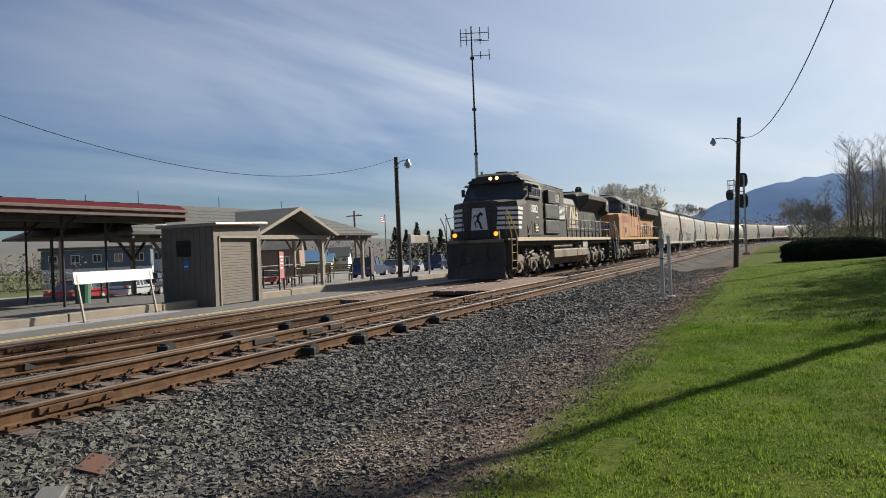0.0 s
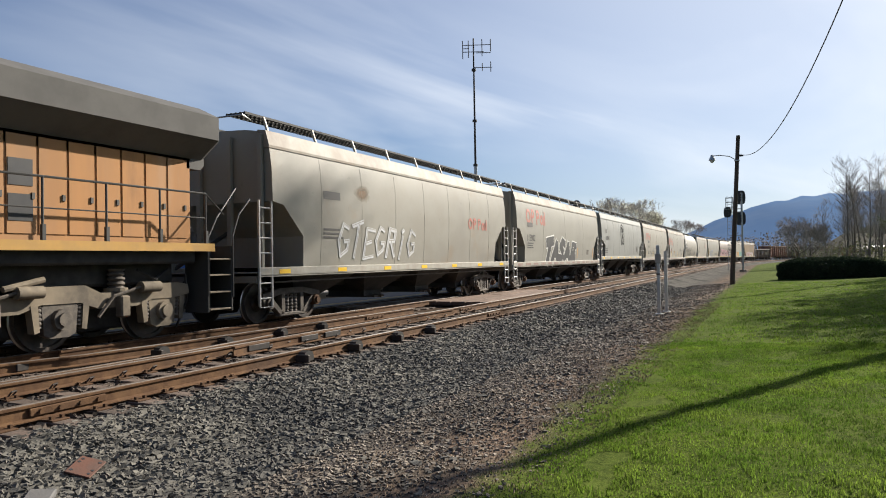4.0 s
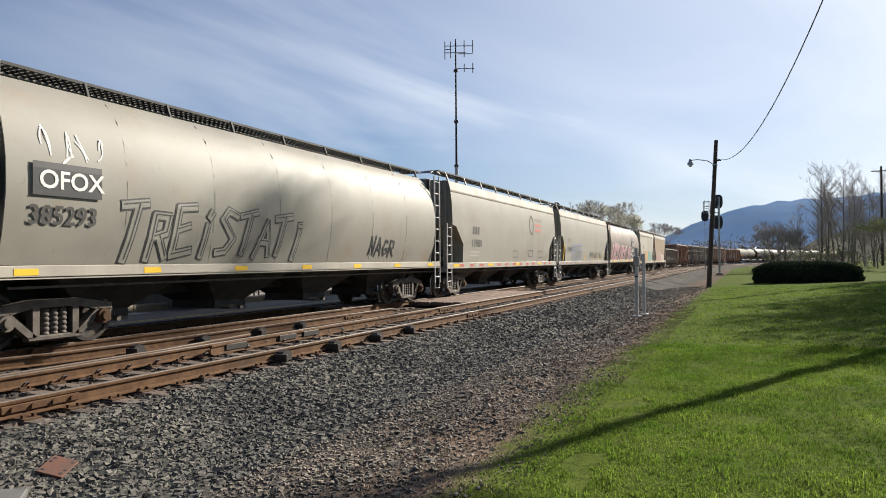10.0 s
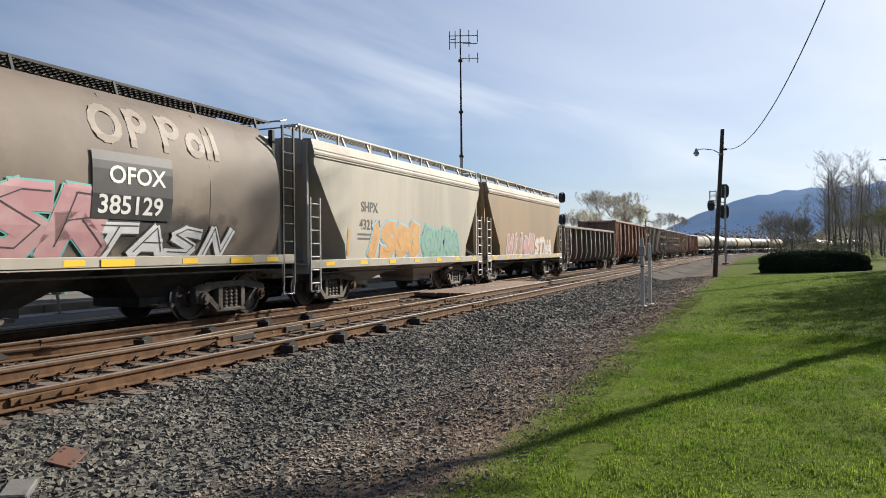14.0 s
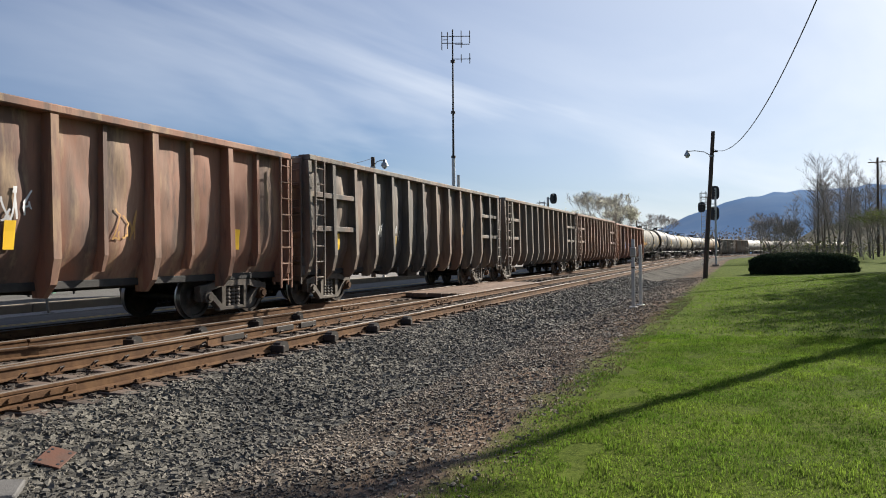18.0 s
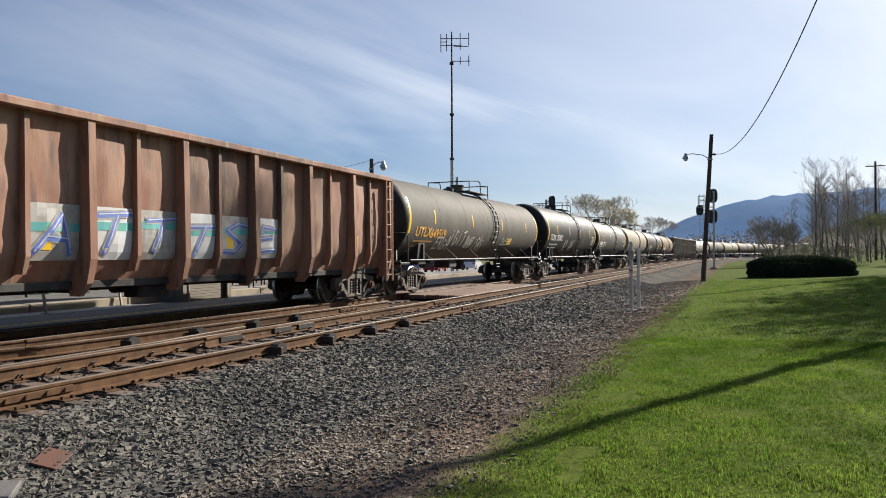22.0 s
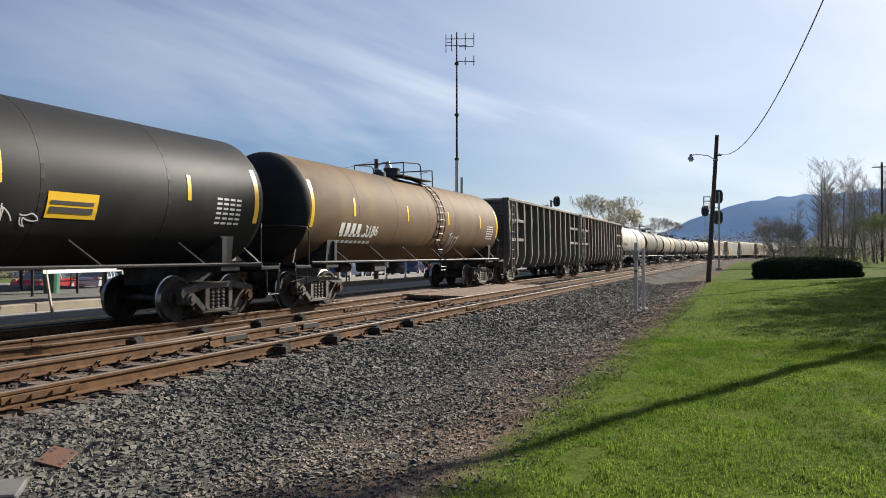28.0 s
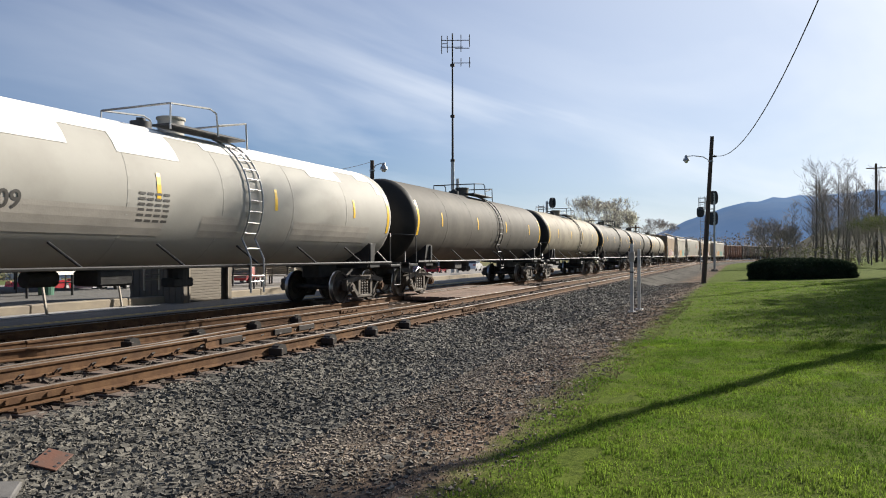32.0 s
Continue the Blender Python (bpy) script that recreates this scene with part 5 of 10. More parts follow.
def cab(ob, nose_x, wind_x, end_x, sill, body, roofmat, nose_z, brow_z, roof_z, w=1.53, upper=None):
    """Wide-nosed cab: nose, windscreens in a raked brow, side windows, roof."""
    part("nose", loft_x([(nose_x - .75, [(.55, sill), (.58, nose_z - .45), (.55, nose_z - .12), (.4, nose_z - .02)]),
                         (nose_x - .60, [(.95, sill), (.98, nose_z - .4), (.95, nose_z - .1), (.6, nose_z)]),
                         (nose_x, [(w, sill), (w, nose_z - .3), (w - .05, nose_z - .04), (.9, nose_z + .04)]),
                         (wind_x, [(w, sill), (w, nose_z - .1), (w - .03, nose_z + .08), (.9, nose_z + .12)])]), body, ob, "wide safety-cab nose")
    part("cab_body", loft_x([(wind_x - .25, [(w - .05, nose_z - .3), (w - .05, nose_z + .06), (w - .08, nose_z + .1), (.8, nose_z + .12)]),
                             (wind_x + .35, [(w, sill), (w, brow_z - .35), (w - .18, brow_z + .05), (.9, brow_z + .16)]),
                             (end_x, [(w, sill), (w, brow_z - .35), (w - .18, brow_z + .05), (.9, brow_z + .16)])]), upper or body, ob)
    if upper:
        part("cab_lower_side", loft_x([(wind_x - .02, [(w + .004, sill), (w + .004, nose_z + .05), (w - .02, nose_z + .07), (w - .05, nose_z + .07)]), (end_x, [(w + .004, sill), (w + .004, nose_z + .05), (w - .02, nose_z + .07), (w - .05, nose_z + .07)])]), body, ob)
    part("cab_roof", loft_x([(wind_x + .02, [(.98, brow_z - .05), (w - .22, brow_z + .0), (w - .28, brow_z + .08), (.8, roof_z - .14)]),
                             (wind_x + .45, [(1.0, brow_z), (w - .12, brow_z + .02), (w - .2, brow_z + .10), (.85, roof_z)]),
                             (end_x + .05, [(1.0, brow_z), (w - .12, brow_z + .02), (w - .2, brow_z + .10), (.85, roof_z)])]), roofmat, ob)
    slope = (.6) / (brow_z - nose_z - .1)
    for sg in (-1, 1):
        z0, z1 = nose_z + .2, brow_z - .1
        xa, xb = wind_x - .25 + slope * (z0 - nose_z - .1) - .03, wind_x - .25 + slope * (z1 - nose_z - .1) - .03
        glass = Shape().add([(xa, sg * .12, z0), (xa, sg * 1.28, z0), (xb, sg * 1.2, z1), (xb, sg * .12, z1), (xa + .05, sg * .12, z0), (xa + .05, sg * 1.28, z0), (xb + .05, sg * 1.2, z1), (xb + .05, sg * .12, z1)],
                            [(0, 1, 2, 3), (4, 5, 6, 7), (0, 1, 5, 4), (1, 2, 6, 5), (2, 3, 7, 6), (3, 0, 4, 7)])
        part("windscreen", glass, SIDEWIN, ob, "dark raked windscreen")
        part("wiper", Shape().rod((xa - .02, sg * .7, z0 - .02), (xb - .02, sg * .45, z1 - .08), .012), BLACK, ob)
        part("sunshade", Shape().prism([(sg * (w - .02), brow_z - .06), (sg * (w + .12), brow_z - .12), (sg * (w + .12), brow_z - .10), (sg * (w - .02), brow_z - .02)], wind_x + .35, end_x - .1, "x"), UNDER, ob)
        zb = nose_z + .28
        wx = wind_x + .35
        win = part("side_window", Shape().box(wx, wx + 1.75, sg * (w - .01), sg * (w + .012), zb, brow_z - .34, .005), SIDEWIN, ob, "cab side window")
        f = Shape()
        for a in (0, .42, 1.06, 1.70):
            f.box(wx + a, wx + a + .05, sg * w, sg * (w + .03), zb - .03, brow_z - .31)
        f.box(wx, wx + 1.75, sg * w, sg * (w + .03), zb - .05, zb).box(wx, wx + 1.75, sg * w, sg * (w + .03), brow_z - .35, brow_z - .31)
        part("window_frame", f, WINTRIM, win)
        part("arm_rest", Shape().box(wx - .25, wx + 1.6, sg * w, sg * (w + .09), zb - .14, zb - .08, .01), roofmat, ob)
        part("mirror", Shape().box(wx - .12, wx - .08, sg * (w + .02), sg * (w + .2), zb + .1, zb + .45, .01), BLACK, ob)
    for y in (-.16, .16):
        part("headlamp", Shape().disc((wind_x + .02, y, brow_z + .16), "x", .08, .05, 14), HEADLAMP if body is NSBLACK else WHITE, ob, "lit headlamp" if body is NSBLACK else "")
    part("headlamp_housing", Shape().box(wind_x + .03, wind_x + .3, -.34, .34, brow_z + .04, brow_z + .30, .03), roofmat, ob)
    for y in (-.77, .77):
        part("number_board", Shape().box(wind_x + .06, wind_x + .2, y - .35, y + .35, brow_z + .02, brow_z + .24, .02), roofmat, ob)
    part("roof_antenna", Shape().disc((wind_x + 1.2, 0, roof_z + .06), "z", .3, .12, 16).box(wind_x + 1.7, wind_x + 2.3, -.4, .4, roof_z, roof_z + .14, .03).box(wind_x + .9, wind_x + 1.0, -.9, .9, roof_z, roof_z + .06), roofmat, ob)


def black_locomotive():
    ob = thing("locomotive", pose(0, 0, 0), "dusty black diesel locomotive with white nose stripes, lit lamps", "locomotive", "train locomotives")
    half, sill = 11.3, 1.80
    W = table_width([(0, 1.53), (5, 1.53)])
    H = table_width([(0, 1.0), (5, 1.0)])
    loco_common(ob, sill, half, (-3.1, 4.2), ((-5.7, -1), (7.0, 1)), SILLTAN, NSBLACK)
    cab(ob, -8.7, -7.5, -5.05, sill, NSBLACK, NSBLACK, 3.45, 4.42, 4.84)
    lettering("1082", .50, -7.0, 2.96, WHITE, ob, W, "unit_number", .008, "white unit number", 1.15)
    # nose stripes follow the front and wrap round the corner
    for i in range(5):
        z = 3.02 - i * .21
        for sg in (-1, 1):
            s = Shape()
            h = .125
            pts = [(-9.462, .45), (-9.312, .985), (-8.712, 1.545), (-8.05 - .07 * i, 1.545)]
            for (xa, ya), (xb, yb) in zip(pts, pts[1:]):
                s.add([(xa, sg * ya, z), (xb, sg * yb, z), (xb, sg * yb, z + h), (xa, sg * ya, z + h)], [(0, 1, 2, 3)])
            part("nose_stripe", s, WHITE, ob, "white speed stripe")
    part("nose_emblem", Shape().add([(-9.47, -.40, 2.18), (-9.47, .40, 2.18), (-9.47, .30, 3.14), (-9.47, -.30, 3.14)], [(0, 1, 2, 3)]), WHITE, ob, "white panel with a dark rearing-animal emblem")
    em = Shape()
    stroke(em, [(-.10, 2.38), (-.02, 2.62), (.06, 2.72), (.02, 2.92), (-.08, 3.02), (-.16, 2.96)], .11)
    stroke(em, [(.06, 2.72), (.2, 2.62), (.14, 2.42)], .06)
    stroke(em, [(.03, 2.85), (.18, 2.95), (.26, 2.84)], .05)
    me = em.mesh("emblem")
    for v in me.vertices:
        v.co = Vector((-9.478, v.co.x, v.co.y - .12))
    part("emblem", me, NSBLACK, ob)
    part("nose_door", Shape().box(-9.49, -9.44, .46, .49, 1.85, 3.2).box(-9.49, -9.44, -.49, -.46, 1.85, 3.2), NSBLACK, ob)
    for sg in (-1, 1):
        part("ditch_lamp", Shape().disc((-9.98, sg * .95, 1.98), "x", .09, .06, 14), DITCH, ob, "lit amber ditch lamp", True)
        part("ditch_lamp_bracket", Shape().box(-9.94, -9.78, sg * .83, sg * 1.07, 1.72, 2.1, .02), NSBLACK, ob)
        part("front_handrail", Shape().tube([(-9.9, sg * 1.38, 1.75), (-9.9, sg * 1.38, 2.75), (-9.9, sg * .6, 2.78), (-9.9, sg * .6, 1.75)], .02), HRAIL, ob)
        # machinery behind the cab
    part("front_platform", Shape().box(-10.0, -8.6, -1.5, 1.5, 1.68, 1.76, .01), NSBLACK, ob)
    part("anticlimber", Shape().box(-10.08, -9.96, -1.3, 1.3, 1.60, 1.76, .03), DUST, ob, "dust-coated anticlimber edge")
    part("pilot", Shape().box(-10.02, -9.7, -1.3, 1.3, .6, 1.6, .03), NSBLACK, ob)
    plough = [[(-10.05 - n * d, y, z) for y, n in ((-1.22 - d * .3, 0), (-.75, .6), (0, 1), (.75, .6), (1.22 + d * .3, 0))] + [(-9.85, y, z) for y in (1.22 + d * .3, .75, 0, -.75, -1.22 - d * .3)] for z, d in ((.85, .02), (.6, .14), (.3, .34), (.10, .5))]
    part("snow_plough", Shape().rings(plough), NSBLACK, ob, "black ploughshare pilot")
    for y in (-.6, .5):
        part("mu_hose", Shape().tube([(-10.05, y, 1.4), (-10.3, y * 1.04, 1.1), (-10.2, y * 1.18, .8)], .03), RUBBER, ob)
    steps(ob, -9.3, -1, DUST, YELLOW)
    steps(ob, 10.3, 1, DUST, HRAIL)
    # electrical locker block: lower full width, upper set in
    part("locker_lower", loft_x([(-5.04, [(1.53, sill), (1.53, 3.4), (1.4, 3.46), (.5, 3.46)]), (-.9, [(1.53, sill), (1.53, 3.4), (1.4, 3.46), (.5, 3.46)])]), NSBLACK, ob)
    part("locker_upper", loft_x([(-5.04, [(1.38, 3.46), (1.38, 4.34), (1.2, 4.46), (.5, 4.56)]), (-.66, [(1.38, 3.46), (1.38, 4.30), (1.2, 4.40), (.5, 4.48)])]), NSBLACK, ob)
    for sg in (-1, 1):
        for z0, z1 in ((1.97, 2.64), (2.71, 3.42)):
            p = part("intake_box", Shape().box(-4.88, -2.5, sg * 1.53, sg * 1.62, z0, z1, .03), NSBLACK, ob)
            for a in range(3):
                part("intake_screen", Shape().box(-4.68 + a * .68, -4.04 + a * .68, sg * 1.62, sg * 1.626, z0 + .16, z1 - .22), MESHGREY, p)
            # black sheet round the screens stands for the shade of a recess
            part("screen_recess", Shape().box(-4.74, -2.62, sg * 1.618, sg * 1.623, z0 + .12, z1 - .18), BLACK, p)
        part("side_door", Shape().prism([(-7.5, 1.9), (-5.25, 1.9), (-5.25, 2.6), (-6.8, 2.6)], sg * 1.53, sg * 1.545, "y"), NSBLACK, ob)
        part("equipment_hatch", Shape().box(-6.82, -5.3, sg * 1.545, sg * 1.556, 1.92, 2.56, .006), NSBLACK, ob)
        part("roof_locker", Shape().box(-4.3, -3.75, sg * 1.38, sg * 1.62, 3.48, 4.12, .02), BLACK, ob)
        part("roof_locker", Shape().box(-3.7, -2.6, sg * 1.38, sg * 1.5, 3.50, 4.14, .02), NSBLACK, ob)
        part("roof_pipe", Shape().tube([(-5, sg * 1.4, 4.42), (-.7, sg * 1.4, 4.36)], .03), NSBLACK, ob)
    louvres(ob, -6.45, -5.95, 2.1, 2.42, 1.556, 5, SILLTAN, NSBLACK, "door_louvre")
    louvres(ob, -2.75, -1.55, 3.62, 4.1, 1.385, 9, BLACK, NSBLACK, "upper_grille")
    louvres(ob, -2.27, -1.03, 2.75, 3.42, 1.535, 11, BLACK, NSBLACK, "lower_grille")
    # long hood
    part("long_hood", loft_x([(-.9, [(1.0, sill), (1.0, 3.72), (.85, 4.05), (.4, 4.16)]), (10.0, [(1.0, sill), (1.0, 3.72), (.85, 4.05), (.4, 4.16)])]), NSBLACK, ob)
    for sg in (-1, 1):
        for i in range(17):
            x = -.65 + i * .58
            part("hood_door", Shape().box(x, x + .54, sg * 1.0, sg * 1.018, 1.95, 3.3, .006), NSBLACK, ob)
            part("door_latch", Shape().box(x + .44, x + .5, sg * 1.018, sg * 1.04, 2.5, 2.62), SILLTAN if i % 3 == 0 else BLACK, ob)
        part("hood_screen", Shape().box(7.3, 7.95, sg * 1.018, sg * 1.03, 1.95, 3.15), BLACK, ob)
        part("hood_screen", Shape().box(8.9, 9.75, sg * 1.018, sg * 1.03, 2.05, 3.15), BLACK, ob)
        for i in range(5):
            part("hood_stripe", Shape().add([(-.8, sg * 1.022, 3.52 - i * .13), (1.35 - i * .10, sg * 1.022, 3.52 - i * .13), (1.44 - i * .10, sg * 1.022, 3.60 - i * .13), (-.8, sg * 1.022, 3.60 - i * .13)], [(0, 1, 2, 3)]), CREAMPAINT, ob)
    # owner's mark as plain slanted shapes
    for x, w, slant in ((1.9, .30, .22), (2.33, .26, -.20), (2.72, .30, .22)):
        mk = Shape().add([(x - slant / 2, 2.88, 0), (x + w - slant / 2, 2.88, 0), (x + w + slant / 2, 3.58, 0), (x + slant / 2, 3.58, 0)], [(0, 1, 2, 3)])
        part("owner_mark", wrap(mk.mesh("owner_mark"), H, .024, 0, 0), CREAMPAINT, ob, "cream slanted owner's mark")
    mk = Shape()
    stroke(mk, [(3.82, 3.44), (3.45, 3.50), (3.36, 3.30), (3.68, 3.18), (3.62, 2.96), (3.18, 2.96)], .17)
    part("owner_mark", wrap(mk.mesh("owner_mark"), H, .024, 0, 0), CREAMPAINT, ob, "cream curved owner's mark")
    for row, (x0, z0, n) in enumerate(((1.78, 2.60, 7), (1.70, 2.33, 8))):
        for k in range(n):
            sh = Shape().add([(0, 0, 0), (.17, 0, 0), (.22, .20, 0), (.05, .20, 0)], [(0, 1, 2, 3)])
            part("owner_name_block", wrap(sh.mesh("owner_name_block"), H, .024, x0 + k * .26, z0), CREAMPAINT, ob)
    bars([(0, 0, .34, .05)], -6.1, 2.72, WHITE, ob, W, "model_mark", .008)
    # flared radiator at the rear
    part("radiator_wing", loft_x([(3.6, [(1.0, 3.5), (1.02, 3.6), (1.05, 4.10), (1.05, 4.26), (.9, 4.40)]), (4.3, [(1.0, 3.46), (1.02, 3.5), (1.58, 4.12), (1.58, 4.36), (1.1, 4.56)]),
                                  (9.15, [(1.0, 3.46), (1.02, 3.5), (1.58, 4.12), (1.58, 4.36), (1.1, 4.56)]), (9.3, [(1.0, 3.3), (1.02, 3.35), (1.50, 3.6), (1.50, 4.34), (1.1, 4.54)]), (10.25, [(1.0, 3.2), (1.02, 3.25), (1.50, 3.4), (1.50, 4.30), (1.1, 4.50)])]), NSBLACK, ob, "flared radiator housing")
    for sg in (-1, 1):
        part("radiator_intake", Shape().prism([(sg * 1.03, 3.48), (sg * 1.60, 4.11), (sg * 1.55, 4.12), (sg * 1.0, 3.5)], 4.35, 9.12, "x"), BLACK, ob, "black radiator intake mesh")
        for i in range(5):
            part("end_slot", Shape().box(9.5 + i * .13, 9.58 + i * .13, sg * 1.502, sg * 1.51, 3.95, 4.2), SILLTAN, ob)
    for x in (4.5, 6.1, 7.7):
        part("radiator_fan", Shape().disc((x + .6, 0, 4.58), "z", .72, .10, 24), NSBLACK, ob, smooth=True)
    part("horn", Shape().disc((-.35, -.5, 4.58), "x", .08, .34, 10, .12).disc((-.35, -.32, 4.62), "x", .07, .4, 10, .11).disc((.1, -.42, 4.56), "x", .11, .3, 10, .06), BLACK, ob, smooth=True)
    part("dynamic_brake_hatch", Shape().box(-.2, 1.9, -.75, .75, 3.98, 4.16, .05), NSBLACK, ob)
    part("exhaust_stack", Shape().box(1.95, 2.35, -.4, .4, 3.98, 4.30, .04), BLACK, ob)
    part("hood_end_door", Shape().box(10.0, 10.03, -.35, .35, 1.9, 3.2), NSBLACK, ob)
    for i in range(6):
        part("end_rung", Shape().tube([(10.0, -.9, 2.0 + i * .36), (10.35, -.9, 2.0 + i * .36), (10.35, -.5, 2.0 + i * .36), (10.0, -.5, 2.0 + i * .36)], .014), HRAIL, ob)
    handrail(ob, -.6, 10.0, sill, HRAIL, 12)
    return ob


def yellow_locomotive():
    ob = thing("locomotive", pose(0, 0, 0), "faded yellow and grey diesel locomotive with a flag mural", "locomotive", "train locomotives")
    half, sill = 11.3, 1.78
    W = table_width([(0, 1.53), (5, 1.53)])
    H = table_width([(0, 1.0), (5, 1.0)])
    loco_common(ob, sill, half, (-3.1, 4.5), ((-6.1, -1), (7.2, 1)), UPSILL, UPGREY)
    cab(ob, -9.0, -7.75, -5.6, sill, UPYELLOW, UPGREY, 3.52, 4.52, 4.95, upper=UPGREY)
    lettering("5860", .72, -7.95, 2.90, REDNUM, ob, W, "unit_number", .012, "red unit number", 1.5)
    for k in (-.77, .77):
        bm = text_shape("5860", .16)
        for v in bm.vertices:
            v.co = Vector((-7.70, -v.co.x + k + .2, 4.58 + v.co.y))
        part("number_board_digits", bm, WHITE, ob)
    # winged emblem on the nose as plain shapes
    em = Shape()
    em.add([(-9.772, -.2, 2.2), (-9.772, .2, 2.2), (-9.772, .22, 2.65), (-9.772, -.22, 2.65)], [(0, 1, 2, 3)])
    part("nose_shield", em, REDPAINT, ob, "red shield emblem")
    wg = Shape()
    for sg in (-1, 1):
        for i in range(3):
            z = 2.70 - i * .09
            for (xa, ya), (xb, yb) in zip([(-9.772, .24), (-9.765, .52), (-9.615, .985)], [(-9.765, .52), (-9.615, .985), (-9.3, 1.25 - i * .08)]):
                wg.add([(xa - .006, sg * ya, z - .07), (xb - .006, sg * yb, z - .05), (xb - .006, sg * yb, z + .01), (xa - .006, sg * ya, z)], [(0, 1, 2, 3)])
    part("nose_wing", wg, BLUEPAINT, ob, "blue winged emblem")
    part("nose_headlamp", Shape().box(-9.80, -9.74, -.12, .12, 2.9, 3.3, .02), BLACK, ob)
    part("front_platform", Shape().box(-10.6, -8.9, -1.5, 1.5, 1.66, 1.74, .01), UPGREY, ob)
    part("anticlimber", Shape().box(-10.7, -10.5, -1.4, 1.4, 1.40, 1.72, .03), BLACK, ob)
    part("pilot", Shape().box(-10.6, -10.35, -1.45, 1.45, .3, 1.45, .03), BLACK, ob)
    for y in (-.6, .5):
        part("mu_hose", Shape().tube([(-10.62, y, 1.3), (-10.9, y * 1.04, .9), (-10.75, y * 1.18, .6)], .03), RUBBER, ob)
    for sg in (-1, 1):
        part("ditch_lamp", Shape().disc((-10.66, sg * .95, 1.86), "x", .10, .12, 14), WHITE, ob, smooth=True)
        part("front_handrail", Shape().tube([(-10.4, sg * 1.38, 1.74), (-10.4, sg * 1.38, 2.7), (-10.4, sg * .5, 2.72), (-10.4, sg * .5, 1.74)], .02), YELLOW, ob)
    steps(ob, -9.85, -1, DUST, WHITE)
    steps(ob, 10.5, 1, DUST, HRAIL)
    part("blower_cab_lower", loft_x([(-5.6, [(1.53, sill), (1.53, 3.55), (1.52, 3.56), (.5, 3.56)]), (-1.6, [(1.53, sill), (1.53, 3.55), (1.52, 3.56), (.5, 3.56)])]), UPYELLOW, ob)
    part("blower_cab_upper", loft_x([(-5.6, [(1.52, 3.56), (1.46, 4.42), (1.2, 4.56), (.5, 4.66)]), (-.5, [(1.52, 3.56), (1.46, 4.42), (1.2, 4.56), (.5, 4.66)])]), UPGREY, ob)
    part("blower_cab_rear", loft_x([(-1.6, [(1.5, 2.6), (1.5, 3.55), (1.49, 3.56), (.5, 3.56)]), (-.5, [(1.5, 3.1), (1.5, 3.55), (1.49, 3.56), (.5, 3.56)])]), UPYELLOW, ob)
    for sg in (-1, 1):
        part("dividing_stripe", Shape().box(-5.4, -.55, sg * 1.525, sg * 1.535, 3.50, 3.60), REDLINE, ob, "red dividing stripe")
        part("lower_locker", Shape().box(-5.5, -1.75, sg * 1.53, sg * 1.57, 1.86, 2.52, .02), UPYELLOW, ob)
        for a in range(3):
            part("panel", Shape().box(-5.3 + a * 1.2, -4.2 + a * 1.2, sg * 1.53, sg * 1.545, 2.6, 3.35, .008), UPYELLOW, ob)
        part("side_door", Shape().box(-7.43, -5.4, sg * 1.534, sg * 1.552, 1.8, 2.62, .01), UPYELLOW, ob)
        part("door_window", Shape().box(-1.35, -.75, sg * 1.47, sg * 1.50, 3.72, 4.2, .01), BLACK, ob)
        part("roof_walk_rail", Shape().tube([(-5.6, sg * 1.6, 3.95), (-2.2, sg * 1.6, 3.95), (-2.1, sg * 1.6, 3.55)], .018).tube([(-5.6, sg * 1.55, 4.35), (-1.8, sg * 1.55, 4.32), (-1.4, sg * 1.55, 4.2), (-.5, sg * 1.5, 2.95), (0.0, sg * 1.5, 2.9), (.05, sg * 1.5, 2.5)], .02), HRAIL, ob)
        for x in (-4.2, -3.2, -2.2):
            part("rail_bracket", Shape().box(x - .03, x + .03, sg * 1.53, sg * 1.62, 3.42, 4.3), BLACK, ob)
        part("battery_step", Shape().box(-1.2, .5, sg * 1.02, sg * 1.45, sill, 2.25, .02), UPYELLOW, ob)
    louvres(ob, -7.0, -6.6, 2.15, 2.5, 1.55, 6, UPGREY, UPYELLOW, "door_louvre")
    louvres(ob, -4.15, -3.4, 3.72, 4.18, 1.50, 8, BLACK, UPGREY, "vent")
    louvres(ob, -3.1, -2.35, 3.72, 4.18, 1.50, 8, BLACK, UPGREY, "vent")
    part("long_hood", loft_x([(-1.6, [(1.0, sill), (1.0, 3.55), (.8, 3.86), (.4, 3.95)]), (10.2, [(1.0, sill), (1.0, 3.55), (.8, 3.86), (.4, 3.95)])]), UPYELLOW, ob)
    for sg in (-1, 1):
        for i in range(20):
            x = -.45 + i * .53
            part("hood_door", Shape().box(x, x + .49, sg * 1.0, sg * 1.018, 1.9, 3.45, .006), UPYELLOW, ob)
            part("door_latch", Shape().box(x + .4, x + .45, sg * 1.018, sg * 1.04, 2.45, 2.55), UPGREY, ob)
        for i in range(4):
            for z in (2.1, 2.65):
                part("hood_screen", Shape().box(4.6 + i * .62, 5.0 + i * .62, sg * 1.018, sg * 1.028, z, z + .42), BLACK, ob)
        # flag mural in slanting bands
        for i in range(6):
            s = Shape()
            n = 12
            for j in range(n):
                xa, xb = .1 + (2.9 + .2 * (i % 2)) * j / n, .1 + (2.9 + .2 * (i % 2)) * (j + 1) / n
                wave = lambda q: .07 * math.sin(q * 3.4)
                za = 2.12 + i * .22
                s.add([(xa, sg * 1.024, za + wave(xa)), (xb, sg * 1.024, za + wave(xb)), (xb, sg * 1.024, za + .13 + wave(xb)), (xa, sg * 1.024, za + .13 + wave(xa))], [(0, 1, 2, 3)])
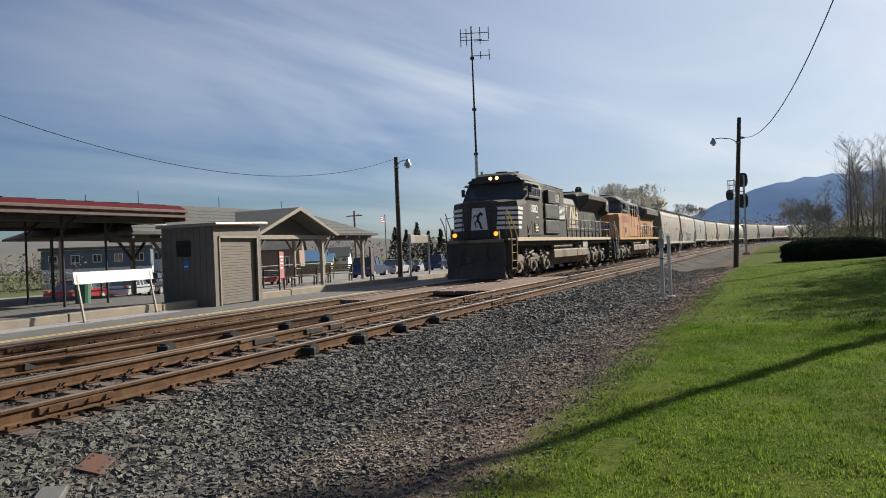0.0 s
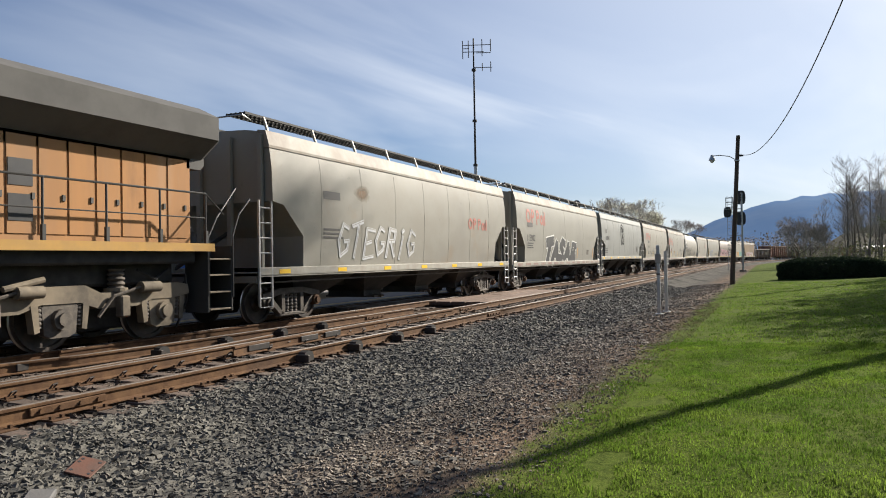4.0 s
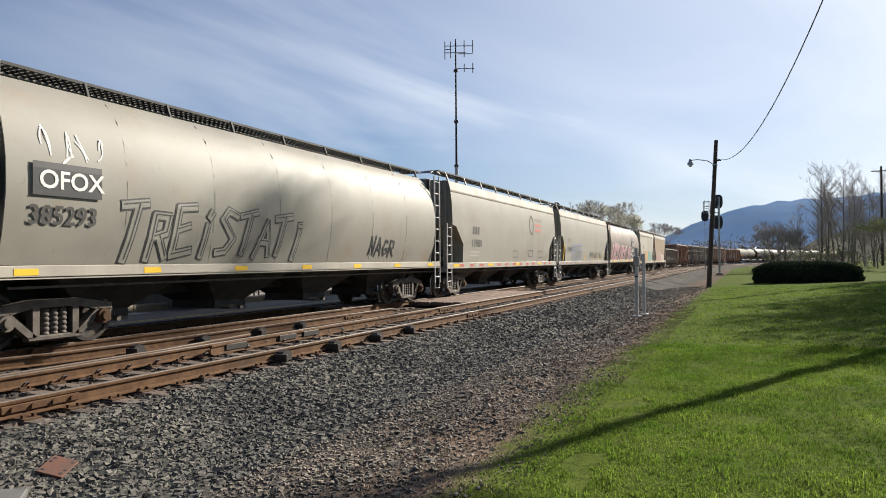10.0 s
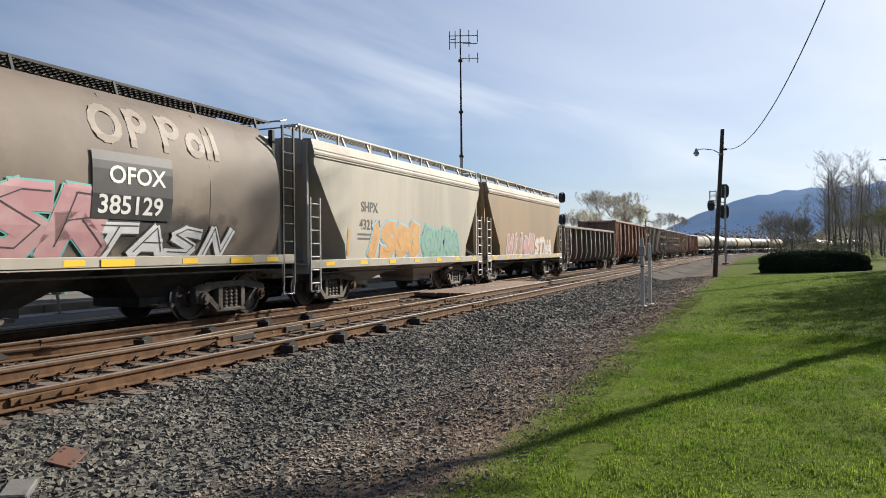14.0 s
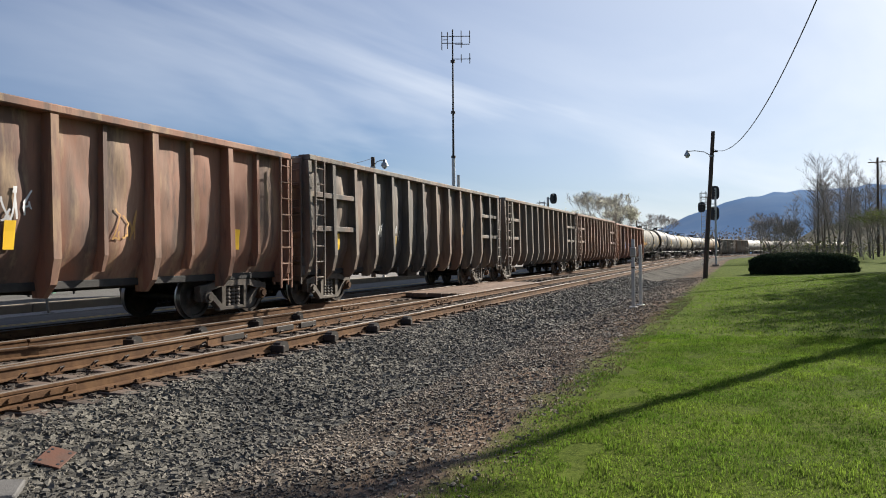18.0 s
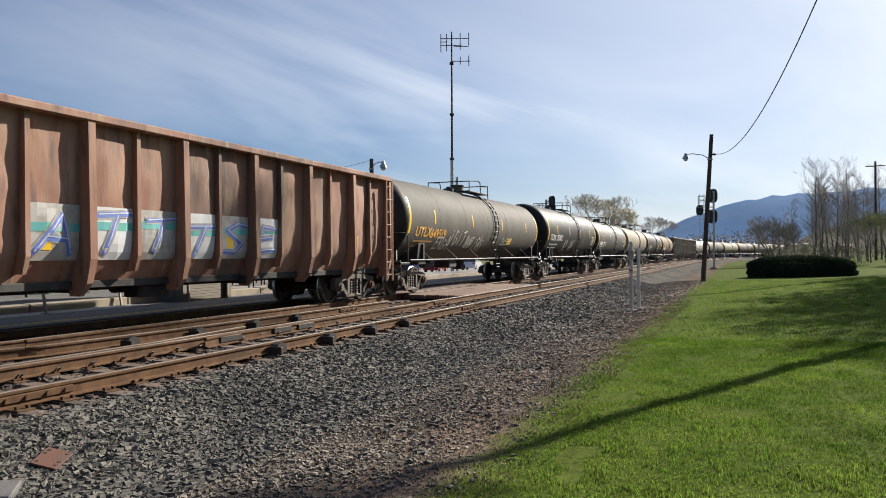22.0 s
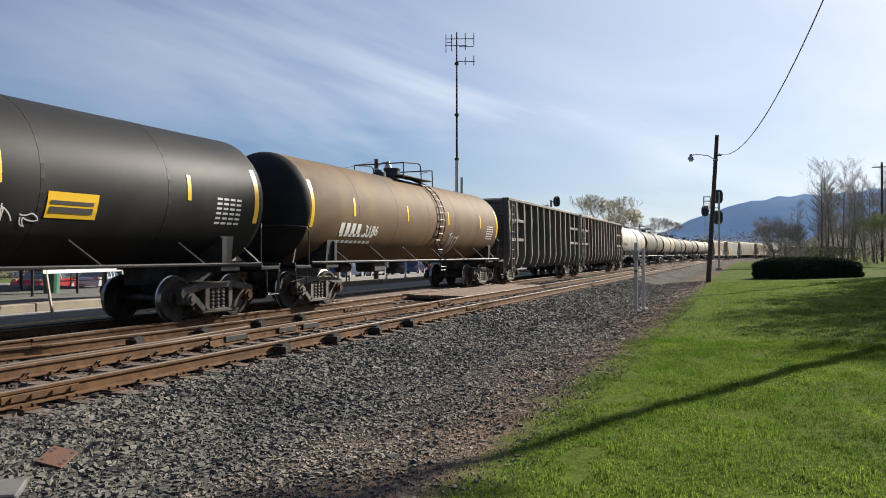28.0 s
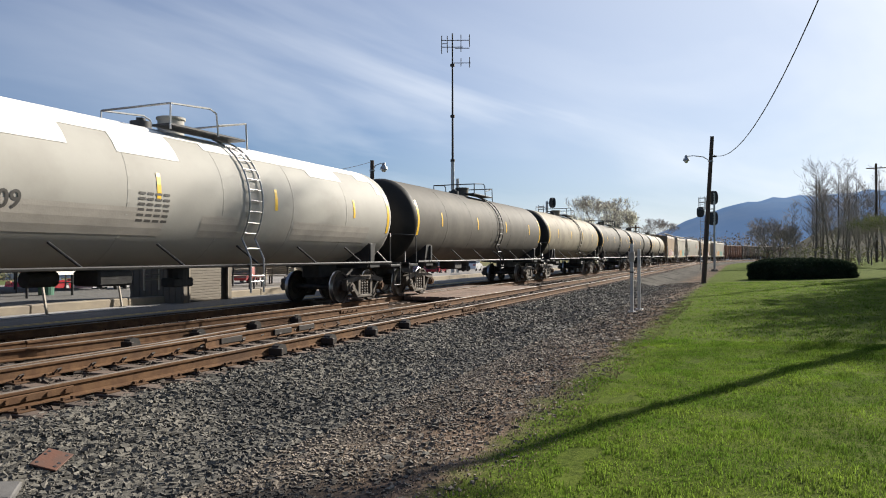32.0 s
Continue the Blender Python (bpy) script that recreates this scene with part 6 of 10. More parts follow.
            part("flag_stripe", s, FLAG1, ob, "faded red flag stripe")
        part("flag_canton", Shape().add([(-.6, sg * 1.0235, 2.0), (.7, sg * 1.0235, 2.6), (.95, sg * 1.0235, 3.5), (.05, sg * 1.0235, 3.5)], [(0, 1, 2, 3)]), FLAG2, ob, "faded grey-blue flag field")
    part("radiator_wing", loft_x([(3.6, [(1.0, 3.3), (1.02, 3.5), (1.4, 3.86), (1.4, 4.25), (1.0, 4.48)]), (3.8, [(1.0, 3.3), (1.0, 3.5), (1.5, 3.86), (1.5, 4.32), (1.0, 4.56)]), (10.5, [(1.0, 3.3), (1.0, 3.5), (1.5, 3.86), (1.5, 4.32), (1.0, 4.56)]), (10.6, [(1.0, 3.4), (1.0, 3.55), (1.4, 3.86), (1.4, 4.25), (1.0, 4.48)])]), UPGREY, ob, "flared grey radiator housing")
    part("hood_roof", loft_x([(-.5, [(.82, 3.86), (.8, 3.92), (.6, 3.97), (.4, 3.99)]), (3.7, [(.82, 3.86), (.8, 3.92), (.6, 3.97), (.4, 3.99)])]), UPGREY, ob)
    part("horn", Shape().disc((.45, -.5, 4.12), "x", .08, .34, 10, .12).disc((.45, -.25, 4.16), "x", .07, .4, 10, .11).disc((.85, -.4, 4.12), "x", .1, .3, 10, .06), BLACK, ob, smooth=True)
    part("exhaust_stack", Shape().box(2.3, 3.1, -.45, .45, 3.95, 4.28, .05), UPGREY, ob)
    handrail(ob, -1.3, 10.1, sill, HRAIL, 11)
    return ob


# ---- the consist: where each car's couplings lie on the far track at the start ----
CARS = []


def couple(ob, a, b):
    CARS.append((ob, (a + b) / 2, b - a))
    return ob


def make_train():
    couple(black_locomotive(), 26.6, 49.2)
    couple(yellow_locomotive(), 49.2, 71.8)

    def plain_marks(ob, W, x, z, mat, s=1.0, off=.008):
        bars([(0, .34 * s, .75 * s, .2 * s)], x, z, mat, ob, W, "reporting_mark", off)
        for k, l in enumerate((.9, .8, .9)):
            bars([(0, .12 - .1 * k, l, .05)], x, z - .55, mat, ob, W, "stencil_line", off)

    def name_shapes(ob, W, x, z, s, mat, label):
        """An owner's name as rings and bars of its size and colour."""
        def ring(cx, rx, rz, c=.5):
            return [(cx + rx * math.cos(t), c * s + rz * math.sin(t)) for t in np.linspace(0, 6.3, 15)]
        w = .10 * s
        for nm, pts in (("ring", ring(.22 * s, .2 * s, .21 * s, .25)), ("bar", [(.62 * s, .02), (.62 * s, .48 * s)]), ("ring", ring(.74 * s, .12 * s, .12 * s, .36)), ("bar", [(1.18 * s, .02), (1.18 * s, .48 * s)]), ("ring", ring(1.32 * s, .13 * s, .12 * s, .36)),
                        ("ring", ring(1.76 * s, .13 * s, .14 * s, .17)), ("bar", [(2.02 * s, .02), (2.02 * s, .32 * s)]), ("bar", [(2.18 * s, .02), (2.18 * s, .48 * s)])):
            sh = Shape()
            stroke(sh, pts, w)
            part("name_" + nm, wrap(sh.mesh("name_" + nm), W, .007, x, z), mat, ob, label)

    def stain(ob, W, x, z, w, h, seed, mat, label, name="rust_stain"):
        pts = blob(w / 2, h / 2, w / 2, h / 2, random.Random(seed))
        part(name, wrap(Shape().add([(a, b, 0) for a, b in pts], [tuple(range(len(pts)))]).mesh(name), W, .004, x, z), mat, ob, label)

    def strips(ob, W, xs, z, h=.55, mat=REFLECT):
        """Leaning yellow reflector strips."""
        for x in xs:
            sh = Shape().add([(0, 0, 0), (.12, 0, 0), (.2, h, 0), (.08, h, 0)], [(0, 1, 2, 3)])
            part("reflector_strip", wrap(sh.mesh("reflector_strip"), W, .008, x, z), mat, ob, "yellow reflector strip")

    RED = "faded red owner's name shapes"
    h1, W = hopper("covered_hopper", "warm grey covered hopper car with faint spray lettering", 16.6, HOPPER2, TRAP)
    piece(-5.0, 1.45, 4.4, .95, SILVER, HOPPER, PATCH, h1, W, 11, 7, .10, "pale faded spray lettering", .02)
    stain(h1, W, -4.2, 3.0, .9, .4, 5, RUSTWASH, "rust stain")
    name_shapes(h1, W, 3.6, 2.5, .8, REDPAINT, RED)
    plain_marks(h1, W, -5.6, 2.6, DARKPAINT)
    couple(h1, 71.8, 88.4)
    h2, W = hopper("covered_hopper", "warm grey covered hopper car with red owner's name and black-and-white graffiti", 17.4, HOPPER, TRAP, sill=1.2, cut=(2.75, 1.2), seams=3, tape="faded")
    name_shapes(h2, W, -6.6, 3.0, 1.3, REDPAINT, RED)
    piece(-3.6, 1.24, 5.9, 1.0, DARKSPRAY, WHITE, DARKSPRAY, h2, W, 22, 5, .42, "black block graffiti with a white outline", .055)
    for x, z in ((-.4, 1.55), (1.5, 1.8)):
        for pts in ([(0, 0), (.18, .18)], [(0, .18), (.18, 0)]):
            sh = Shape()
            stroke(sh, pts, .03)
            part("spray_cross", wrap(sh.mesh("spray_cross"), W, .03, x, z), WHITE, h2, "white spray cross")
    bars([(0, 0, .52, .28)], 4.9, 1.58, TRUCKSTEEL, h2, W, "data_panel")
    lettering("115902", .42, -6.6, 2.2, DARKPAINT, h2, W, "car_number")
    plain_marks(h2, W, -6.5, 2.5, DARKPAINT)
    strips(h2, W, (2.6, 6.4), 1.38, .6, OCHRE)
    couple(h2, 88.4, 105.8)
    h3, W = hopper("covered_hopper", "cool grey covered hopper car with a round black crest", 16.6, HOPPERGREY, TRAP, sill=1.42, cut=(2.55, 1.2), endwall=.4, seams=7)
    lettering("650585", .40, -6.7, 2.56, DARKPAINT, h3, W, "car_number")
    bars([(0, 0, .16, .26), (.24, 0, .16, .26)], -6.7, 3.02, DARKPAINT, h3, W, "reporting_mark")
    for k in range(3):
        bars([(0, 0, .9, .05)], -6.8, 1.95 - k * .12, DARKPAINT, h3, W, "stencil_line")
    ring = Shape()
    arc = [2 * math.pi * k / 64 for k in range(65)]
    ring.add([(q * cx_ * math.cos(t), q * cz_ * math.sin(t), 0) for q, cx_, cz_ in ((1, .70, .74), (.84, .70, .74)) for t in arc], [(k, k + 1, k + 66, k + 65) for k in range(64)])
    part("crest", wrap(ring.mesh("crest"), W, .007, -.8, 3.10), CRESTBLACK, h3, "round black crest emblem")
    for k in range(16):
        t = math.radians(198 - 216 * k / 15)
        if k == 8:
            continue
        mk = Shape()
        stroke(mk, [(.62 * math.cos(t), .655 * math.sin(t)), (.668 * math.cos(t), .705 * math.sin(t))], .035)
        part("crest_mark", wrap(mk.mesh("crest_mark"), W, .010, -.8, 3.10), HOPPERGREY, h3, "pale bar on the crest ring")
    beast = Shape()
    beast.add([(-.33, .44, 0), (-.28, .51, 0), (-.12, .52, 0), (.05, .53, 0), (.22, .50, 0), (.34, .38, 0), (.36, .22, 0), (.34, .10, 0), (.16, .12, 0), (.0, .15, 0), (-.18, .13, 0), (-.24, .16, 0), (-.20, .28, 0), (-.28, .36, 0)], [tuple(range(14))])
    part("crest_device", wrap(beast.mesh("crest_device"), W, .009, -.8, 3.10), CRESTBLACK, h3, "dark device inside the crest")
    rim = [(-.34, .13), (-.34, -.22), (-.30, -.40), (-.22, -.56), (.22, -.56), (.30, -.42), (.36, -.24), (.36, .09), (-.34, .13)]
    shield = Shape()
    stroke(shield, rim, .024)
    for k in range(11):
        z_ = .06 - k * .055
        stroke(shield, [(-.33 + max(0, k - 7) * .03, z_), (.34 - max(0, k - 7) * .03, z_ - .01)], .009)
    part("crest_shield", wrap(shield.mesh("crest_shield"), W, .009, -.8, 3.10), CRESTBLACK, h3, "hatched shield inside the crest")
    leaf = Shape()
    half = [(0, .02), (.045, -.06), (.09, -.04), (.085, -.13), (.18, -.12), (.16, -.19), (.20, -.22), (.10, -.32), (.11, -.36), (.015, -.345)]
    pts = half + [(-a, b) for a, b in reversed(half[1:])]
    leaf.add([(a, b, 0) for a, b in pts], [tuple(range(len(pts)))])
    part("crest_leaf", wrap(leaf.mesh("crest_leaf"), W, .013, -.8, 3.10), CRESTBLACK, h3, "dark leaf on the shield")
    rib = Shape()
    for e in (-1, 1):
        rib.add([(e * .26, -.66, 0), (e * .50, -.66, 0), (e * .43, -.74, 0), (e * .50, -.82, 0), (e * .26, -.80, 0)], [(0, 1, 2, 3, 4)])
    rib.add([(-.31, -.56, .003), (.31, -.56, .003), (.31, -.76, .003), (-.31, -.76, .003)], [(0, 1, 2, 3)])
    part("crest_ribbon", wrap(rib.mesh("crest_ribbon"), W, .011, -.8, 3.10), CRESTBLACK, h3, "dark ribbon under the crest")
    lettering("1881", .16, -.99, 2.38, HOPPERGREY, h3, W, "crest_year", .019)
    piece(5.2, 1.75, .9, .5, HOPPERGREY, DARKPAINT, DARKPAINT, h3, W, 61, 3, .05, "small thin spray tag", .012)
    couple(h3, 105.8, 122.4)
    h4, W = hopper("covered_hopper", "warm grey covered hopper car with faded red owner's name", 16.8, HOPPER2, TRAP, seams=3, tape="faded", cut=(2.6, 1.2))
    name_shapes(h4, W, -6.4, 2.95, 1.1, REDPAINT, RED)
    for x, z, w, h, sd in ((-3.6, 1.5, 1.0, .42, 21), (-2.55, 1.62, .9, .55, 22), (-1.35, 1.85, 1.3, .42, 23), (-1.75, 1.45, .7, .42, 24)):
        piece(x, z, w, h, DARKSPRAY, DARKSPRAY, DARKSPRAY, h4, W, sd, 4, .028, "thin black spray tag", .004)
    plain_marks(h4, W, -5.4, 2.3, DARKPAINT)
    lettering("119678", .30, -5.4, 2.2, DARKPAINT, h4, W, "car_number")
    strips(h4, W, (-5.9, -2.3, .35, 3.0, 5.9), 1.36)
    stain(h4, W, -.1, 1.3, 3.0, .75, 71, RUSTWASH, "orange rust stain")
    bars([(0, 0, .36, .26)], 5.2, 1.55, TRUCKSTEEL, h4, W, "data_panel")
    couple(h4, 122.4, 139.3)
    h5, W = hopper("covered_hopper", "warm grey covered hopper car with red name, primer patches and scrawl", 16.8, HOPPER, TRAP, sill=1.2, cut=(2.75, 1.2), seams=3, tape="faded")
    name_shapes(h5, W, -7.7, 2.66, 1.45, REDPAINT, RED)
    piece(2.3, 2.0, 1.9, .32, DARKSPRAY, DARKSPRAY, DARKSPRAY, h5, W, 31, 6, .045, "black spray tag", .004)
    piece(4.3, 1.9, 1.1, .26, DARKSPRAY, DARKSPRAY, DARKSPRAY, h5, W, 33, 5, .025, "thin black spray tag", .003)
    scrawl(-3.0, 1.42, 5.8, .22, DARKSPRAY, h5, W, 35, 5, .014, "thin black spray line")
    for px, pz, w, h in ((-5.9, 1.6, .95, .85), (-3.1, 1.7, .8, .4)):
        stain(h5, W, px, pz, w, h, 4, PATCHRED, "red oxide primer patch", "primer_patch")
    strips(h5, W, (-5.4, -2.9, .2, 2.0, 6.0), 1.36, .6)
    bars([(0, 0, .46, .26)], 4.45, 1.58, TRUCKSTEEL, h5, W, "data_panel")
    couple(h5, 139.3, 156.1)
    h6, W = hopper("cylindrical_hopper", "rust-stained pale cylindrical hopper car with outlined graffiti", 17.2, HOPPER2, ROUND, sill=1.3, top=4.28, roundbody=True, seams=6, endwall=.85)
    piece(-5.7, 1.42, 5.6, 1.0, HOPPER, DARKSPRAY, DARKSPRAY, h6, W, 15, 9, .13, "black outlined graffiti", .03)
    bars([(0, 0, 1.25, .52)], -7.35, 2.42, BLACK, h6, W, "number_panel", .03)
    lettering("OFOX", .40, -7.25, 2.54, WHITE, h6, W, "reporting_mark", .036, "", 1.05)
    lettering("385293", .42, -7.4, 1.98, DARKPAINT, h6, W, "car_number", .02)
    scrawl(-7.2, 2.95, 1.2, .6, WHITE, h6, W, 18, 4, .02, "thin white scrawl")
    piece(3.2, 1.5, 1.6, .6, DARKSPRAY, HOPPERGREY, DARKSPRAY, h6, W, 17, 4, .06, "dark spray tag", .01)
    couple(h6, 156.1, 173.3)
    h7, W = hopper("covered_hopper", "rust-streaked warm grey covered hopper car", 16.7, HOPPER2, TRAP, cut=(2.7, 1.2), seams=0, tape="mixed")
    bars([(0, 0, .2, .3), (.28, 0, .2, .3), (.56, 0, .2, .3)], -5.5, 2.42, DARKPAINT, h7, W, "reporting_mark")
    lettering("119081", .42, -5.6, 1.92, DARKPAINT, h7, W, "car_number")
    for k, l in enumerate((1.1, 1.0)):
        bars([(0, 0, l, .06)], -5.7, 1.68 - .14 * k, PATCH, h7, W, "stencil_line")
    em = Shape()
    stroke(em, [(.33 * math.cos(t), .44 * math.sin(t)) for t in np.linspace(0, 6.3, 25)], .13)
    part("faded_emblem", wrap(em.mesh("faded_emblem"), W, .006, 2.86, 3.12), TRUCKSTEEL, h7, "faded round emblem")
    for k, l in enumerate((1.3, 1.1, 1.1)):
        bars([(0, 0, l, .15)], 3.5, 3.34 - .26 * k, REDPAINT if k else GHOST, h7, W, "owner_name_bar")
    for x, z in ((-.1, 1.5), (2.4, 1.55), (4.2, 1.5)):
        bars([(0, 0, .75, .025), (0, .3, .75, .025), (0, 0, .03, .3), (.73, 0, .03, .3)], x, z, DARKPAINT, h7, W, "data_box")
    couple(h7, 173.3, 190)
    h8, W = hopper("covered_hopper", "plain warm grey covered hopper car with small blue scrawl", 16.6, HOPPER, TRAP, cut=(2.8, 1.2), seams=0, tape="faded")
    bars([(0, 0, .2, .28), (.28, 0, .2, .28), (.56, 0, .2, .28)], -5.9, 2.44, GHOST, h8, W, "reporting_mark")
    lettering("112810", .40, -6.0, 1.90, DARKPAINT, h8, W, "car_number")
    piece(-4.7, 1.35, 2.8, .95, HOPPERGREY, BLUEPAINT, DARKSPRAY, h8, W, 47, 4, .26, "grey graffiti with a blue edge", .035)
    for k in range(3):
        piece(.6 + k * 1.6, 1.5, 1.2, .4, DARKSPRAY, GHOST, DARKSPRAY, h8, W, 43 + k, 4, .02, "thin spray tag", .003)
    strips(h8, W, (-6.9,), 1.36, 1.0)
    strips(h8, W, (-.9, 2.2, 4.0, 5.6), 1.36)
    couple(h8, 190, 206.6)
    h9, W = hopper("cylindrical_hopper", "dusty brown cylindrical hopper car with pink graffiti", 17.7, BROWN, ROUND, sill=1.3, top=4.28, roundbody=True, seams=6, endwall=.95)
    stain(h9, W, -7.8, 1.4, 8.2, 1.25, 91, SOOTSPRAY, "black sprayed ground behind the graffiti", "spray_ground")
    stain(h9, W, .7, 1.4, 6.2, .85, 93, SOOTSPRAY, "black sprayed ground behind the graffiti", "spray_ground")
    piece(-7.7, 1.30, 6.2, 1.22, PINK, TEAL, DARKSPRAY, h9, W, 24, 5, .48, "pink block graffiti with a thin teal edge", .035, .018)
    piece(-1.35, 1.30, 1.5, 1.0, PINK, WHITE, DARKSPRAY, h9, W, 27, 2, .34, "pink graffiti", .03, .018)
    piece(1.0, 1.30, 2.2, 1.1, PINK, TEAL, DARKSPRAY, h9, W, 29, 2, .40, "pink graffiti with a teal edge", .03, .018)
    piece(2.9, 1.30, 3.4, .6, SILVER, DARKSPRAY, DARKSPRAY, h9, W, 30, 4, .20, "silver graffiti", .03, .018)
    name_shapes(h9, W, 2.95, 3.28, 1.35, GHOST, "ghost of the owner's old name")
    bars([(0, 0, 1.75, 1.15)], 2.85, 1.98, BLACK, h9, W, "number_panel", .03)
    lettering("OFOX", .42, 3.17, 2.60, WHITE, h9, W, "reporting_mark", .036, "", 1.05)
    lettering("385129", .44, 2.95, 2.08, WHITE, h9, W, "car_number", .036, "", 1.08)
    for x in (-6.2, -2.9, .4, 3.4, 6.6):
        part("reflector", Shape().box(x - .35, x + .35, -1.575, -1.567, 1.17, 1.30), REFLECT, h9, "yellow reflector tape")
    couple(h9, 206.6, 224.3)
    h10, W = hopper("small_covered_hopper", "clean pale grey short hopper car with ochre and green graffiti", 12.7, PALEGREY, FLAT, sill=1.15, top=4.2, cut=(3.6, 1.5), endwall=.55, rail=True, ribs=True, seams=0, chutes=2, under=PATCH)
    piece(-3.2, 1.22, 3.4, .95, OCHRE, SKYPAINT, OCHRE, h10, W, 51, 4, .36, "ochre graffiti with a blue edge", .05)
    piece(.4, 1.22, 3.3, .9, GREENPAINT, TEAL, BLUEPAINT, h10, W, 53, 4, .34, "green and blue graffiti", .05)
    lettering("SHPX", .40, -3.5, 2.52, DARKPAINT, h10, W, "reporting_mark")
    lettering("432144", .40, -3.6, 2.02, DARKPAINT, h10, W, "car_number")
    for k, l in enumerate((.9, .7)):
        bars([(0, 0, l, .05)], -3.7, 1.85 - .12 * k, DARKPAINT, h10, W, "stencil_line")
    strips(h10, W, (-4.3,), 1.3, .7, OCHRE)
    couple(h10, 224.3, 237)
    h11, W = hopper("small_covered_hopper", "tan short hopper car with mixed graffiti along its base", 13.0, TAN, FLAT, sill=1.15, top=4.2, cut=(3.6, 1.5), endwall=.55, rail=True, ribs=True, seams=0, chutes=2)
    piece(-3.6, 1.2, 4.2, .9, PINK, SILVER, OCHRE, h11, W, 61, 5, .26, "pale mixed-colour graffiti", .05)
    piece(.8, 1.2, 3.2, .8, SILVER, OCHRE, REDPAINT, h11, W, 63, 4, .24, "pale mixed-colour graffiti", .05)
    couple(h11, 237, 250)
    # gondolas
    g, W = gondola("low_gondola", "low rusty gondola car with weathered graffiti panels", 16.9, BROWNCAR, 2.82, 11, .9, 1, braces=False)
    for i, (m, e) in enumerate(((SILVER, BLUEPAINT), (SILVER, DARKSPRAY), (FLAG2, YELLOWSPRAY), (FLAG2, YELLOWSPRAY), (TRUCKSTEEL, YELLOWSPRAY))):
        for k, (dz, rr_) in enumerate(((1.25, .40), (1.85, .34))):
            bl = blob(0, 0, rr_, rr_ * .95, random.Random(70 + i + k), wob=.05)
            sh = Shape().add([(a, b, 0) for a, b in bl], [tuple(range(len(bl)))])
            part("spray_bubble", wrap(sh.mesh("spray_bubble"), W, .014, -.12 + i * 1.4545, dz), m, g, "grey spray bubble")
            sh = Shape()
            stroke(sh, bl + bl[:1], .07)
            part("spray_rim", wrap(sh.mesh("spray_rim"), W, .020, -.12 + i * 1.4545, dz), e, g, "yellow-green spray rim")
    bars([(0, 0, 1.0, .34)], 5.28, 1.02, RUSTPATCH, g, W, "rust_band", .016)
    bars([(0, 0, .9, 1.2)], 6.75, 1.2, RUSTPATCH, g, W, "rust_panel", .014)
    scrawl(6.85, 1.4, .6, .7, WHITE, g, W, 79, 3, .03, "white spray scrawl")
    couple(g, 250, 267.0)
    gonds = [("rust-red high-sided gondola car with dented panels", 17.6, RUSTCAR, 3.75, 16, 267.0, 284.6), ("black high-sided gondola car with worn paint", 15.8, DARKCAR, 3.85, 13, 284.6, 300.4), ("dark high-sided gondola car with silver block graffiti", 15.5, BROWNCAR, 3.85, 13, 300.5, 316.0),
             ("rust-brown high-sided gondola car with small pale scrawls", 15.6, BROWNRUST, 3.85, 13, 316.0, 331.6), ("rust-red high-sided gondola car with pale scrawls", 18.4, RUSTCAR, 3.75, 16, 331.6, 350.0),
             ("black high-sided gondola car in worn paint", 15.6, GREENCAR, 3.98, 12, 450.6, 466.2), ("brown-black high-sided gondola car with rusty end", 17.1, BROWNCAR, 3.98, 14, 466.2, 483.3)]
    for i, (lab, l, m, top, n, a, b) in enumerate(gonds):
        g, W = gondola("gondola", lab, l, m, top, n, .95, 10 + i, slim=i in (0, 4), braces=i not in (0, 4))
        r = random.Random(90 + i)
        for k in range(3):
            scrawl(-l / 2 + .45 + (l - .9) / n * (r.randint(2, n - 3) + .2), r.uniform(1.4, 2.1), .55, .55, (WHITE, SILVER, OCHRE)[k % 3], g, W, 95 + i * 7 + k, 3, .03, "white spray scrawl")
        if i == 2:
            for k, ch in enumerate("SLAY"):
                x = -.46 + k * 1.123
                lettering(ch, 1.46, x - .05, 1.24, TEAL, g, W, "spray_letter_shadow", .010, "blue-green shadow of a spray letter", .98)
                lettering(ch, 1.38, x, 1.28, WHITEWASH, g, W, "spray_letter", .022, "weathered silver spray letter", .95)
            piece(4.05, 1.75, .6, .5, WHITE, DARKSPRAY, WHITE, g, W, 121, 3, .03, "white spray tag", .004, .016)
            piece(5.15, 1.9, .8, .35, WHITE, DARKSPRAY, WHITE, g, W, 122, 4, .03, "white spray tag", .004, .016)
        if i == 3:
            lettering("AMGX", .28, -4.95, 2.42, WHITE, g, W, "reporting_mark", .016)
            lettering("4001", .28, -4.92, 2.10, WHITE, g, W, "car_number", .016)
        if i == 4:
            for k in range(6):
                x = -3.22 + k * 1.094
                bars([(0, 0, .98, .92)], x, 1.28, (WHITEWASH, SILVER)[k % 2], g, W, "white_band", .012)
                bars([(0, 0, .98, .14)], x, 1.75 + .05 * (k % 3), TEAL, g, W, "blue_band", .018)
                piece(x + .1, 1.34, .8, .75, BLUEPAINT, WHITEWASH, SILVER, g, W, 210 + k, 1, .09, "worn blue letter on a white ground", .03, .02)
            lettering("99723", .26, -6.42, 2.1, WHITE, g, W, "car_number", .016)
        couple(g, a, b)
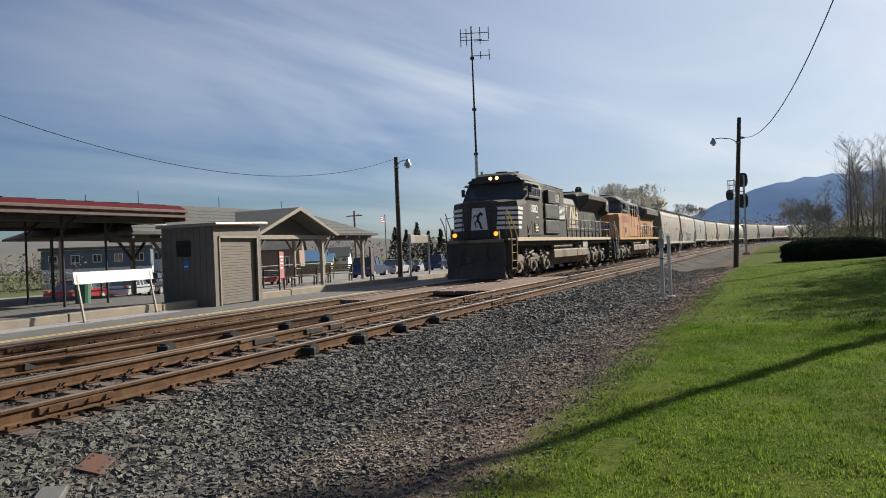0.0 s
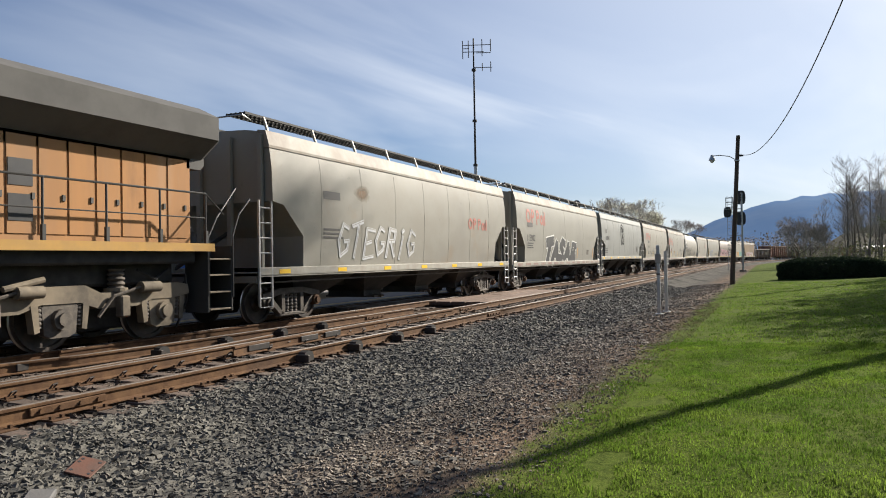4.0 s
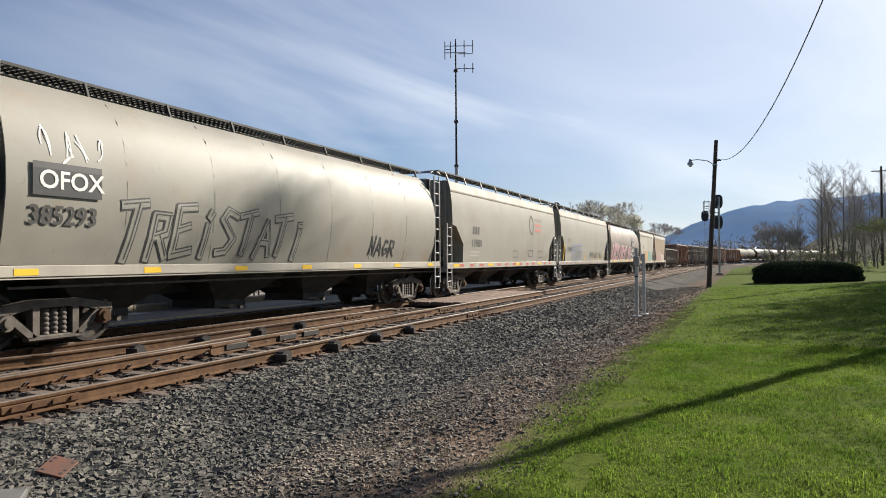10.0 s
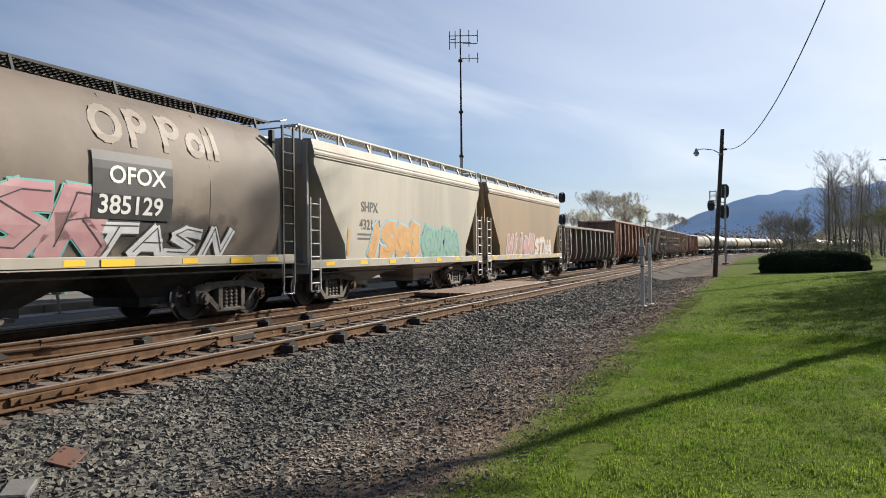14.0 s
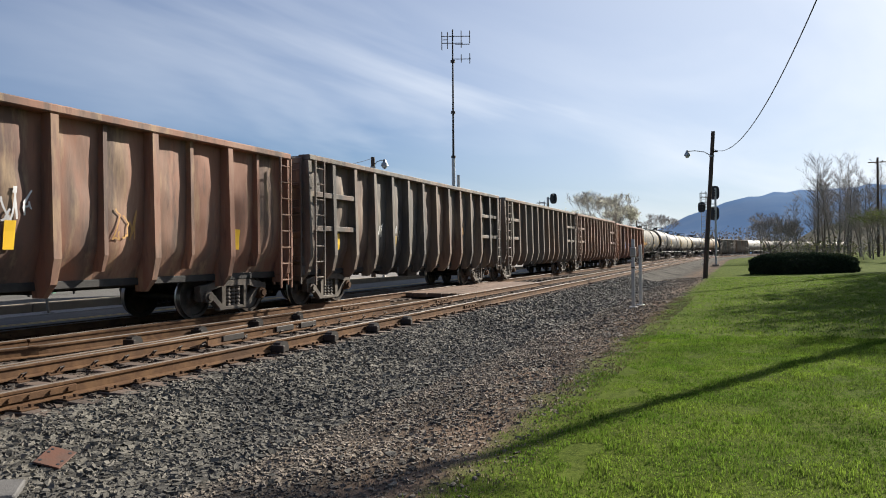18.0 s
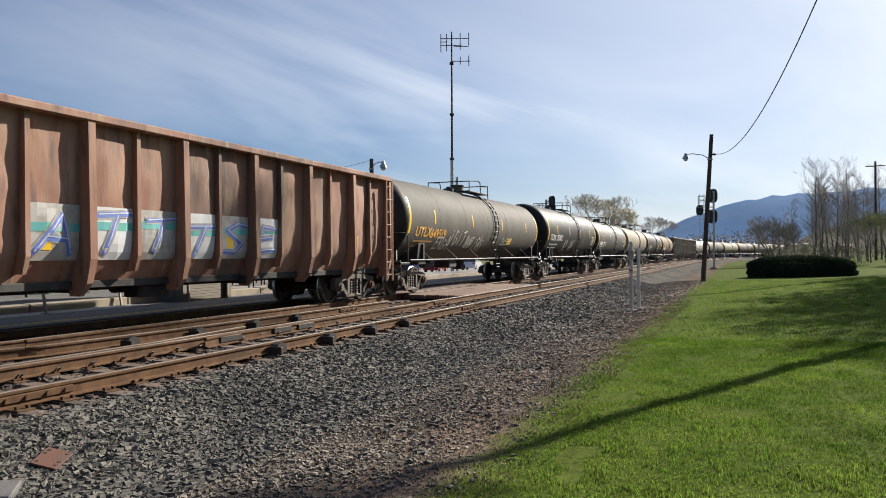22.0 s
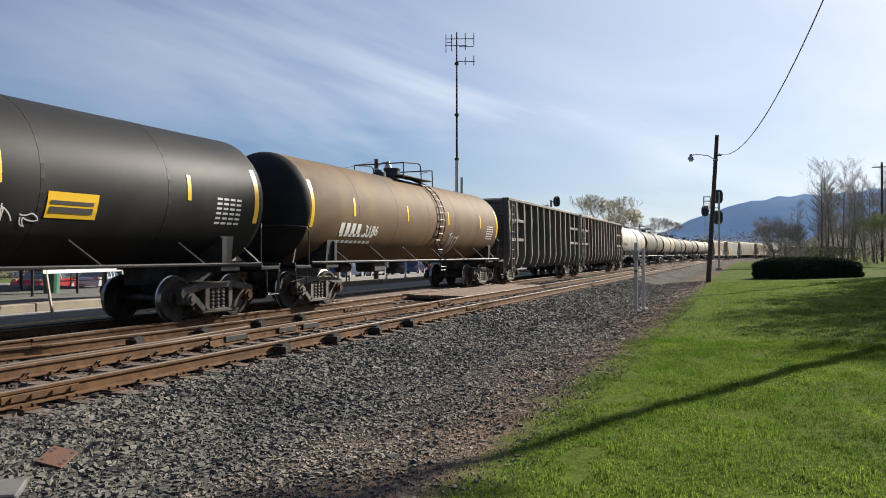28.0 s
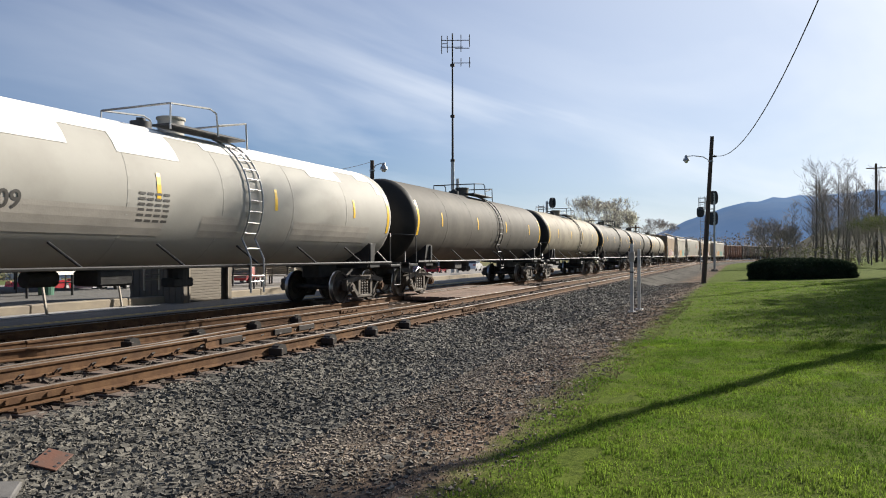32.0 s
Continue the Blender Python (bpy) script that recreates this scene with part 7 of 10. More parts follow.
    # tank cars
    tanks = [("dull grey tank car with yellow lettering and white scrawls", 18.0, GREYTANK, BLACKTANK, 350.0, 368.0), ("glossy black tank car with white number", 16.0, GLOSSTANK, BLACKTANK, 368.0, 384.0), ("dusty dark grey tank car with white number", 16.0, DARKGREYTANK, BLACKTANK, 384.0, 400.0),
             ("dirty cream tank car", 16.0, CREAMTANK, CREAMTANK, 400.0, 416.0), ("satin black tank car with white lettering", 18.0, BLACKTANK, BLACKTANK, 416.0, 434.0), ("dusty orange-brown tank car with black ends", 16.6, RUSTTANK, BLACKTANK, 434.0, 450.6),
             ("chalky white tank car with peeling grey patches", 17.3, WHITETANK, WHITETANK, 483.3, 500.6), ("dull grey tank car in the long train", 17.9, GREYTANK, BLACKTANK, 500.6, 518.5), ("dirty cream tank car in the long train", 17.0, CREAMTANK, BLACKTANK, 518.5, 535.5),
             ("grey tank car in the long train", 17.0, GREYTANK, BLACKTANK, 535.5, 552.5)]
    protos = {}
    for i, (lab, l, m, hm, a, b) in enumerate(tanks):
        t, W = tank_car("tank_car", lab, l, m, headmat=hm, r=1.58 if i == 1 else 1.47, zc=2.64 if i == 1 else 2.56)
        x0 = -l / 2 + 1.9
        if i == 0:
            lettering("UTLX", .46, -7.35, 1.98, ORANGE, t, W, "reporting_mark", .008, "", 1.15)
            lettering("649519", .46, -6.05, 1.94, ORANGE, t, W, "car_number", .008)
            for k in range(3):
                bars([(0, 0, 1.6 - .2 * k, .06)], -7.3, 1.78 - .17 * k, OCHRE, t, W, "stencil_line")
            for x, z, w, h, n, sd in ((-5.4, 1.5, 1.4, .5, 4, 131), (-4.2, 1.65, 1.7, .65, 4, 132), (-2.4, 1.6, .9, .5, 4, 133), (-1.4, 1.45, 1.1, .6, 4, 134)):
                piece(x, z, w, h, WHITE, SILVER, WHITE, t, W, sd, n, .035, "white spray tag", .003)
            piece(2.1, 1.75, 1.5, .32, WHITE, SILVER, WHITE, t, W, 135, 5, .03, "white spray tag", .003)
            bars([(0, 0, .6, .3)], 3.0, 1.78, REFLECT, t, W, "yellow_notice", .016)
        elif i == 1:
            lettering("TCBX", .47, -6.35, 2.14, WHITE, t, W, "reporting_mark", .008)
            lettering("253002", .47, -4.85, 2.14, WHITE, t, W, "car_number", .008)
            for x, sd in ((-2.7, 136), (-1.0, 137)):
                piece(x, 1.5, 1.0, .75, WHITE, SILVER, WHITE, t, W, sd, 3, .022, "thin white spray tag", .003)
        elif i == 2:
            lettering("70310", .46, -4.75, 1.98, WHITE, t, W, "car_number", .008)
        elif i == 4:
            lettering("23338", .46, -5.0, 2.0, WHITE, t, W, "car_number", .008)
            bars([(0, 0, .95, .42)], 2.75, 1.95, REFLECT, t, W, "yellow_notice")
            bars([(.06, .22, .8, .06), (.06, .08, .8, .1)], 2.75, 1.95, DARKPAINT, t, W, "notice_print", .012)
            scrawl(1.6, 1.7, 1.1, .5, WHITE, t, W, 141, 3, .02)
        elif i == 5:
            lettering("3186", .40, -4.4, 1.92, WHITE, t, W, "car_number", .008)
            piece(1.9, 1.35, .95, .75, WHITE, SILVER, WHITE, t, W, 143, 4, .03, "thin white spray tag", .003)
        elif i == 6:
            lettering("208109", .40, -5.75, 2.1, DARKPAINT, t, W, "car_number", .008)
            pr = random.Random(9)
            x = -7.2
            while x < 7.2:
                l = min(pr.uniform(.7, 1.6), 7.3 - x)
                if not (.55 < x + l / 2 < 1.5):
                    k0 = pr.choice((3, 4, 4, 5, 6))
                    sh = Shape()
                    angs = np.arange(k0, 21 - k0) * math.pi / 20
                    sh.rings([[(xx, 1.47 * q * math.cos(a), 2.56 + 1.47 * q * math.sin(a)) for q, aa in ((1.006, angs), (.999, angs[::-1])) for a in aa] for xx in (x, x + l)])
                    part("white_patch", sh, WHITETOP, t, "flaking white top coat", True)
                x += l
            for x, w, h in ((-6.2, 4.6, .5), (-.6, 1.2, .45), (2.6, 3.8, .45)):
                bars([(0, 0, w, h)], x, 1.75, PATCH, t, W, "pale_band", .004)
        if i in (1, 2, 4, 5, 6):
            mk = DARKPAINT if i == 6 else WHITE
            xa = {1: -6.3, 2: -6.15, 4: -6.4, 5: -5.75, 6: -7.1}[i]
            if i != 1:
                for k in range(4):
                    bars([(0, 0, .2, .29)], xa + k * .30, {2: 2.0, 4: 2.0, 5: 1.94, 6: 2.12}[i], mk, t, W, "reporting_mark_bar")
            for k in range(2):
                bars([(d * .24, 0, .17, .075) for d in range(8)], xa + .05, 1.86 - .18 * k, mk, t, W, "stencil_line")
            for k in range(6):
                bars([(d * .2, 0, .15, .045) for d in range(4)], l / 2 - 2.4, 2.0 + k * .10, mk, t, W, "stencil_row")
            r, zc = (1.58, 2.64) if i == 1 else (1.47, 2.56)
            for k, words in enumerate(({1: "253002", 2: "70310", 4: "23338", 5: "3186", 6: "208109"}[i], "", "", "")):
                if words:
                    me = text_shape(words, .27)
                else:
                    sh = Shape()
                    for d in range(4 - k % 2):
                        sh.add([(d * .2, 0, 0), (d * .2 + .15, 0, 0), (d * .2 + .15, .06, 0), (d * .2, .06, 0)], [(0, 1, 2, 3)])
                    me = sh.mesh("head_stencil")
                for v in me.vertices:
                    y, z = .75 - v.co.x, zc + .62 - .19 * k + v.co.y
                    q = math.hypot(y, z - zc) / r
                    v.co = Vector((-(l / 2 - 1.0 + smooth_table(q, [(0, .555), (.2, .55), (.45, .52), (.68, .45), (.85, .34), (.95, .2), (1, 0)])) - .012, y, z))
                part("head_number" if words else "head_stencil", me, mk if i == 6 else SILVER, t)
        protos[m.name] = t
        couple(t, a, b)
    # the rest of the train, far off, in copies
    def again(src, a, b, label):
        c = copy_thing(src, pose(0, 0, 0))
        for o in c.children_recursive:
            if o.name.startswith("wheelset"):
                WHEELS.append((o, o.location.x, o.location.z))
        c["label"] = label
        couple(c, a, b)

    for i, src in enumerate((protos["dull_grey_tank_paint"], protos["dirty_cream_tank"])):
        again(src, 552.5 + 17 * i, 569.5 + 17 * i, "grey tank car far back in the train")
    for i, src in enumerate((h11, h10, h7, h11, h10)):
        again(src, 587.0 + 16.5 * i, 603.5 + 16.5 * i, "pale hopper car far back in the train")
    bys = {o.get("label"): o for o, _, _ in CARS}
    rustg = bys["rust-red high-sided gondola car with dented panels"]
    blackg = bys["black high-sided gondola car with worn paint"]
    for i, src in enumerate((rustg, blackg, blackg, rustg)):
        again(src, 670.0 + 17.5 * i, 687.5 + 17.5 * i, "dark gondola car far back in the train")


make_train()


# ---- turnout rails, guard rails, braces, crossing boards ----
PLANK = material("rust_stained_crossing_timber", (0.12, 0.075, 0.052), 0.85, 0, (0.20, 0.125, 0.085), 5, 0.6, 0.3, 40, per_object=0.2)


def loose_rail(parent, pts, label, head=True):
    """A rail through plan points (x, y)."""
    rings, top = [], []
    for i, (x, y) in enumerate(pts):
        a, b = pts[max(i - 1, 0)], pts[min(i + 1, len(pts) - 1)]
        d = Vector((b[0] - a[0], b[1] - a[1], 0)).normalized()
        n = Vector((-d.y, d.x, 0))
        rings.append([tuple(Vector((x, y, p[1])) + n * p[0]) for p in RAIL_PROFILE])
        top.append([tuple(Vector((x, y, z)) + n * u) for u, z in ((-.030, -.004), (.030, -.004), (.0335, -.006), (.026, .002), (-.026, .002), (-.0335, -.006))])
    ob = part("rail", Shape().rings(rings), RUST, parent, label)
    if head:
        part("rail_head", Shape().rings(top), RAILTOP, ob, "worn running surface")
    return ob


def make_turnout():
    t = tagged(new("turnout"), "rusty turnout rails, guard rails and braces", "railway turnout", kind="structure")
    a, b = NEAR - GAUGE / 2 - .034, NEAR + GAUGE / 2 + .034
    c = FAR - GAUGE / 2 - .034
    loose_rail(t, [(6.2, 10.12), (7.6, 9.80), (9.5, 9.66), (13, 9.56), (18.4, 9.50)], "rusty closure rail")
    loose_rail(t, [(-8, 10.10), (5.5, 10.05), (6.7, 10.02), (7.15, 9.94), (7.45, 9.80)], "guard rail with a flared end", False)
    loose_rail(t, [(9.2, b - .19), (9.6, b - .13), (10.2, b - .115), (17.5, b - .115), (18.2, b - .16)], "guard rail with a flared end", False)
    loose_rail(t, [(-9, b + .15), (4, b + .16), (8.6, b + .19), (11.0, b + .45)], "diverging rusty rail")
    loose_rail(t, [(7.9, c - .13), (18.0, c - .12)], "rusty guard rail", False)
    brace = Shape()
    brace.prism([(-.13, -.172), (.13, -.172), (.13, -.10), (.09, -.03), (0, -.005), (-.09, -.03), (-.13, -.10)], -.20, -.07, "y")
    brace.box(-.16, -.10, -.30, -.05, -.18, -.06, .01)
    bm = brace.mesh("rail_brace")
    for i, x in enumerate((9.21, 10.7, 12.25, 13.75)):
        part("rail_brace", bm, DARKSTEEL, t, "black rail brace" if i == 0 else "", at=pose(x, a, 0))
    for x in (8.96, 10.55, 12.25, 13.75):
        part("rail_brace", bm, DARKSTEEL, t, at=pose(x, 9.62, 0))
    for x in (5.3, 7.4):
        part("rail_brace", bm, DARKSTEEL, t, at=pose(x, c + GAUGE + .07, 0))
    clip = Shape().tube([(-.05, -.09, -.15), (-.03, -.13, -.10), (.03, -.13, -.09), (.05, -.08, -.12), (.03, -.06, -.15)], .011)
    cm = clip.mesh("rail_clip")
    for i in range(26):
        part("rail_clip", cm, DARKSTEEL, t, at=pose(3.9 + i * .53, b, 0))
        if i % 2 == 0:
            part("rail_clip", cm, DARKSTEEL, t, at=pose(9.0 + i * .53, b - .16, 0))
    joint = Shape().box(-.45, .45, -.045, -.012, -.13, -.05, .008)
    for k in (-.34, -.12, .12, .34):
        joint.disc((k, -.055, -.09), "y", .022, .03, 6)
    jm = joint.mesh("joint_bar")
    for x, y in ((5.15, a), (17.9, a), (8.4, c + GAUGE + .07), (16.2, 9.53), (19.5, b)):
        part("joint_bar", jm, RUST, t, at=pose(x, y, 0))
    heavy = Shape().box(-.28, .28, -.05, -.012, -.14, -.03, .01)
    hm = heavy.mesh("filler_block")
    for x, y in ((9.9, b - .115), (11.4, b - .115), (7.0, 10.0), (12.2, b - .115), (14.6, b - .06)):
        part("filler_block", hm, DARKSTEEL, t, at=pose(x, y, 0))
    cr = tagged(new("crossing"), "rust-stained timber crossing boards between the rails", "level crossing", kind="structure")
    for y0, y1, x0, x1, n in ((c + .12, c + GAUGE - .05, 18.3, 31.0, 5), (8.47, c - .10, 21.8, 31.0, 8)):
        w = (y1 - y0) / n
        for i in range(n):
            for xs, xe in ((x0, (x0 + x1) / 2 - .01), ((x0 + x1) / 2 + .01, x1)):
                e = xs + random.uniform(-.06, .06)
                part("board", Shape().box(e, xe, y0 + w * i + .006, y0 + w * (i + 1) - .006, -.16, -.022 + random.uniform(-.008, .006), .012), PLANK, cr)
    for x in np.arange(4.0, 19.0, .53):
        part("long_tie", Shape().box(x + .15, x + .37, 8.9, 10.3, -.36, -.195, .012), TIE, t)


make_turnout()


# ---- ballast stones, pebbles ----
def stones(name, count, area, size, mat, label, zfun, seed, flat=.75, keep=None):
    r = np.random.RandomState(seed)
    x = area[0] + (area[1] - area[0]) * r.rand(count) ** area[4]
    y = area[2] + (area[3] - area[2]) * r.rand(count)
    if keep is not None:
        ok = keep(x, y, r)
        x, y = x[ok], y[ok]
    n = len(x)
    z = np.array([zfun(a, b) for a, b in zip(x, y)])
    s = size[0] + (size[1] - size[0]) * r.rand(n) ** 2
    base = np.array([(i, j, k) for k in (-1, 1) for i, j in ((-1, -1), (1, -1), (1, 1), (-1, 1))], float) * .5
    v = np.repeat(base[None], n, 0) * (1 + .55 * (r.rand(n, 8, 3) - .5) * 2)
    v *= s[:, None, None] * np.stack([1 + .5 * r.rand(n), .75 + .4 * r.rand(n), flat * (.7 + .5 * r.rand(n))], 1)[:, None, :]
    a, t = r.rand(n) * 6.28, (r.rand(n) - .5) * 1.6
    ca, sa, ct, st = np.cos(a), np.sin(a), np.cos(t), np.sin(t)
    X, Y, Z = v[..., 0], v[..., 1], v[..., 2]
    Y, Z = Y * ct[:, None] - Z * st[:, None], Y * st[:, None] + Z * ct[:, None]
    X, Y = X * ca[:, None] - Y * sa[:, None], X * sa[:, None] + Y * ca[:, None]
    P = np.stack([X + x[:, None], Y + y[:, None], Z + (z + s * .18)[:, None]], -1).reshape(-1, 3)
    f = np.array([(4, 5, 6, 7), (0, 1, 5, 4), (1, 2, 6, 5), (2, 3, 7, 6), (3, 0, 4, 7)])
    F = (f[None] + (np.arange(n) * 8)[:, None, None]).reshape(-1, 4)
    me = np_mesh(name, P, F)
    me.materials.append(mat)
    return tagged(new(name, me), label, "ballast", kind="stuff")


def off_rails(x, y, r):
    ok = np.ones(len(x), bool)
    for c in (NEAR, FAR):
        for sg in (-1, 1):
            ok &= np.abs(y - (c + sg * (GAUGE / 2 + .034))) > .10
        k = ((x + 2.0) % .53)
        on = (np.abs(y - c) < 1.3) & ((k < .14) | (k > .39))
        ok &= ~(on & (r.rand(len(x)) < .85))
    ok &= ~((x > 18.2) & (x < 31) & (y > 8.4) & (y < 12.3))
    return ok


PEBBLE = material("dirt_pebble", (0.145, 0.120, 0.094), 0.9, 0, (0.25, 0.207, 0.160), 14, 0.5, 0.2, 60, per_island=0.5, third=(0.05, 0.043, 0.036), third_scale=0.5, third_amount=0.75)
STRAW = material("dead_grass_thatch", (0.32, 0.24, 0.155), 0.9, 0, (0.21, 0.152, 0.098), 9, 0.5, per_island=0.35)
stones("ballast_shoulder", 74000, (1.6, 17, 4.0, 6.42, 1.2), (.024, .054), STONE, "angular grey ballast stones on the track shoulder", ground_z, 1)
stones("ballast_shoulder_far", 21000, (16.5, 44, 4.0, 6.42, 1.2), (.040, .075), STONE, "angular grey ballast stones along the shoulder", ground_z, 2)
stones("ballast_bed", 24000, (2.5, 20, 6.3, 12.95, 1.0), (.035, .07), BEDSTONE, "rust-dusted ballast between the ties", lambda x, y: -.225, 3, keep=off_rails)
stones("ballast_bed_far", 7000, (20, 48, 6.3, 12.95, 1.2), (.05, .09), BEDSTONE, "rust-dusted ballast between the ties", lambda x, y: -.225, 4, keep=off_rails)
stones("pebbles", 40000, (1.5, 16, 1.7, 4.6, 1.1), (.010, .032), PEBBLE, "small brown pebbles and clods on the bare dirt", ground_z, 5, .6, keep=lambda x, y, r: r.rand(len(x)) < np.clip((y - 1.8) / 1.4, .12, 1))
stones("grit", 11000, (14, 48, 1.9, 4.6, 1.2), (.025, .055), PEBBLE, "dark grit and clods on the bare strip", ground_z, 7, .6, keep=lambda x, y, r: r.rand(len(x)) < np.clip((y - 2.0) / 1.4, .08, 1))
stones("loose_stones", 700, (1.5, 30, 2.3, 4.4, 1.0), (.026, .055), STONE, "scattered ballast stones on the dirt", ground_z, 6, .7)


# ---- grass ----
def blades(name, count, area, height, width, mat, label, seed, keep=None, power=1.0):
    r = np.random.RandomState(seed)
    x = area[0] + (area[1] - area[0]) * r.rand(count) ** power
    y = area[2] + (area[3] - area[2]) * r.rand(count)
    if keep is not None:
        ok = keep(x, y, r)
        x, y = x[ok], y[ok]
    n = len(x)
    z = np.array([ground_z(a, b) for a, b in zip(x, y)])
    clump = np.array([noise.noise((a * 2.3, b * 2.3, 3)) + .9 * noise.noise((a * 9, b * 9, 8)) for a, b in zip(x, y)])
    h = (height[0] + (height[1] - height[0]) * r.rand(n)) * (1 + 1.2 * np.clip(clump, -.45, .9))
    a = r.rand(n) * 6.28
    w = width * (.7 + .6 * r.rand(n))
    lean = h * (.15 + .55 * r.rand(n))
    la = r.rand(n) * 6.28
    dx, dy = np.cos(a) * w / 2, np.sin(a) * w / 2
    lx, ly = np.cos(la) * lean, np.sin(la) * lean
    P = np.stack([np.stack([x - dx, y - dy, z - .01], 1), np.stack([x + dx, y + dy, z - .01], 1), np.stack([x + lx * .35 + dx * .8, y + ly * .35 + dy * .8, z + h * .6], 1), np.stack([x + lx, y + ly, z + h], 1),
                  np.stack([x + lx * .35 - dx * .8, y + ly * .35 - dy * .8, z + h * .6], 1)], 1).reshape(-1, 3)
    b0 = np.arange(n) * 5
    F = np.concatenate([np.stack([b0, b0 + 1, b0 + 2], 1), np.stack([b0, b0 + 2, b0 + 4], 1), np.stack([b0 + 4, b0 + 2, b0 + 3], 1)])
    me = np_mesh(name, P, F)
    me.materials.append(mat)
    return tagged(new(name, me), label, "grass", kind="stuff")


def leafy(name, color, second, scale, trans=.45, island=.35, third=None):
    """Leaf material that lets some light through."""
    m = material(name, color, 0.9, 0, second, scale, 0.6, per_island=island, spec=.04, world=True, third=third, third_scale=.45, third_amount=.7)
    nt = m.node_tree
    bs, out = nt.nodes["Principled BSDF"], nt.nodes["Material Output"]
    tr, mx = nt.nodes.new("ShaderNodeBsdfTranslucent"), nt.nodes.new("ShaderNodeMixShader")
    mx.inputs[0].default_value = trans
    nt.links.new(bs.inputs["Base Color"].links[0].from_socket, tr.inputs[0])
    nt.links.new(bs.outputs[0], mx.inputs[1]), nt.links.new(tr.outputs[0], mx.inputs[2])
    nt.links.new(mx.outputs[0], out.inputs[0])
    return m


# third colour: darker patches stand for lawn between the sunlit spots
GRASS = leafy("spring_grass", (0.086, 0.152, 0.019), (0.172, 0.236, 0.036), 1.1, .5, .6, (0.05, 0.088, 0.014))


def grass_edge(x, y, r):
    e = np.array([2.05 + .2 * max(0, 1 - a / 8) + .45 * noise.noise((a * .7, 0, 7)) + .3 * noise.noise((a * 2.2, 0, 5)) for a in x])
    bare = np.array([noise.noise((a * .8, b * .8, 21)) + .5 * noise.noise((a * 2.5, b * 2.5, 2)) for a, b in zip(x, y)])
    return (y < e) & (r.rand(len(x)) < np.clip((e - y) / .9, .12, 1)) & ((y < e - 1.0) | (bare < .2)) 


blades("lawn", 270000, (2.4, 14, -5.2, 2.6), (.012, .028), .0075, GRASS, "bright spring lawn grass with uneven tufts", 11, grass_edge, 1.15)
blades("lawn_far", 80000, (13, 44, -10, 2.6), (.016, .034), .017, GRASS, "bright spring lawn grass with uneven tufts", 12, grass_edge, 1.3)
blades("dead_grass", 40000, (2.0, 26, 1.5, 3.9), (.008, .02), .012, STRAW, "dry thatch and dead stems on the bare strip", 13, lambda x, y, r: r.rand(len(x)) < np.clip(1.3 - (y - 1.6) / 1.6, 0.05, 1))
blades("weeds", 900, (2.2, 12, -4.5, 1.9), (.03, .06), .02, leafy("weed_leaf", (0.08, 0.13, 0.02), (0.11, 0.16, 0.03), 2.0), "broad-leaved weeds in the lawn", 14, lambda x, y, r: np.array([noise.noise((a * 1.7, b * 1.7, 33)) for a, b in zip(x, y)]) > .1)

plate = part("steel_plate", Shape().box(-.15, .15, -.11, .11, -.008, .008, .004), material("rusty_orange_plate", (0.11, 0.045, 0.027), 0.85, 0, (0.075, 0.047, 0.036), 5, 0.6, 0.1, 40), at=pose(4.22, 5.36, -.345, 16, -10, 24))
tagged(plate, "rusty tie plate lying on the ballast", "tie plate")
# flat black discs stand for the shade in the bolt holes
for k, (dx, dy) in enumerate(((-.10, -.075), (.10, -.075), (-.10, .075), (.10, .075), (-.04, -.08), (.045, .08))):
    part("bolt_hole", Shape().disc((dx, dy, .009), "z", .014, .003, 8), BLACK, plate)
tagged(part("concrete_block", Shape().box(-.16, .16, -.10, .10, 0, .12, .012), material("pale_concrete", (0.12, 0.115, 0.11), 0.85, 0, (0.08, 0.076, 0.072), 7, 0.5, 0.2, 50), at=pose(3.62, 5.14, -.50, 4, -6, 40)), "pale broken concrete block on the ballast", "concrete block")


# ---- platform ----
def make_platform():
    pl = tagged(new("platform"), "grey asphalt platform strip with worn yellow edge lines", "platform", kind="structure")
    part("paving", Shape().box(-60, 110, 13.06, 16.0, -.4, -.05), ASPHALT, pl)
    for y in (13.42, 13.62):
        part("edge_line", Shape().box(-60, 110, y, y + .07, -.05, -.046), YELLOW, pl, "worn yellow line")
    kerb = tagged(new("kerb"), "weathered beige concrete kerb behind the platform strip", "kerb", kind="structure")
    x = -30.0
    while x < 70:
        part("kerb_block", Shape().box(x + .01, x + 2.99, 16.0, 16.35, -.4, .17 + random.uniform(-.01, .01), .02), CONCRETE, kerb)
        x += 3.0
    part("upper_paving", Shape().box(-30, 21, 16.35, 30, -.4, .04), ASPHALT, kerb)
    tagged(part("gravel_strip", Shape().box(4.5, 15.0, 15.2, 15.98, -.06, -.035), material("grey_gravel_strip", (0.30, 0.29, 0.28), 0.9, 0, (0.18, 0.18, 0.18), 18, 0.7, 0.4, 70)), "strip of loose grey gravel by the kerb", "gravel", kind="structure")


make_platform()

# ---- utility shed and barrier board ----
SHEDPAINT = material("taupe_metal_siding", (0.155, 0.134, 0.106), 0.6, 0.1, (0.128, 0.110, 0.088), 3, 0.5, 0.05, 30)
SHEDTRIM = material("pale_taupe_trim", (0.25, 0.22, 0.175), 0.5, 0.1)


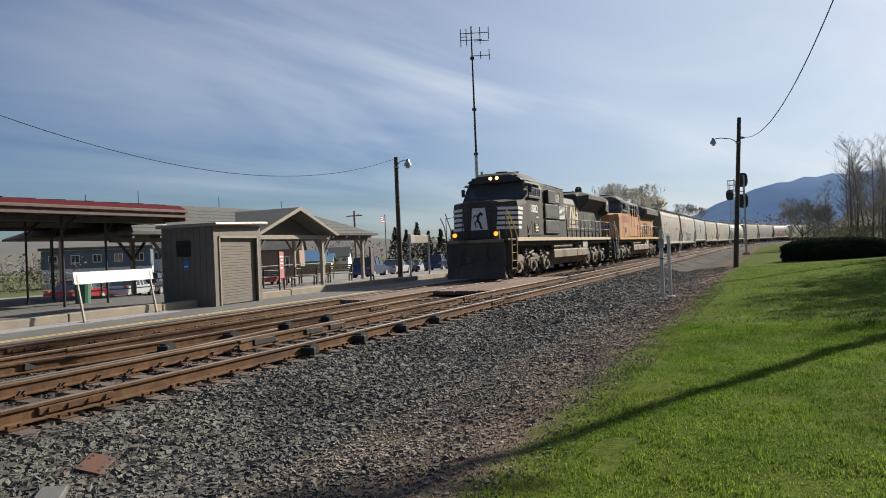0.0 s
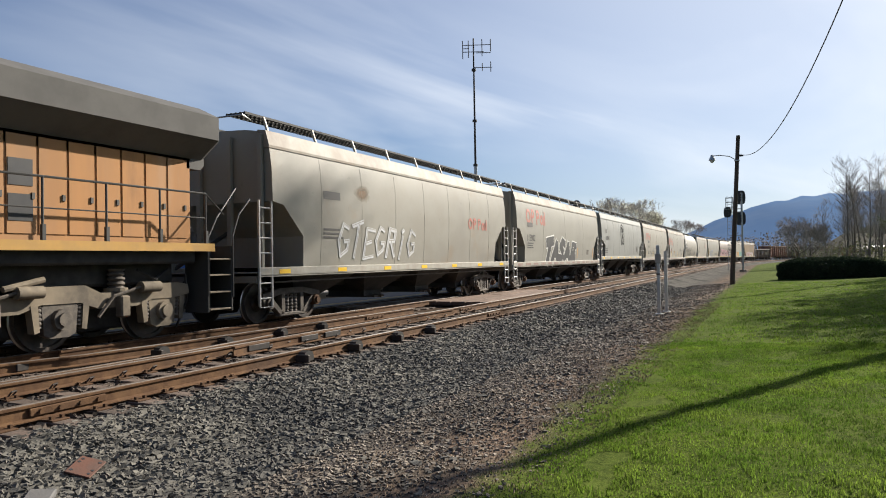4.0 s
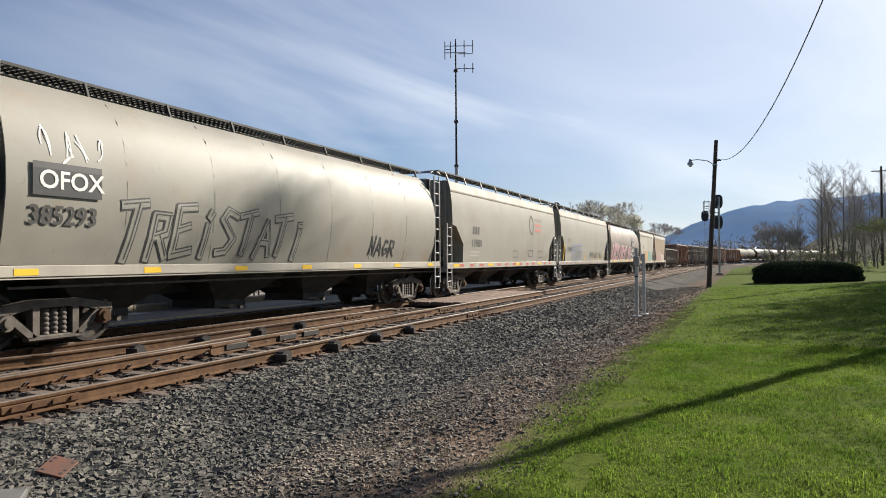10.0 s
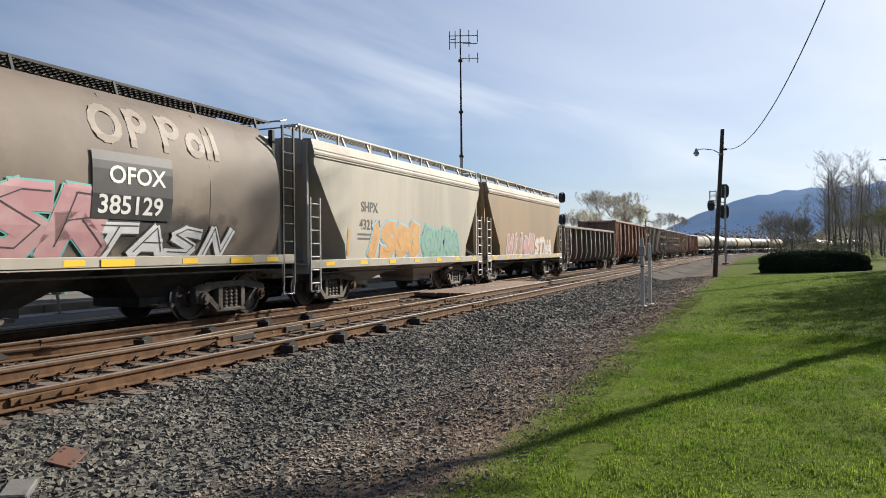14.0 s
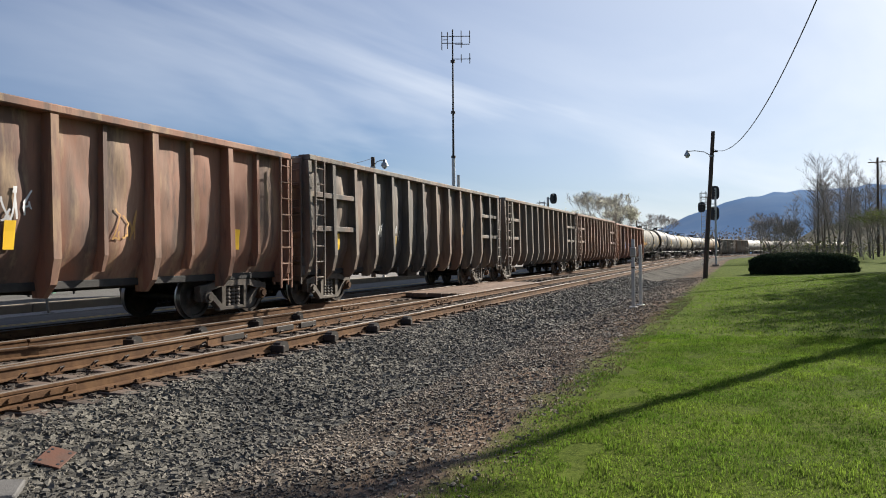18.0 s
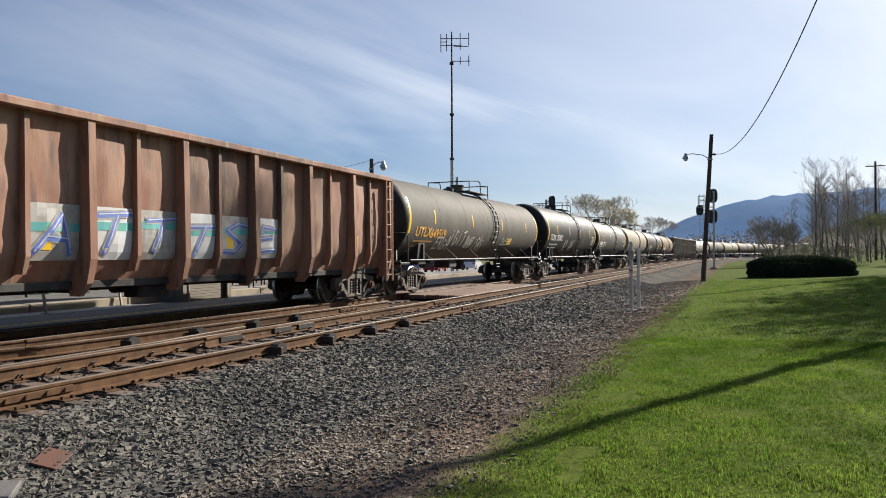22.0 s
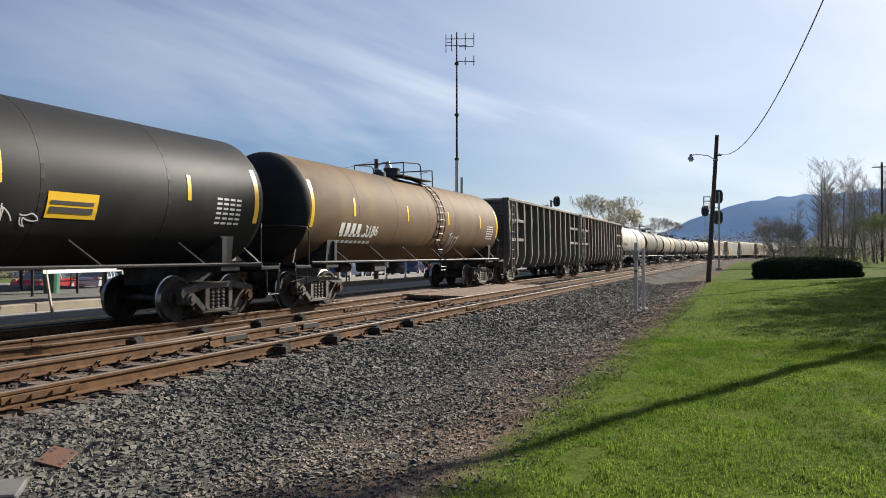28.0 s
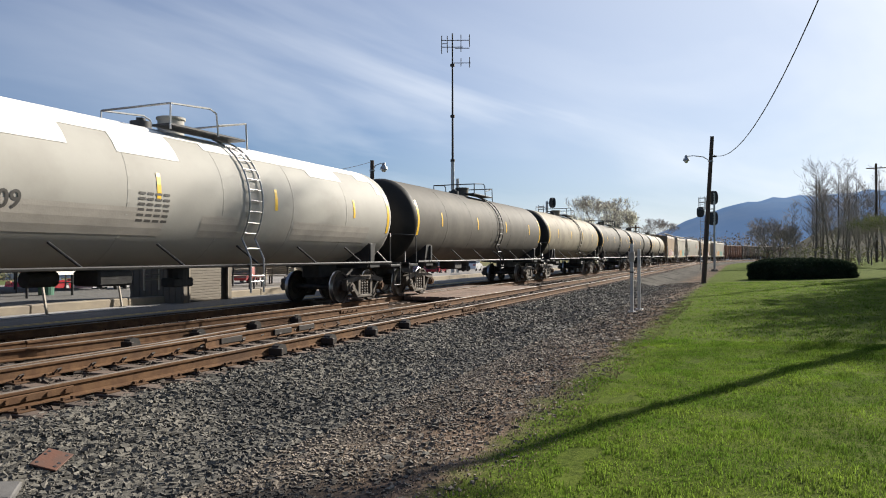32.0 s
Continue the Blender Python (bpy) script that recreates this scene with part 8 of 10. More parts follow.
def make_shed():
    ob = thing("utility_shed", pose(16.42, 15.32, -.05, 0, 0, 5), "taupe ribbed metal shed with a roll-up door", "shed")
    w, d, h = 2.42, 1.95, 2.5
    wl = part("wall_side", Shape().box(0, .06, 0, d, 0, h - .02), SHEDPAINT, ob)
    for i in range(9):
        y = .1 + i * (d - .2) / 8
        part("siding_rib", Shape().box(-.025, 0, y - .035, y + .035, .02, h - .06, .008), SHEDPAINT, wl)
    part("wall_back", Shape().box(.06, w, d - .06, d, 0, h - .02), SHEDPAINT, ob)
    part("wall_far", Shape().box(w - .06, w, .06, d - .06, 0, h - .02), SHEDPAINT, ob)
    part("wall_front", Shape().box(.06, .28, 0, .06, 0, h - .02).box(w - .24, w, 0, .06, 0, h - .02).box(.28, w - .24, 0, .06, 2.08, h - .02), SHEDPAINT, ob)
    dr = part("roller_door", Shape().box(.28, w - .24, .10, .13, .02, 2.08), SHEDPAINT, ob, "closed roll-up door")
    for i in range(24):
        part("door_slat", Shape().box(.28, w - .24, .093, .10, .03 + i * .085, .10 + i * .085, .01), SHEDPAINT, dr)
    part("door_trim", Shape().box(.22, .28, -.03, .02, 0, 2.14).box(w - .24, w - .18, -.03, .02, 0, 2.14).box(.22, w - .18, -.03, .02, 2.08, 2.14), SHEDTRIM, ob)
    rf = part("roof", Shape().prism([(-.14, h - .06), (w + .12, h + .02), (w + .12, h + .14), (-.14, h + .04)], -.14, d + .1, "y"), SHEDTRIM, ob, "pale shallow metal roof")
    part("gutter", Shape().rod((-.14, -.17, h + .0), (w + .14, -.17, h + .07), .05), SHEDTRIM, rf)
    v = part("vent", Shape().box(-.03, 0, .86, 1.36, 1.55, 2.05), BLACK, ob, "dark louvred vent")
    for i in range(5):
        part("vent_blade", Shape().prism([(-.07, 1.58 + i * .095), (-.03, 1.63 + i * .095), (-.03, 1.61 + i * .095), (-.07, 1.56 + i * .095)], .86, 1.36, "y"), DARKSTEEL, v)
    sg = part("notice", Shape().box(-.04, -.026, .92, 1.12, 1.16, 1.42, .004), material("blue_notice", (0.05, 0.16, 0.45), 0.5), ob, "small blue notice")
    part("notice_bar", Shape().box(-.045, -.04, .95, 1.09, 1.22, 1.27), WHITE, sg)


make_shed()


def make_barrier():
    ob = thing("barrier_board", pose(0, 0, 0), "white board on two leaning posts beside the platform", "barrier")
    a, b = Vector((11.96, 15.40, -.06)), Vector((14.68, 15.86, -.06))
    d = (b - a).normalized()
    n = Vector((-d.y, d.x, 0))
    lean = -d * .0 + n * .22

    def slab(z0, z1, u0, u1, t):
        vs = []
        for z in (z0, z1):
            for u, s in ((u0, -t), (u1, -t), (u1, t), (u0, t)):
                vs.append(tuple(a + d * u + lean * (z / 1.2) + n * s + Vector((0, 0, z))))
        return Shape().add(vs, [(3, 2, 1, 0), (4, 5, 6, 7), (0, 1, 5, 4), (1, 2, 6, 5), (2, 3, 7, 6), (3, 0, 4, 7)])

    l = (b - a).length
    part("board", slab(.96, 1.26, -.08, l + .08, .02), material("white_painted_board", (0.60, 0.58, 0.54), 0.6, 0, (0.50, 0.48, 0.44), 4, 0.5), ob)
    for u in (0, l - .06):
        part("post", slab(-.05, 1.2, u, u + .045, .025), SHEDTRIM, ob)
        part("base_plate", Shape().box(a.x + d.x * u - .1, a.x + d.x * u + .12, a.y + d.y * u - .1, a.y + d.y * u + .1, -.06, -.03, .005), DARKSTEEL, ob)


make_barrier()

# ---- station canopy, red edged ----
REDROOF = material("weathered_dark_red_roof", (0.085, 0.010, 0.014), 0.8, 0, (0.060, 0.012, 0.013), 3, 0.5, 0.05, 20, spec=.1)
CANOPYWOOD = material("brown_canopy_fascia", (0.10, 0.058, 0.045), 0.7, 0, (0.15, 0.10, 0.08), 4, 0.5)
SOFFIT = material("grey_soffit_boards", (0.13, 0.115, 0.10), 0.8, 0, (0.10, 0.09, 0.08), 3, 0.5)
SHINGLE = material("grey_asphalt_shingles", (0.085, 0.085, 0.078), 0.9, 0, (0.125, 0.125, 0.113), 7, 0.6, 0.3, 60, third=(0.06, 0.06, 0.056), third_scale=0.6)
CREAM = material("cream_painted_timber", (0.29, 0.25, 0.195), 0.7, 0, (0.22, 0.19, 0.15), 4, 0.5)
BRICK = material("tan_station_wall", (0.38, 0.31, 0.22), 0.85, 0, (0.30, 0.24, 0.17), 6, 0.5)


def make_canopy():
    ob = thing("station_canopy", pose(0, 0, 0), "dark red roofed station canopy on thin black posts", "canopy")
    x0, x1 = -8.0, 19.7
    rf = part("roof", Shape().prism([(19.60, 3.24), (19.95, 3.42), (23.6, 3.72), (27.4, 3.46), (27.4, 3.28), (23.6, 3.52), (19.7, 3.22)], x0, x1, "x"), REDROOF, ob, "dark red metal roof")
    for i in range(28):
        x = x0 + i * 1.0
        part("standing_seam", Shape().prism([(19.95, 3.425), (23.6, 3.725), (23.6, 3.75), (19.95, 3.445)], x, x + .03, "x"), REDROOF, rf)
    part("fascia", Shape().box(x0, x1, 19.62, 19.70, 2.96, 3.10, .01), CANOPYWOOD, ob, "brown fascia board")
    part("gutter", Shape().box(x0, x1, 19.54, 19.66, 3.13, 3.24, .02), CANOPYWOOD, ob)
    part("soffit", Shape().box(x0, x1, 19.70, 27.4, 3.14, 3.20), SOFFIT, ob)
    for i in range(18):
        part("joist", Shape().box(x0 + .5 + i * 1.55, x0 + .6 + i * 1.55, 19.72, 27.3, 2.96, 3.14), SOFFIT, ob)
    for y in (20.8, 23.9, 26.6):
        part("long_beam", Shape().box(x0, x1, y - .08, y + .08, 2.80, 2.98, .01), SOFFIT, ob)
    part("end_fascia", Shape().box(x1, x1 + .06, 19.7, 27.4, 2.84, 3.24), CANOPYWOOD, ob)
    for x, y, r in ((15.4, 20.7, .07), (16.3, 23.8, .06), (17.2, 20.9, .07), (8.4, 20.7, .07), (17.6, 24.2, .05), (19.2, 26.5, .06), (9.5, 24.0, .06)):
        p = part("post", Shape().rod((x, y, .0), (x, y, 2.98), r * .6, 10), BLACK, ob, "thin black iron post")
        part("post_bracket", Shape().tube([(x, y, 2.45), (x + .25, y, 2.75), (x + .55, y, 2.98)], .03), BLACK, p)
    part("conduit", Shape().tube([(17.2, 20.9, 2.90), (20.5, 21.5, 2.80)], .035), GALV, ob)
    part("column", Shape().box(10.35, 10.75, 19.9, 20.4, .9, 2.98, .02), CREAM, ob, "cream timber column on a dark base")
    part("column_base", Shape().box(10.28, 10.82, 19.83, 20.47, .0, .9, .02), BLACK, ob)
    for i in range(4):
        x = x0 + 5 + i * 6.2
        part("lightning_rod", Shape().rod((x + 3, 23.6, 3.6), (x + 3, 23.6, 4.05), .012), DARKSTEEL, ob)
    # higher building behind with a hipped roof
    st = thing("station_building", pose(0, 0, 0), "station house with grey hipped roof and orange-red eaves", "station")
    part("wall", Shape().box(-12, 12.2, 28.5, 38, -.2, 4.2), BRICK, st)
    part("eaves", Shape().box(-12.8, 13.2, 27.9, 38.6, 4.2, 4.45, .03), material("orange_red_eaves", (0.50, 0.10, 0.04), 0.6), st, "orange-red eaves board")
    part("roof", Shape().rings([[(-13, 27.7, 4.45), (13.4, 27.7, 4.45), (13.4, 38.8, 4.45), (-13, 38.8, 4.45)], [(-8, 33.1, 7.6), (8, 33.1, 7.6), (8, 33.3, 7.6), (-8, 33.3, 7.6)]]), SHINGLE, st, "grey hipped shingle roof")
    for i in range(4):
        wd = part("window", Shape().box(-8 + i * 5, -6.6 + i * 5, 28.42, 28.5, 1.0, 2.8), GLASS, st)
        part("window_frame", Shape().box(-8.1 + i * 5, -6.5 + i * 5, 28.38, 28.44, .9, 1.0).box(-8.1 + i * 5, -6.5 + i * 5, 28.38, 28.44, 2.8, 2.9), CREAM, wd)
    bn = thing("litter_bin", pose(17.0, 21.9, .04), "green litter bin under the canopy", "bin")
    part("body", Shape().rod((0, 0, 0), (0, 0, .75), .24, 16, .28), material("green_bin_plastic", (0.05, 0.14, 0.09), 0.6), bn)
    part("lid", Shape().rod((0, 0, .75), (0, 0, .84), .29, 16, .2), BLACK, bn)
    bx = thing("dark_planter", pose(10.9, 20.9, .04), "dark rounded planter by the canopy column", "planter")
    part("body", Shape().box(-.3, .3, -.3, .3, 0, .55, .08), BLACK, bx)


make_canopy()


# ---- open shelter with gable ----
def make_shelter():
    ob = thing("waiting_shelter", pose(0, 0, 0), "open timber shelter with grey shingle roof and front gable", "shelter")
    gz = -.14
    ez, rz = 2.46, 3.98
    x0, x1, y0, y1 = 18.5, 37.6, 22.6, 27.8
    ym = (y0 + y1) / 2
    main = part("main_roof", Shape().rings([[(x0, y0 - .7, ez), (x1, y0 - .7, ez), (x1, y1 + .7, ez), (x0, y1 + .7, ez)], [(x0, y0 - .7, ez + .08), (x1, y0 - .7, ez + .08), (x1, y1 + .7, ez + .08), (x0, y1 + .7, ez + .08)],
                                            [(x0 + 2.8, ym - .05, rz), (x1 - 3.4, ym - .05, rz), (x1 - 3.4, ym + .05, rz), (x0 + 2.8, ym + .05, rz)]]), SHINGLE, ob, "grey shingle hipped roof")
    for i in range(7):
        z = ez + .1 + (rz - ez - .2) * i / 7
        t = (z - ez - .08) / (rz - ez - .08)
        ya = y0 - .7 + (ym - y0 + .65) * t
        part("shingle_course", Shape().box(x0 + 2.8 * t + .05, x1 - 3.4 * t - .05, ya - .02, ya + .12, z - .005, z + .02), SHINGLE, main)
    # cross gable towards the tracks
    gx, gw, gp = 27.95, 3.25, 3.74
    gy0, gy1 = 20.6, 25.6
    part("gable_roof", Shape().rings([[(gx - gw, y, ez), (gx, y, gp), (gx + gw, y, ez), (gx + gw - .12, y, ez - .06), (gx, y, gp - .12), (gx - gw + .12, y, ez - .06)] for y in (gy0, gy1)]), SHINGLE, ob)
    for sg in (-1, 1):
        part("barge_board", Shape().prism([(gx + sg * (gw + .05), ez - .05), (gx, gp + .02), (gx, gp - .16), (gx + sg * (gw - .16), ez - .10)], gy0 - .06, gy0, "y"), CREAM, ob, "cream barge board")
    part("gable_boarding", Shape().prism([(gx - gw + .3, ez - .02), (gx, gp - .16), (gx + gw - .3, ez - .02)], gy0 + 1.2, gy0 + 1.25, "y"), SOFFIT, ob)
    part("tie_beam", Shape().box(gx - gw + .2, gx + gw - .2, gy0 + .5, gy0 + .66, ez - .25, ez - .05, .01), CREAM, ob)
    part("eave_beam", Shape().box(x0 + .3, x1 - .3, y0 - .1, y0 + .1, ez - .28, ez - .02, .01), SOFFIT, ob)
    for i in range(14):
        x = x0 + .8 + (x1 - x0 - 1.6) * i / 13
        part("rafter_end", Shape().box(x - .05, x + .05, y0 - .65, y0, ez - .14, ez - .01), SOFFIT, ob)
    for x, y, low in ((25.4, 21.2, 0), (30.5, 21.2, 0), (32.8, 22.7, 0), (36.9, 22.7, 0), (21.5, 22.7, 0), (24.0, 27.4, 0), (30.0, 27.4, 0), (36.4, 27.4, 0)):
        p = part("post", Shape().box(x - .09, x + .09, y - .09, y + .09, .95 if low else gz, ez - .1, .015), CREAM if not low else SOFFIT, ob, "timber post with curved brackets")
        if low:
            part("post_base", Shape().box(x - .12, x + .12, y - .12, y + .12, gz, .95, .015), BLACK, p)
        for sg in (-1, 1):
            part("bracket", Shape().tube([(x, y, 1.45), (x + sg * .25, y, 1.80), (x + sg * .75, y, 2.36)], .07), SOFFIT, p)
    for k in range(3):
        rd = part("lightning_rod", Shape().rod((x0 + 4 + k * 5, ym, rz), (x0 + 4 + k * 5, ym, rz + .55), .015), DARKSTEEL, ob)
    # benches
    proto = thing("bench", pose(28.2, 22.3, gz, 0, 0, 20), "black and cream slatted bench with cast sides", "bench", "shelter benches")
    for sg in (-1, 1):
        part("end_frame", Shape().prism([(-.28, 0), (-.20, 0), (-.12, .40), (.22, .40), (.22, 0), (.30, 0), (.30, .45), (.36, .92), (.28, .92), (.22, .48), (-.22, .46)], sg * .8 - .03, sg * .8 + .03, "y"), BLACK, proto)
    for i in range(4):
        part("seat_slat", Shape().box(-.24 + i * .12, -.14 + i * .12, -.85, .85, .45, .48, .006), CREAM, proto)
    for i in range(4):
        part("back_slat", Shape().box(.25 + i * .02, .275 + i * .02, -.85, .85, .55 + i * .11, .63 + i * .11, .006), CREAM, proto)
    for x, y, a in ((30.2, 22.4, 20), (31.9, 22.7, 20), (33.6, 22.4, 15)):
        copy_thing(proto, pose(x, y, gz, 0, 0, a))
    # notice boards and rails
    for x, y, lab, mt in ((25.6, 20.0, "red-brown notice board on two posts", material("red_notice_face", (0.28, 0.09, 0.08), 0.6, 0, (0.42, 0.2, 0.17), 6, 0.6)), (27.2, 16.25, "dark notice board on two posts by the platform", material("dark_notice_face", (0.09, 0.06, 0.055), 0.6))):
        nb = thing("notice_board", pose(x, y, gz, 0, 0, 20), lab, "notice board")
        part("panel", Shape().box(-.30, .30, -.03, .03, .55, 1.75, .01), mt, nb)
        for sg in (-1, 1):
            part("post", Shape().box(sg * .32 - .025, sg * .32 + .025, -.03, .03, 0, 1.8), BLACK, nb)
        if y > 18:
            part("print_bar", Shape().box(-.2, .2, -.037, -.031, 1.5, 1.56).box(-.2, .1, -.037, -.031, 1.35, 1.40).box(-.2, .18, -.037, -.031, 1.2, 1.25).box(-.2, .12, -.037, -.031, 1.0, 1.05), WHITE, nb)
    fr = thing("fence", pose(0, 0, 0), "pale pipe railing behind the shelter", "fence")
    for z in (.35, .75, 1.05):
        part("rail", Shape().tube([(22.0, 29.6, gz + z - .1), (44, 29.6, gz + z - .1)], .03), SHEDTRIM, fr)
    for i in range(12):
        part("post", Shape().rod((22.0 + i * 2, 29.6, -.7), (22.0 + i * 2, 29.6, .95), .035), SHEDTRIM, fr)


make_shelter()


# ---- poles, lamps, signals, mast ----
def lamp_pole(base, top, arm, lampz, label, r=.13, wood=None, lean=0.0):
    ob = thing("lamp_pole", pose(*base), label, "street lamp")
    h = top - base[2]
    part("pole", Shape().rod((0, 0, -.3), (0, lean, h), r, 12, r * .75), wood or POLEWOOD, ob)
    dx, dy = arm
    z = lampz - base[2]
    dy += lean * z / h
    ly = lean * (z - .25) / h
    part("arm", Shape().tube([(0, ly, z - .25), (dx * .3, ly + (dy - ly) * .3, z + .02), (dx * .7, ly + (dy - ly) * .7, z + .12), (dx * .95, ly + (dy - ly) * .95, z + .1)], .025), GALV, ob, "curved grey bracket")
    hd = part("lamp_head", Shape().rod((dx, dy, z + .16), (dx, dy, z - .02), .07, 12, .12).rod((dx, dy, z - .02), (dx, dy, z - .16), .16, 12, .19), GALV, ob, "grey lantern head", True)
    part("lens", Shape().ball((dx, dy, z - .18), .13, .13, .12), material("milky_lens", (0.6, 0.6, 0.56), 0.2), hd, smooth=True)
    part("strap", Shape().disc((0, ly, z - .25), "z", r * 1.05, .06, 12), GALV, ob)
    return ob


p1 = lamp_pole((44.14, 2.02, -.30), 8.3, (-.1, 1.36), 7.1, "dark wooden pole with a curved arm lamp beside the lawn", .145, None, -.52)
part("insulator", Shape().disc((0, -.62, 7.42), "y", .05, .3, 8), DARKSTEEL, p1)
lamp_pole((30.3, 16.5, -.08), 6.0, (.42, -.42), 5.75, "dark wooden pole with a small gooseneck lamp on the platform", .13)


UPOLE = (21.5, -6.2)
# the pole out of sight that throws its shadow over the lawn
up = thing("utility_pole", pose(UPOLE[0], UPOLE[1], .0), "tall wooden utility pole at the lawn's edge", "utility pole")
part("pole", Shape().rod((0, 0, -.5), (0, 0, 11.0), .17, 12, .12), POLEWOOD, up)
part("crossarm", Shape().box(-.06, .06, -1.0, 1.0, 10.2, 10.32, .01), POLEWOOD, up)
cab = [(44.14 - u, 1.45 - .132 * u, 7.222 - .1865 * u + .00827 * u * u) for u in [38.0 * i / 34 for i in range(35)]]
tagged(part("overhead_cable", Shape().tube(cab, .017, 6), BLACK), "black overhead cable sagging from the lamp pole", "overhead cable")
up2 = thing("utility_pole", pose(6.14, -3.72, -.2), "tall wooden utility pole that carries the lamp's cable", "utility pole")
part("pole", Shape().rod((0, 0, -.5), (0, .1, 13.3), .16, 12, .12), POLEWOOD, up2)
line = [(30.3 - 21.8 * u, 16.5 + 1.5 * u, 5.944 - 6.315 * u + 6.48 * u * u) for u in [i / 30 for i in range(31)]]
tagged(part("overhead_cable", Shape().tube(line, .011, 5), BLACK), "thin black cable sagging from the platform lamp pole", "overhead cable")
up3 = thing("utility_pole", pose(8.5, 18.0, -.1), "wooden pole that carries the platform lamp's cable", "utility pole")
part("pole", Shape().rod((0, 0, -.3), (0, 0, 6.3), .13, 12, .10), POLEWOOD, up3)


def signal_head(ob, x, y, z, r=.34, lamps=3, wide=.9):
    """A black target with hooded lamps that faces along the track."""
    hd = part("signal_head", Shape().rings([[(x + dx, y + r * wide * math.copysign(abs(math.cos(t)) ** .6, math.cos(t)), z + (r * 1.35) * math.copysign(abs(math.sin(t)) ** .7, math.sin(t))) for t in [2 * math.pi * i / 24 for i in range(24)]] for dx in (0, .04)]), BLACK, ob, "black oval signal target")
    part("housing", Shape().box(x + .04, x + .35, y - .18, y + .18, z - .4, z + .4, .04), BLACK, hd)
    for i in range(lamps):
        zz = z + (i - (lamps - 1) / 2) * .27
        part("hood", Shape().rod((x, y, zz), (x - .28, y, zz - .02), .10, 12), BLACK, hd)


def signal_mast(base, height, heads, label, ly=.55):
    """A mast with targets on brackets; its ladder and railed platform stand at ly beside it."""
    ob = thing("signal_mast", pose(*base), label, "railway signal")
    part("mast", Shape().rod((0, 0, 0), (0, 0, height), .11, 12), GALV, ob, "grey steel mast")
    part("foundation", Shape().box(-.35, .35, -.35, .35, -.3, .12, .03), CONCRETE, ob)
    l = Shape()
    ladder(l, .0, ly, .0, height - .3, .44, 22, .018, "y")
    part("ladder", l, GALV, ob, "steel ladder up the mast")
    y0, y1 = ly - .35, ly + .35
    cage = Shape()
    for z in (height - 1.5, height - 1.0, height - .5):
        cage.tube([(-.4, y0, z), (-.4, y1, z), (.4, y1, z), (.4, y0, z), (-.4, y0, z)], .025)
    for y in (y0, y1):
        for x in (-.4, .4):
            cage.rod((x, y, height - 1.7), (x, y, height - .45), .025)
    part("cage", cage, GALV, ob, "railed service platform")
    part("platform_grate", Shape().box(-.45, .45, min(.1, y0), y1 + .05, height - 1.75, height - 1.7), GALV, ob)
    part("stay", Shape().box(-.04, .04, 0, ly, height * .45, height * .45 + .08), GALV, ob)
    for y, z, r in heads:
        part("bracket", Shape().box(-.05, .05, min(0, y) - .02, max(0, y) + .02, z - .05, z + .05), GALV, ob)
        signal_head(ob, .14 if abs(y) < .3 else -.18, y, z, r)
    return ob


signal_mast((82.3, 2.62, -.30), 8.4, ((.10, 7.9, .56), (.12, 5.65, .56), (1.42, 6.35, .42)), "grey railway signal mast with three black targets, ladder and cage", 1.22)
signal_mast((62.0, 16.0, -.1), 6.3, ((-.55, 6.15, .34), (-.55, 4.2, .34)), "grey railway signal mast beyond the train, black targets")


def make_posts():
    for i, (x, y, h) in enumerate(((22.44, 3.11, 2.12), (23.43, 3.02, 1.95))):
        ob = thing("marker_post", pose(x, y, -.40), "galvanised square post standing in the gravel", "post", "gravel posts")
        part("post", Shape().box(-.035, .035, -.05, .05, -.2, h, .006), GALV, ob)
        part("foot", Shape().box(-.12, .12, -.12, .12, 0, .04, .008), GALV, ob)
        if i == 0:
            part("box", Shape().box(-.06, .06, -.09, .09, h - .55, h - .25, .02), PATCH, ob, "small grey box on the post")
            part("strap", Shape().box(-.045, .045, -.058, .058, h - .9, h - .86), DARKSTEEL, ob)


make_posts()


def make_antenna():
    d = 62.0
    az = radians(22.05)
    base = (d * math.cos(az), d * math.sin(az), -.3)
    ob = thing("antenna_mast", pose(*base), "tall thin radio mast with stacked dipole aerials", "antenna mast")
    part("lower_tube", Shape().rod((0, 0, 0), (0, 0, 10.0), .17, 12, .15), GALV, ob)
    part("second_tube", Shape().rod((.1, -.42, 0), (.1, -.42, 8.4), .13, 10), GALV, ob)
    part("upper_tube", Shape().rod((0, 0, 10), (0, 0, 21.2), .10, 10, .06), DARKSTEEL, ob)
    for z in (10.0, 13.9, 18.4):
        part("collar", Shape().disc((0, 0, z), "z", .2, .2, 12), DARKSTEEL, ob)
    u = Vector((-math.sin(az), math.cos(az), 0))
    for z, a, b in ((20.6, -1.5, 1.0), (19.9, -1.5, -.2), (20.3, .4, .9), (18.6, -1.6, .0), (20.0, -.9, 1.0)):
        part("boom", Shape().rod(tuple(u * a + Vector((0, 0, z))), tuple(u * b + Vector((0, 0, z))), .035), DARKSTEEL, ob)
    for a, z0, z1 in ((-1.5, 20.0, 21.1), (-1.5, 18.2, 19.1), (-.75, 19.6, 21.1), (.95, 19.4, 21.0), (.45, 19.5, 21.0), (-.75, 18.3, 19.0)):
        part("dipole", Shape().rod(tuple(u * a + Vector((0, 0, z0))), tuple(u * a + Vector((0, 0, z1))), .04), DARKSTEEL, ob)


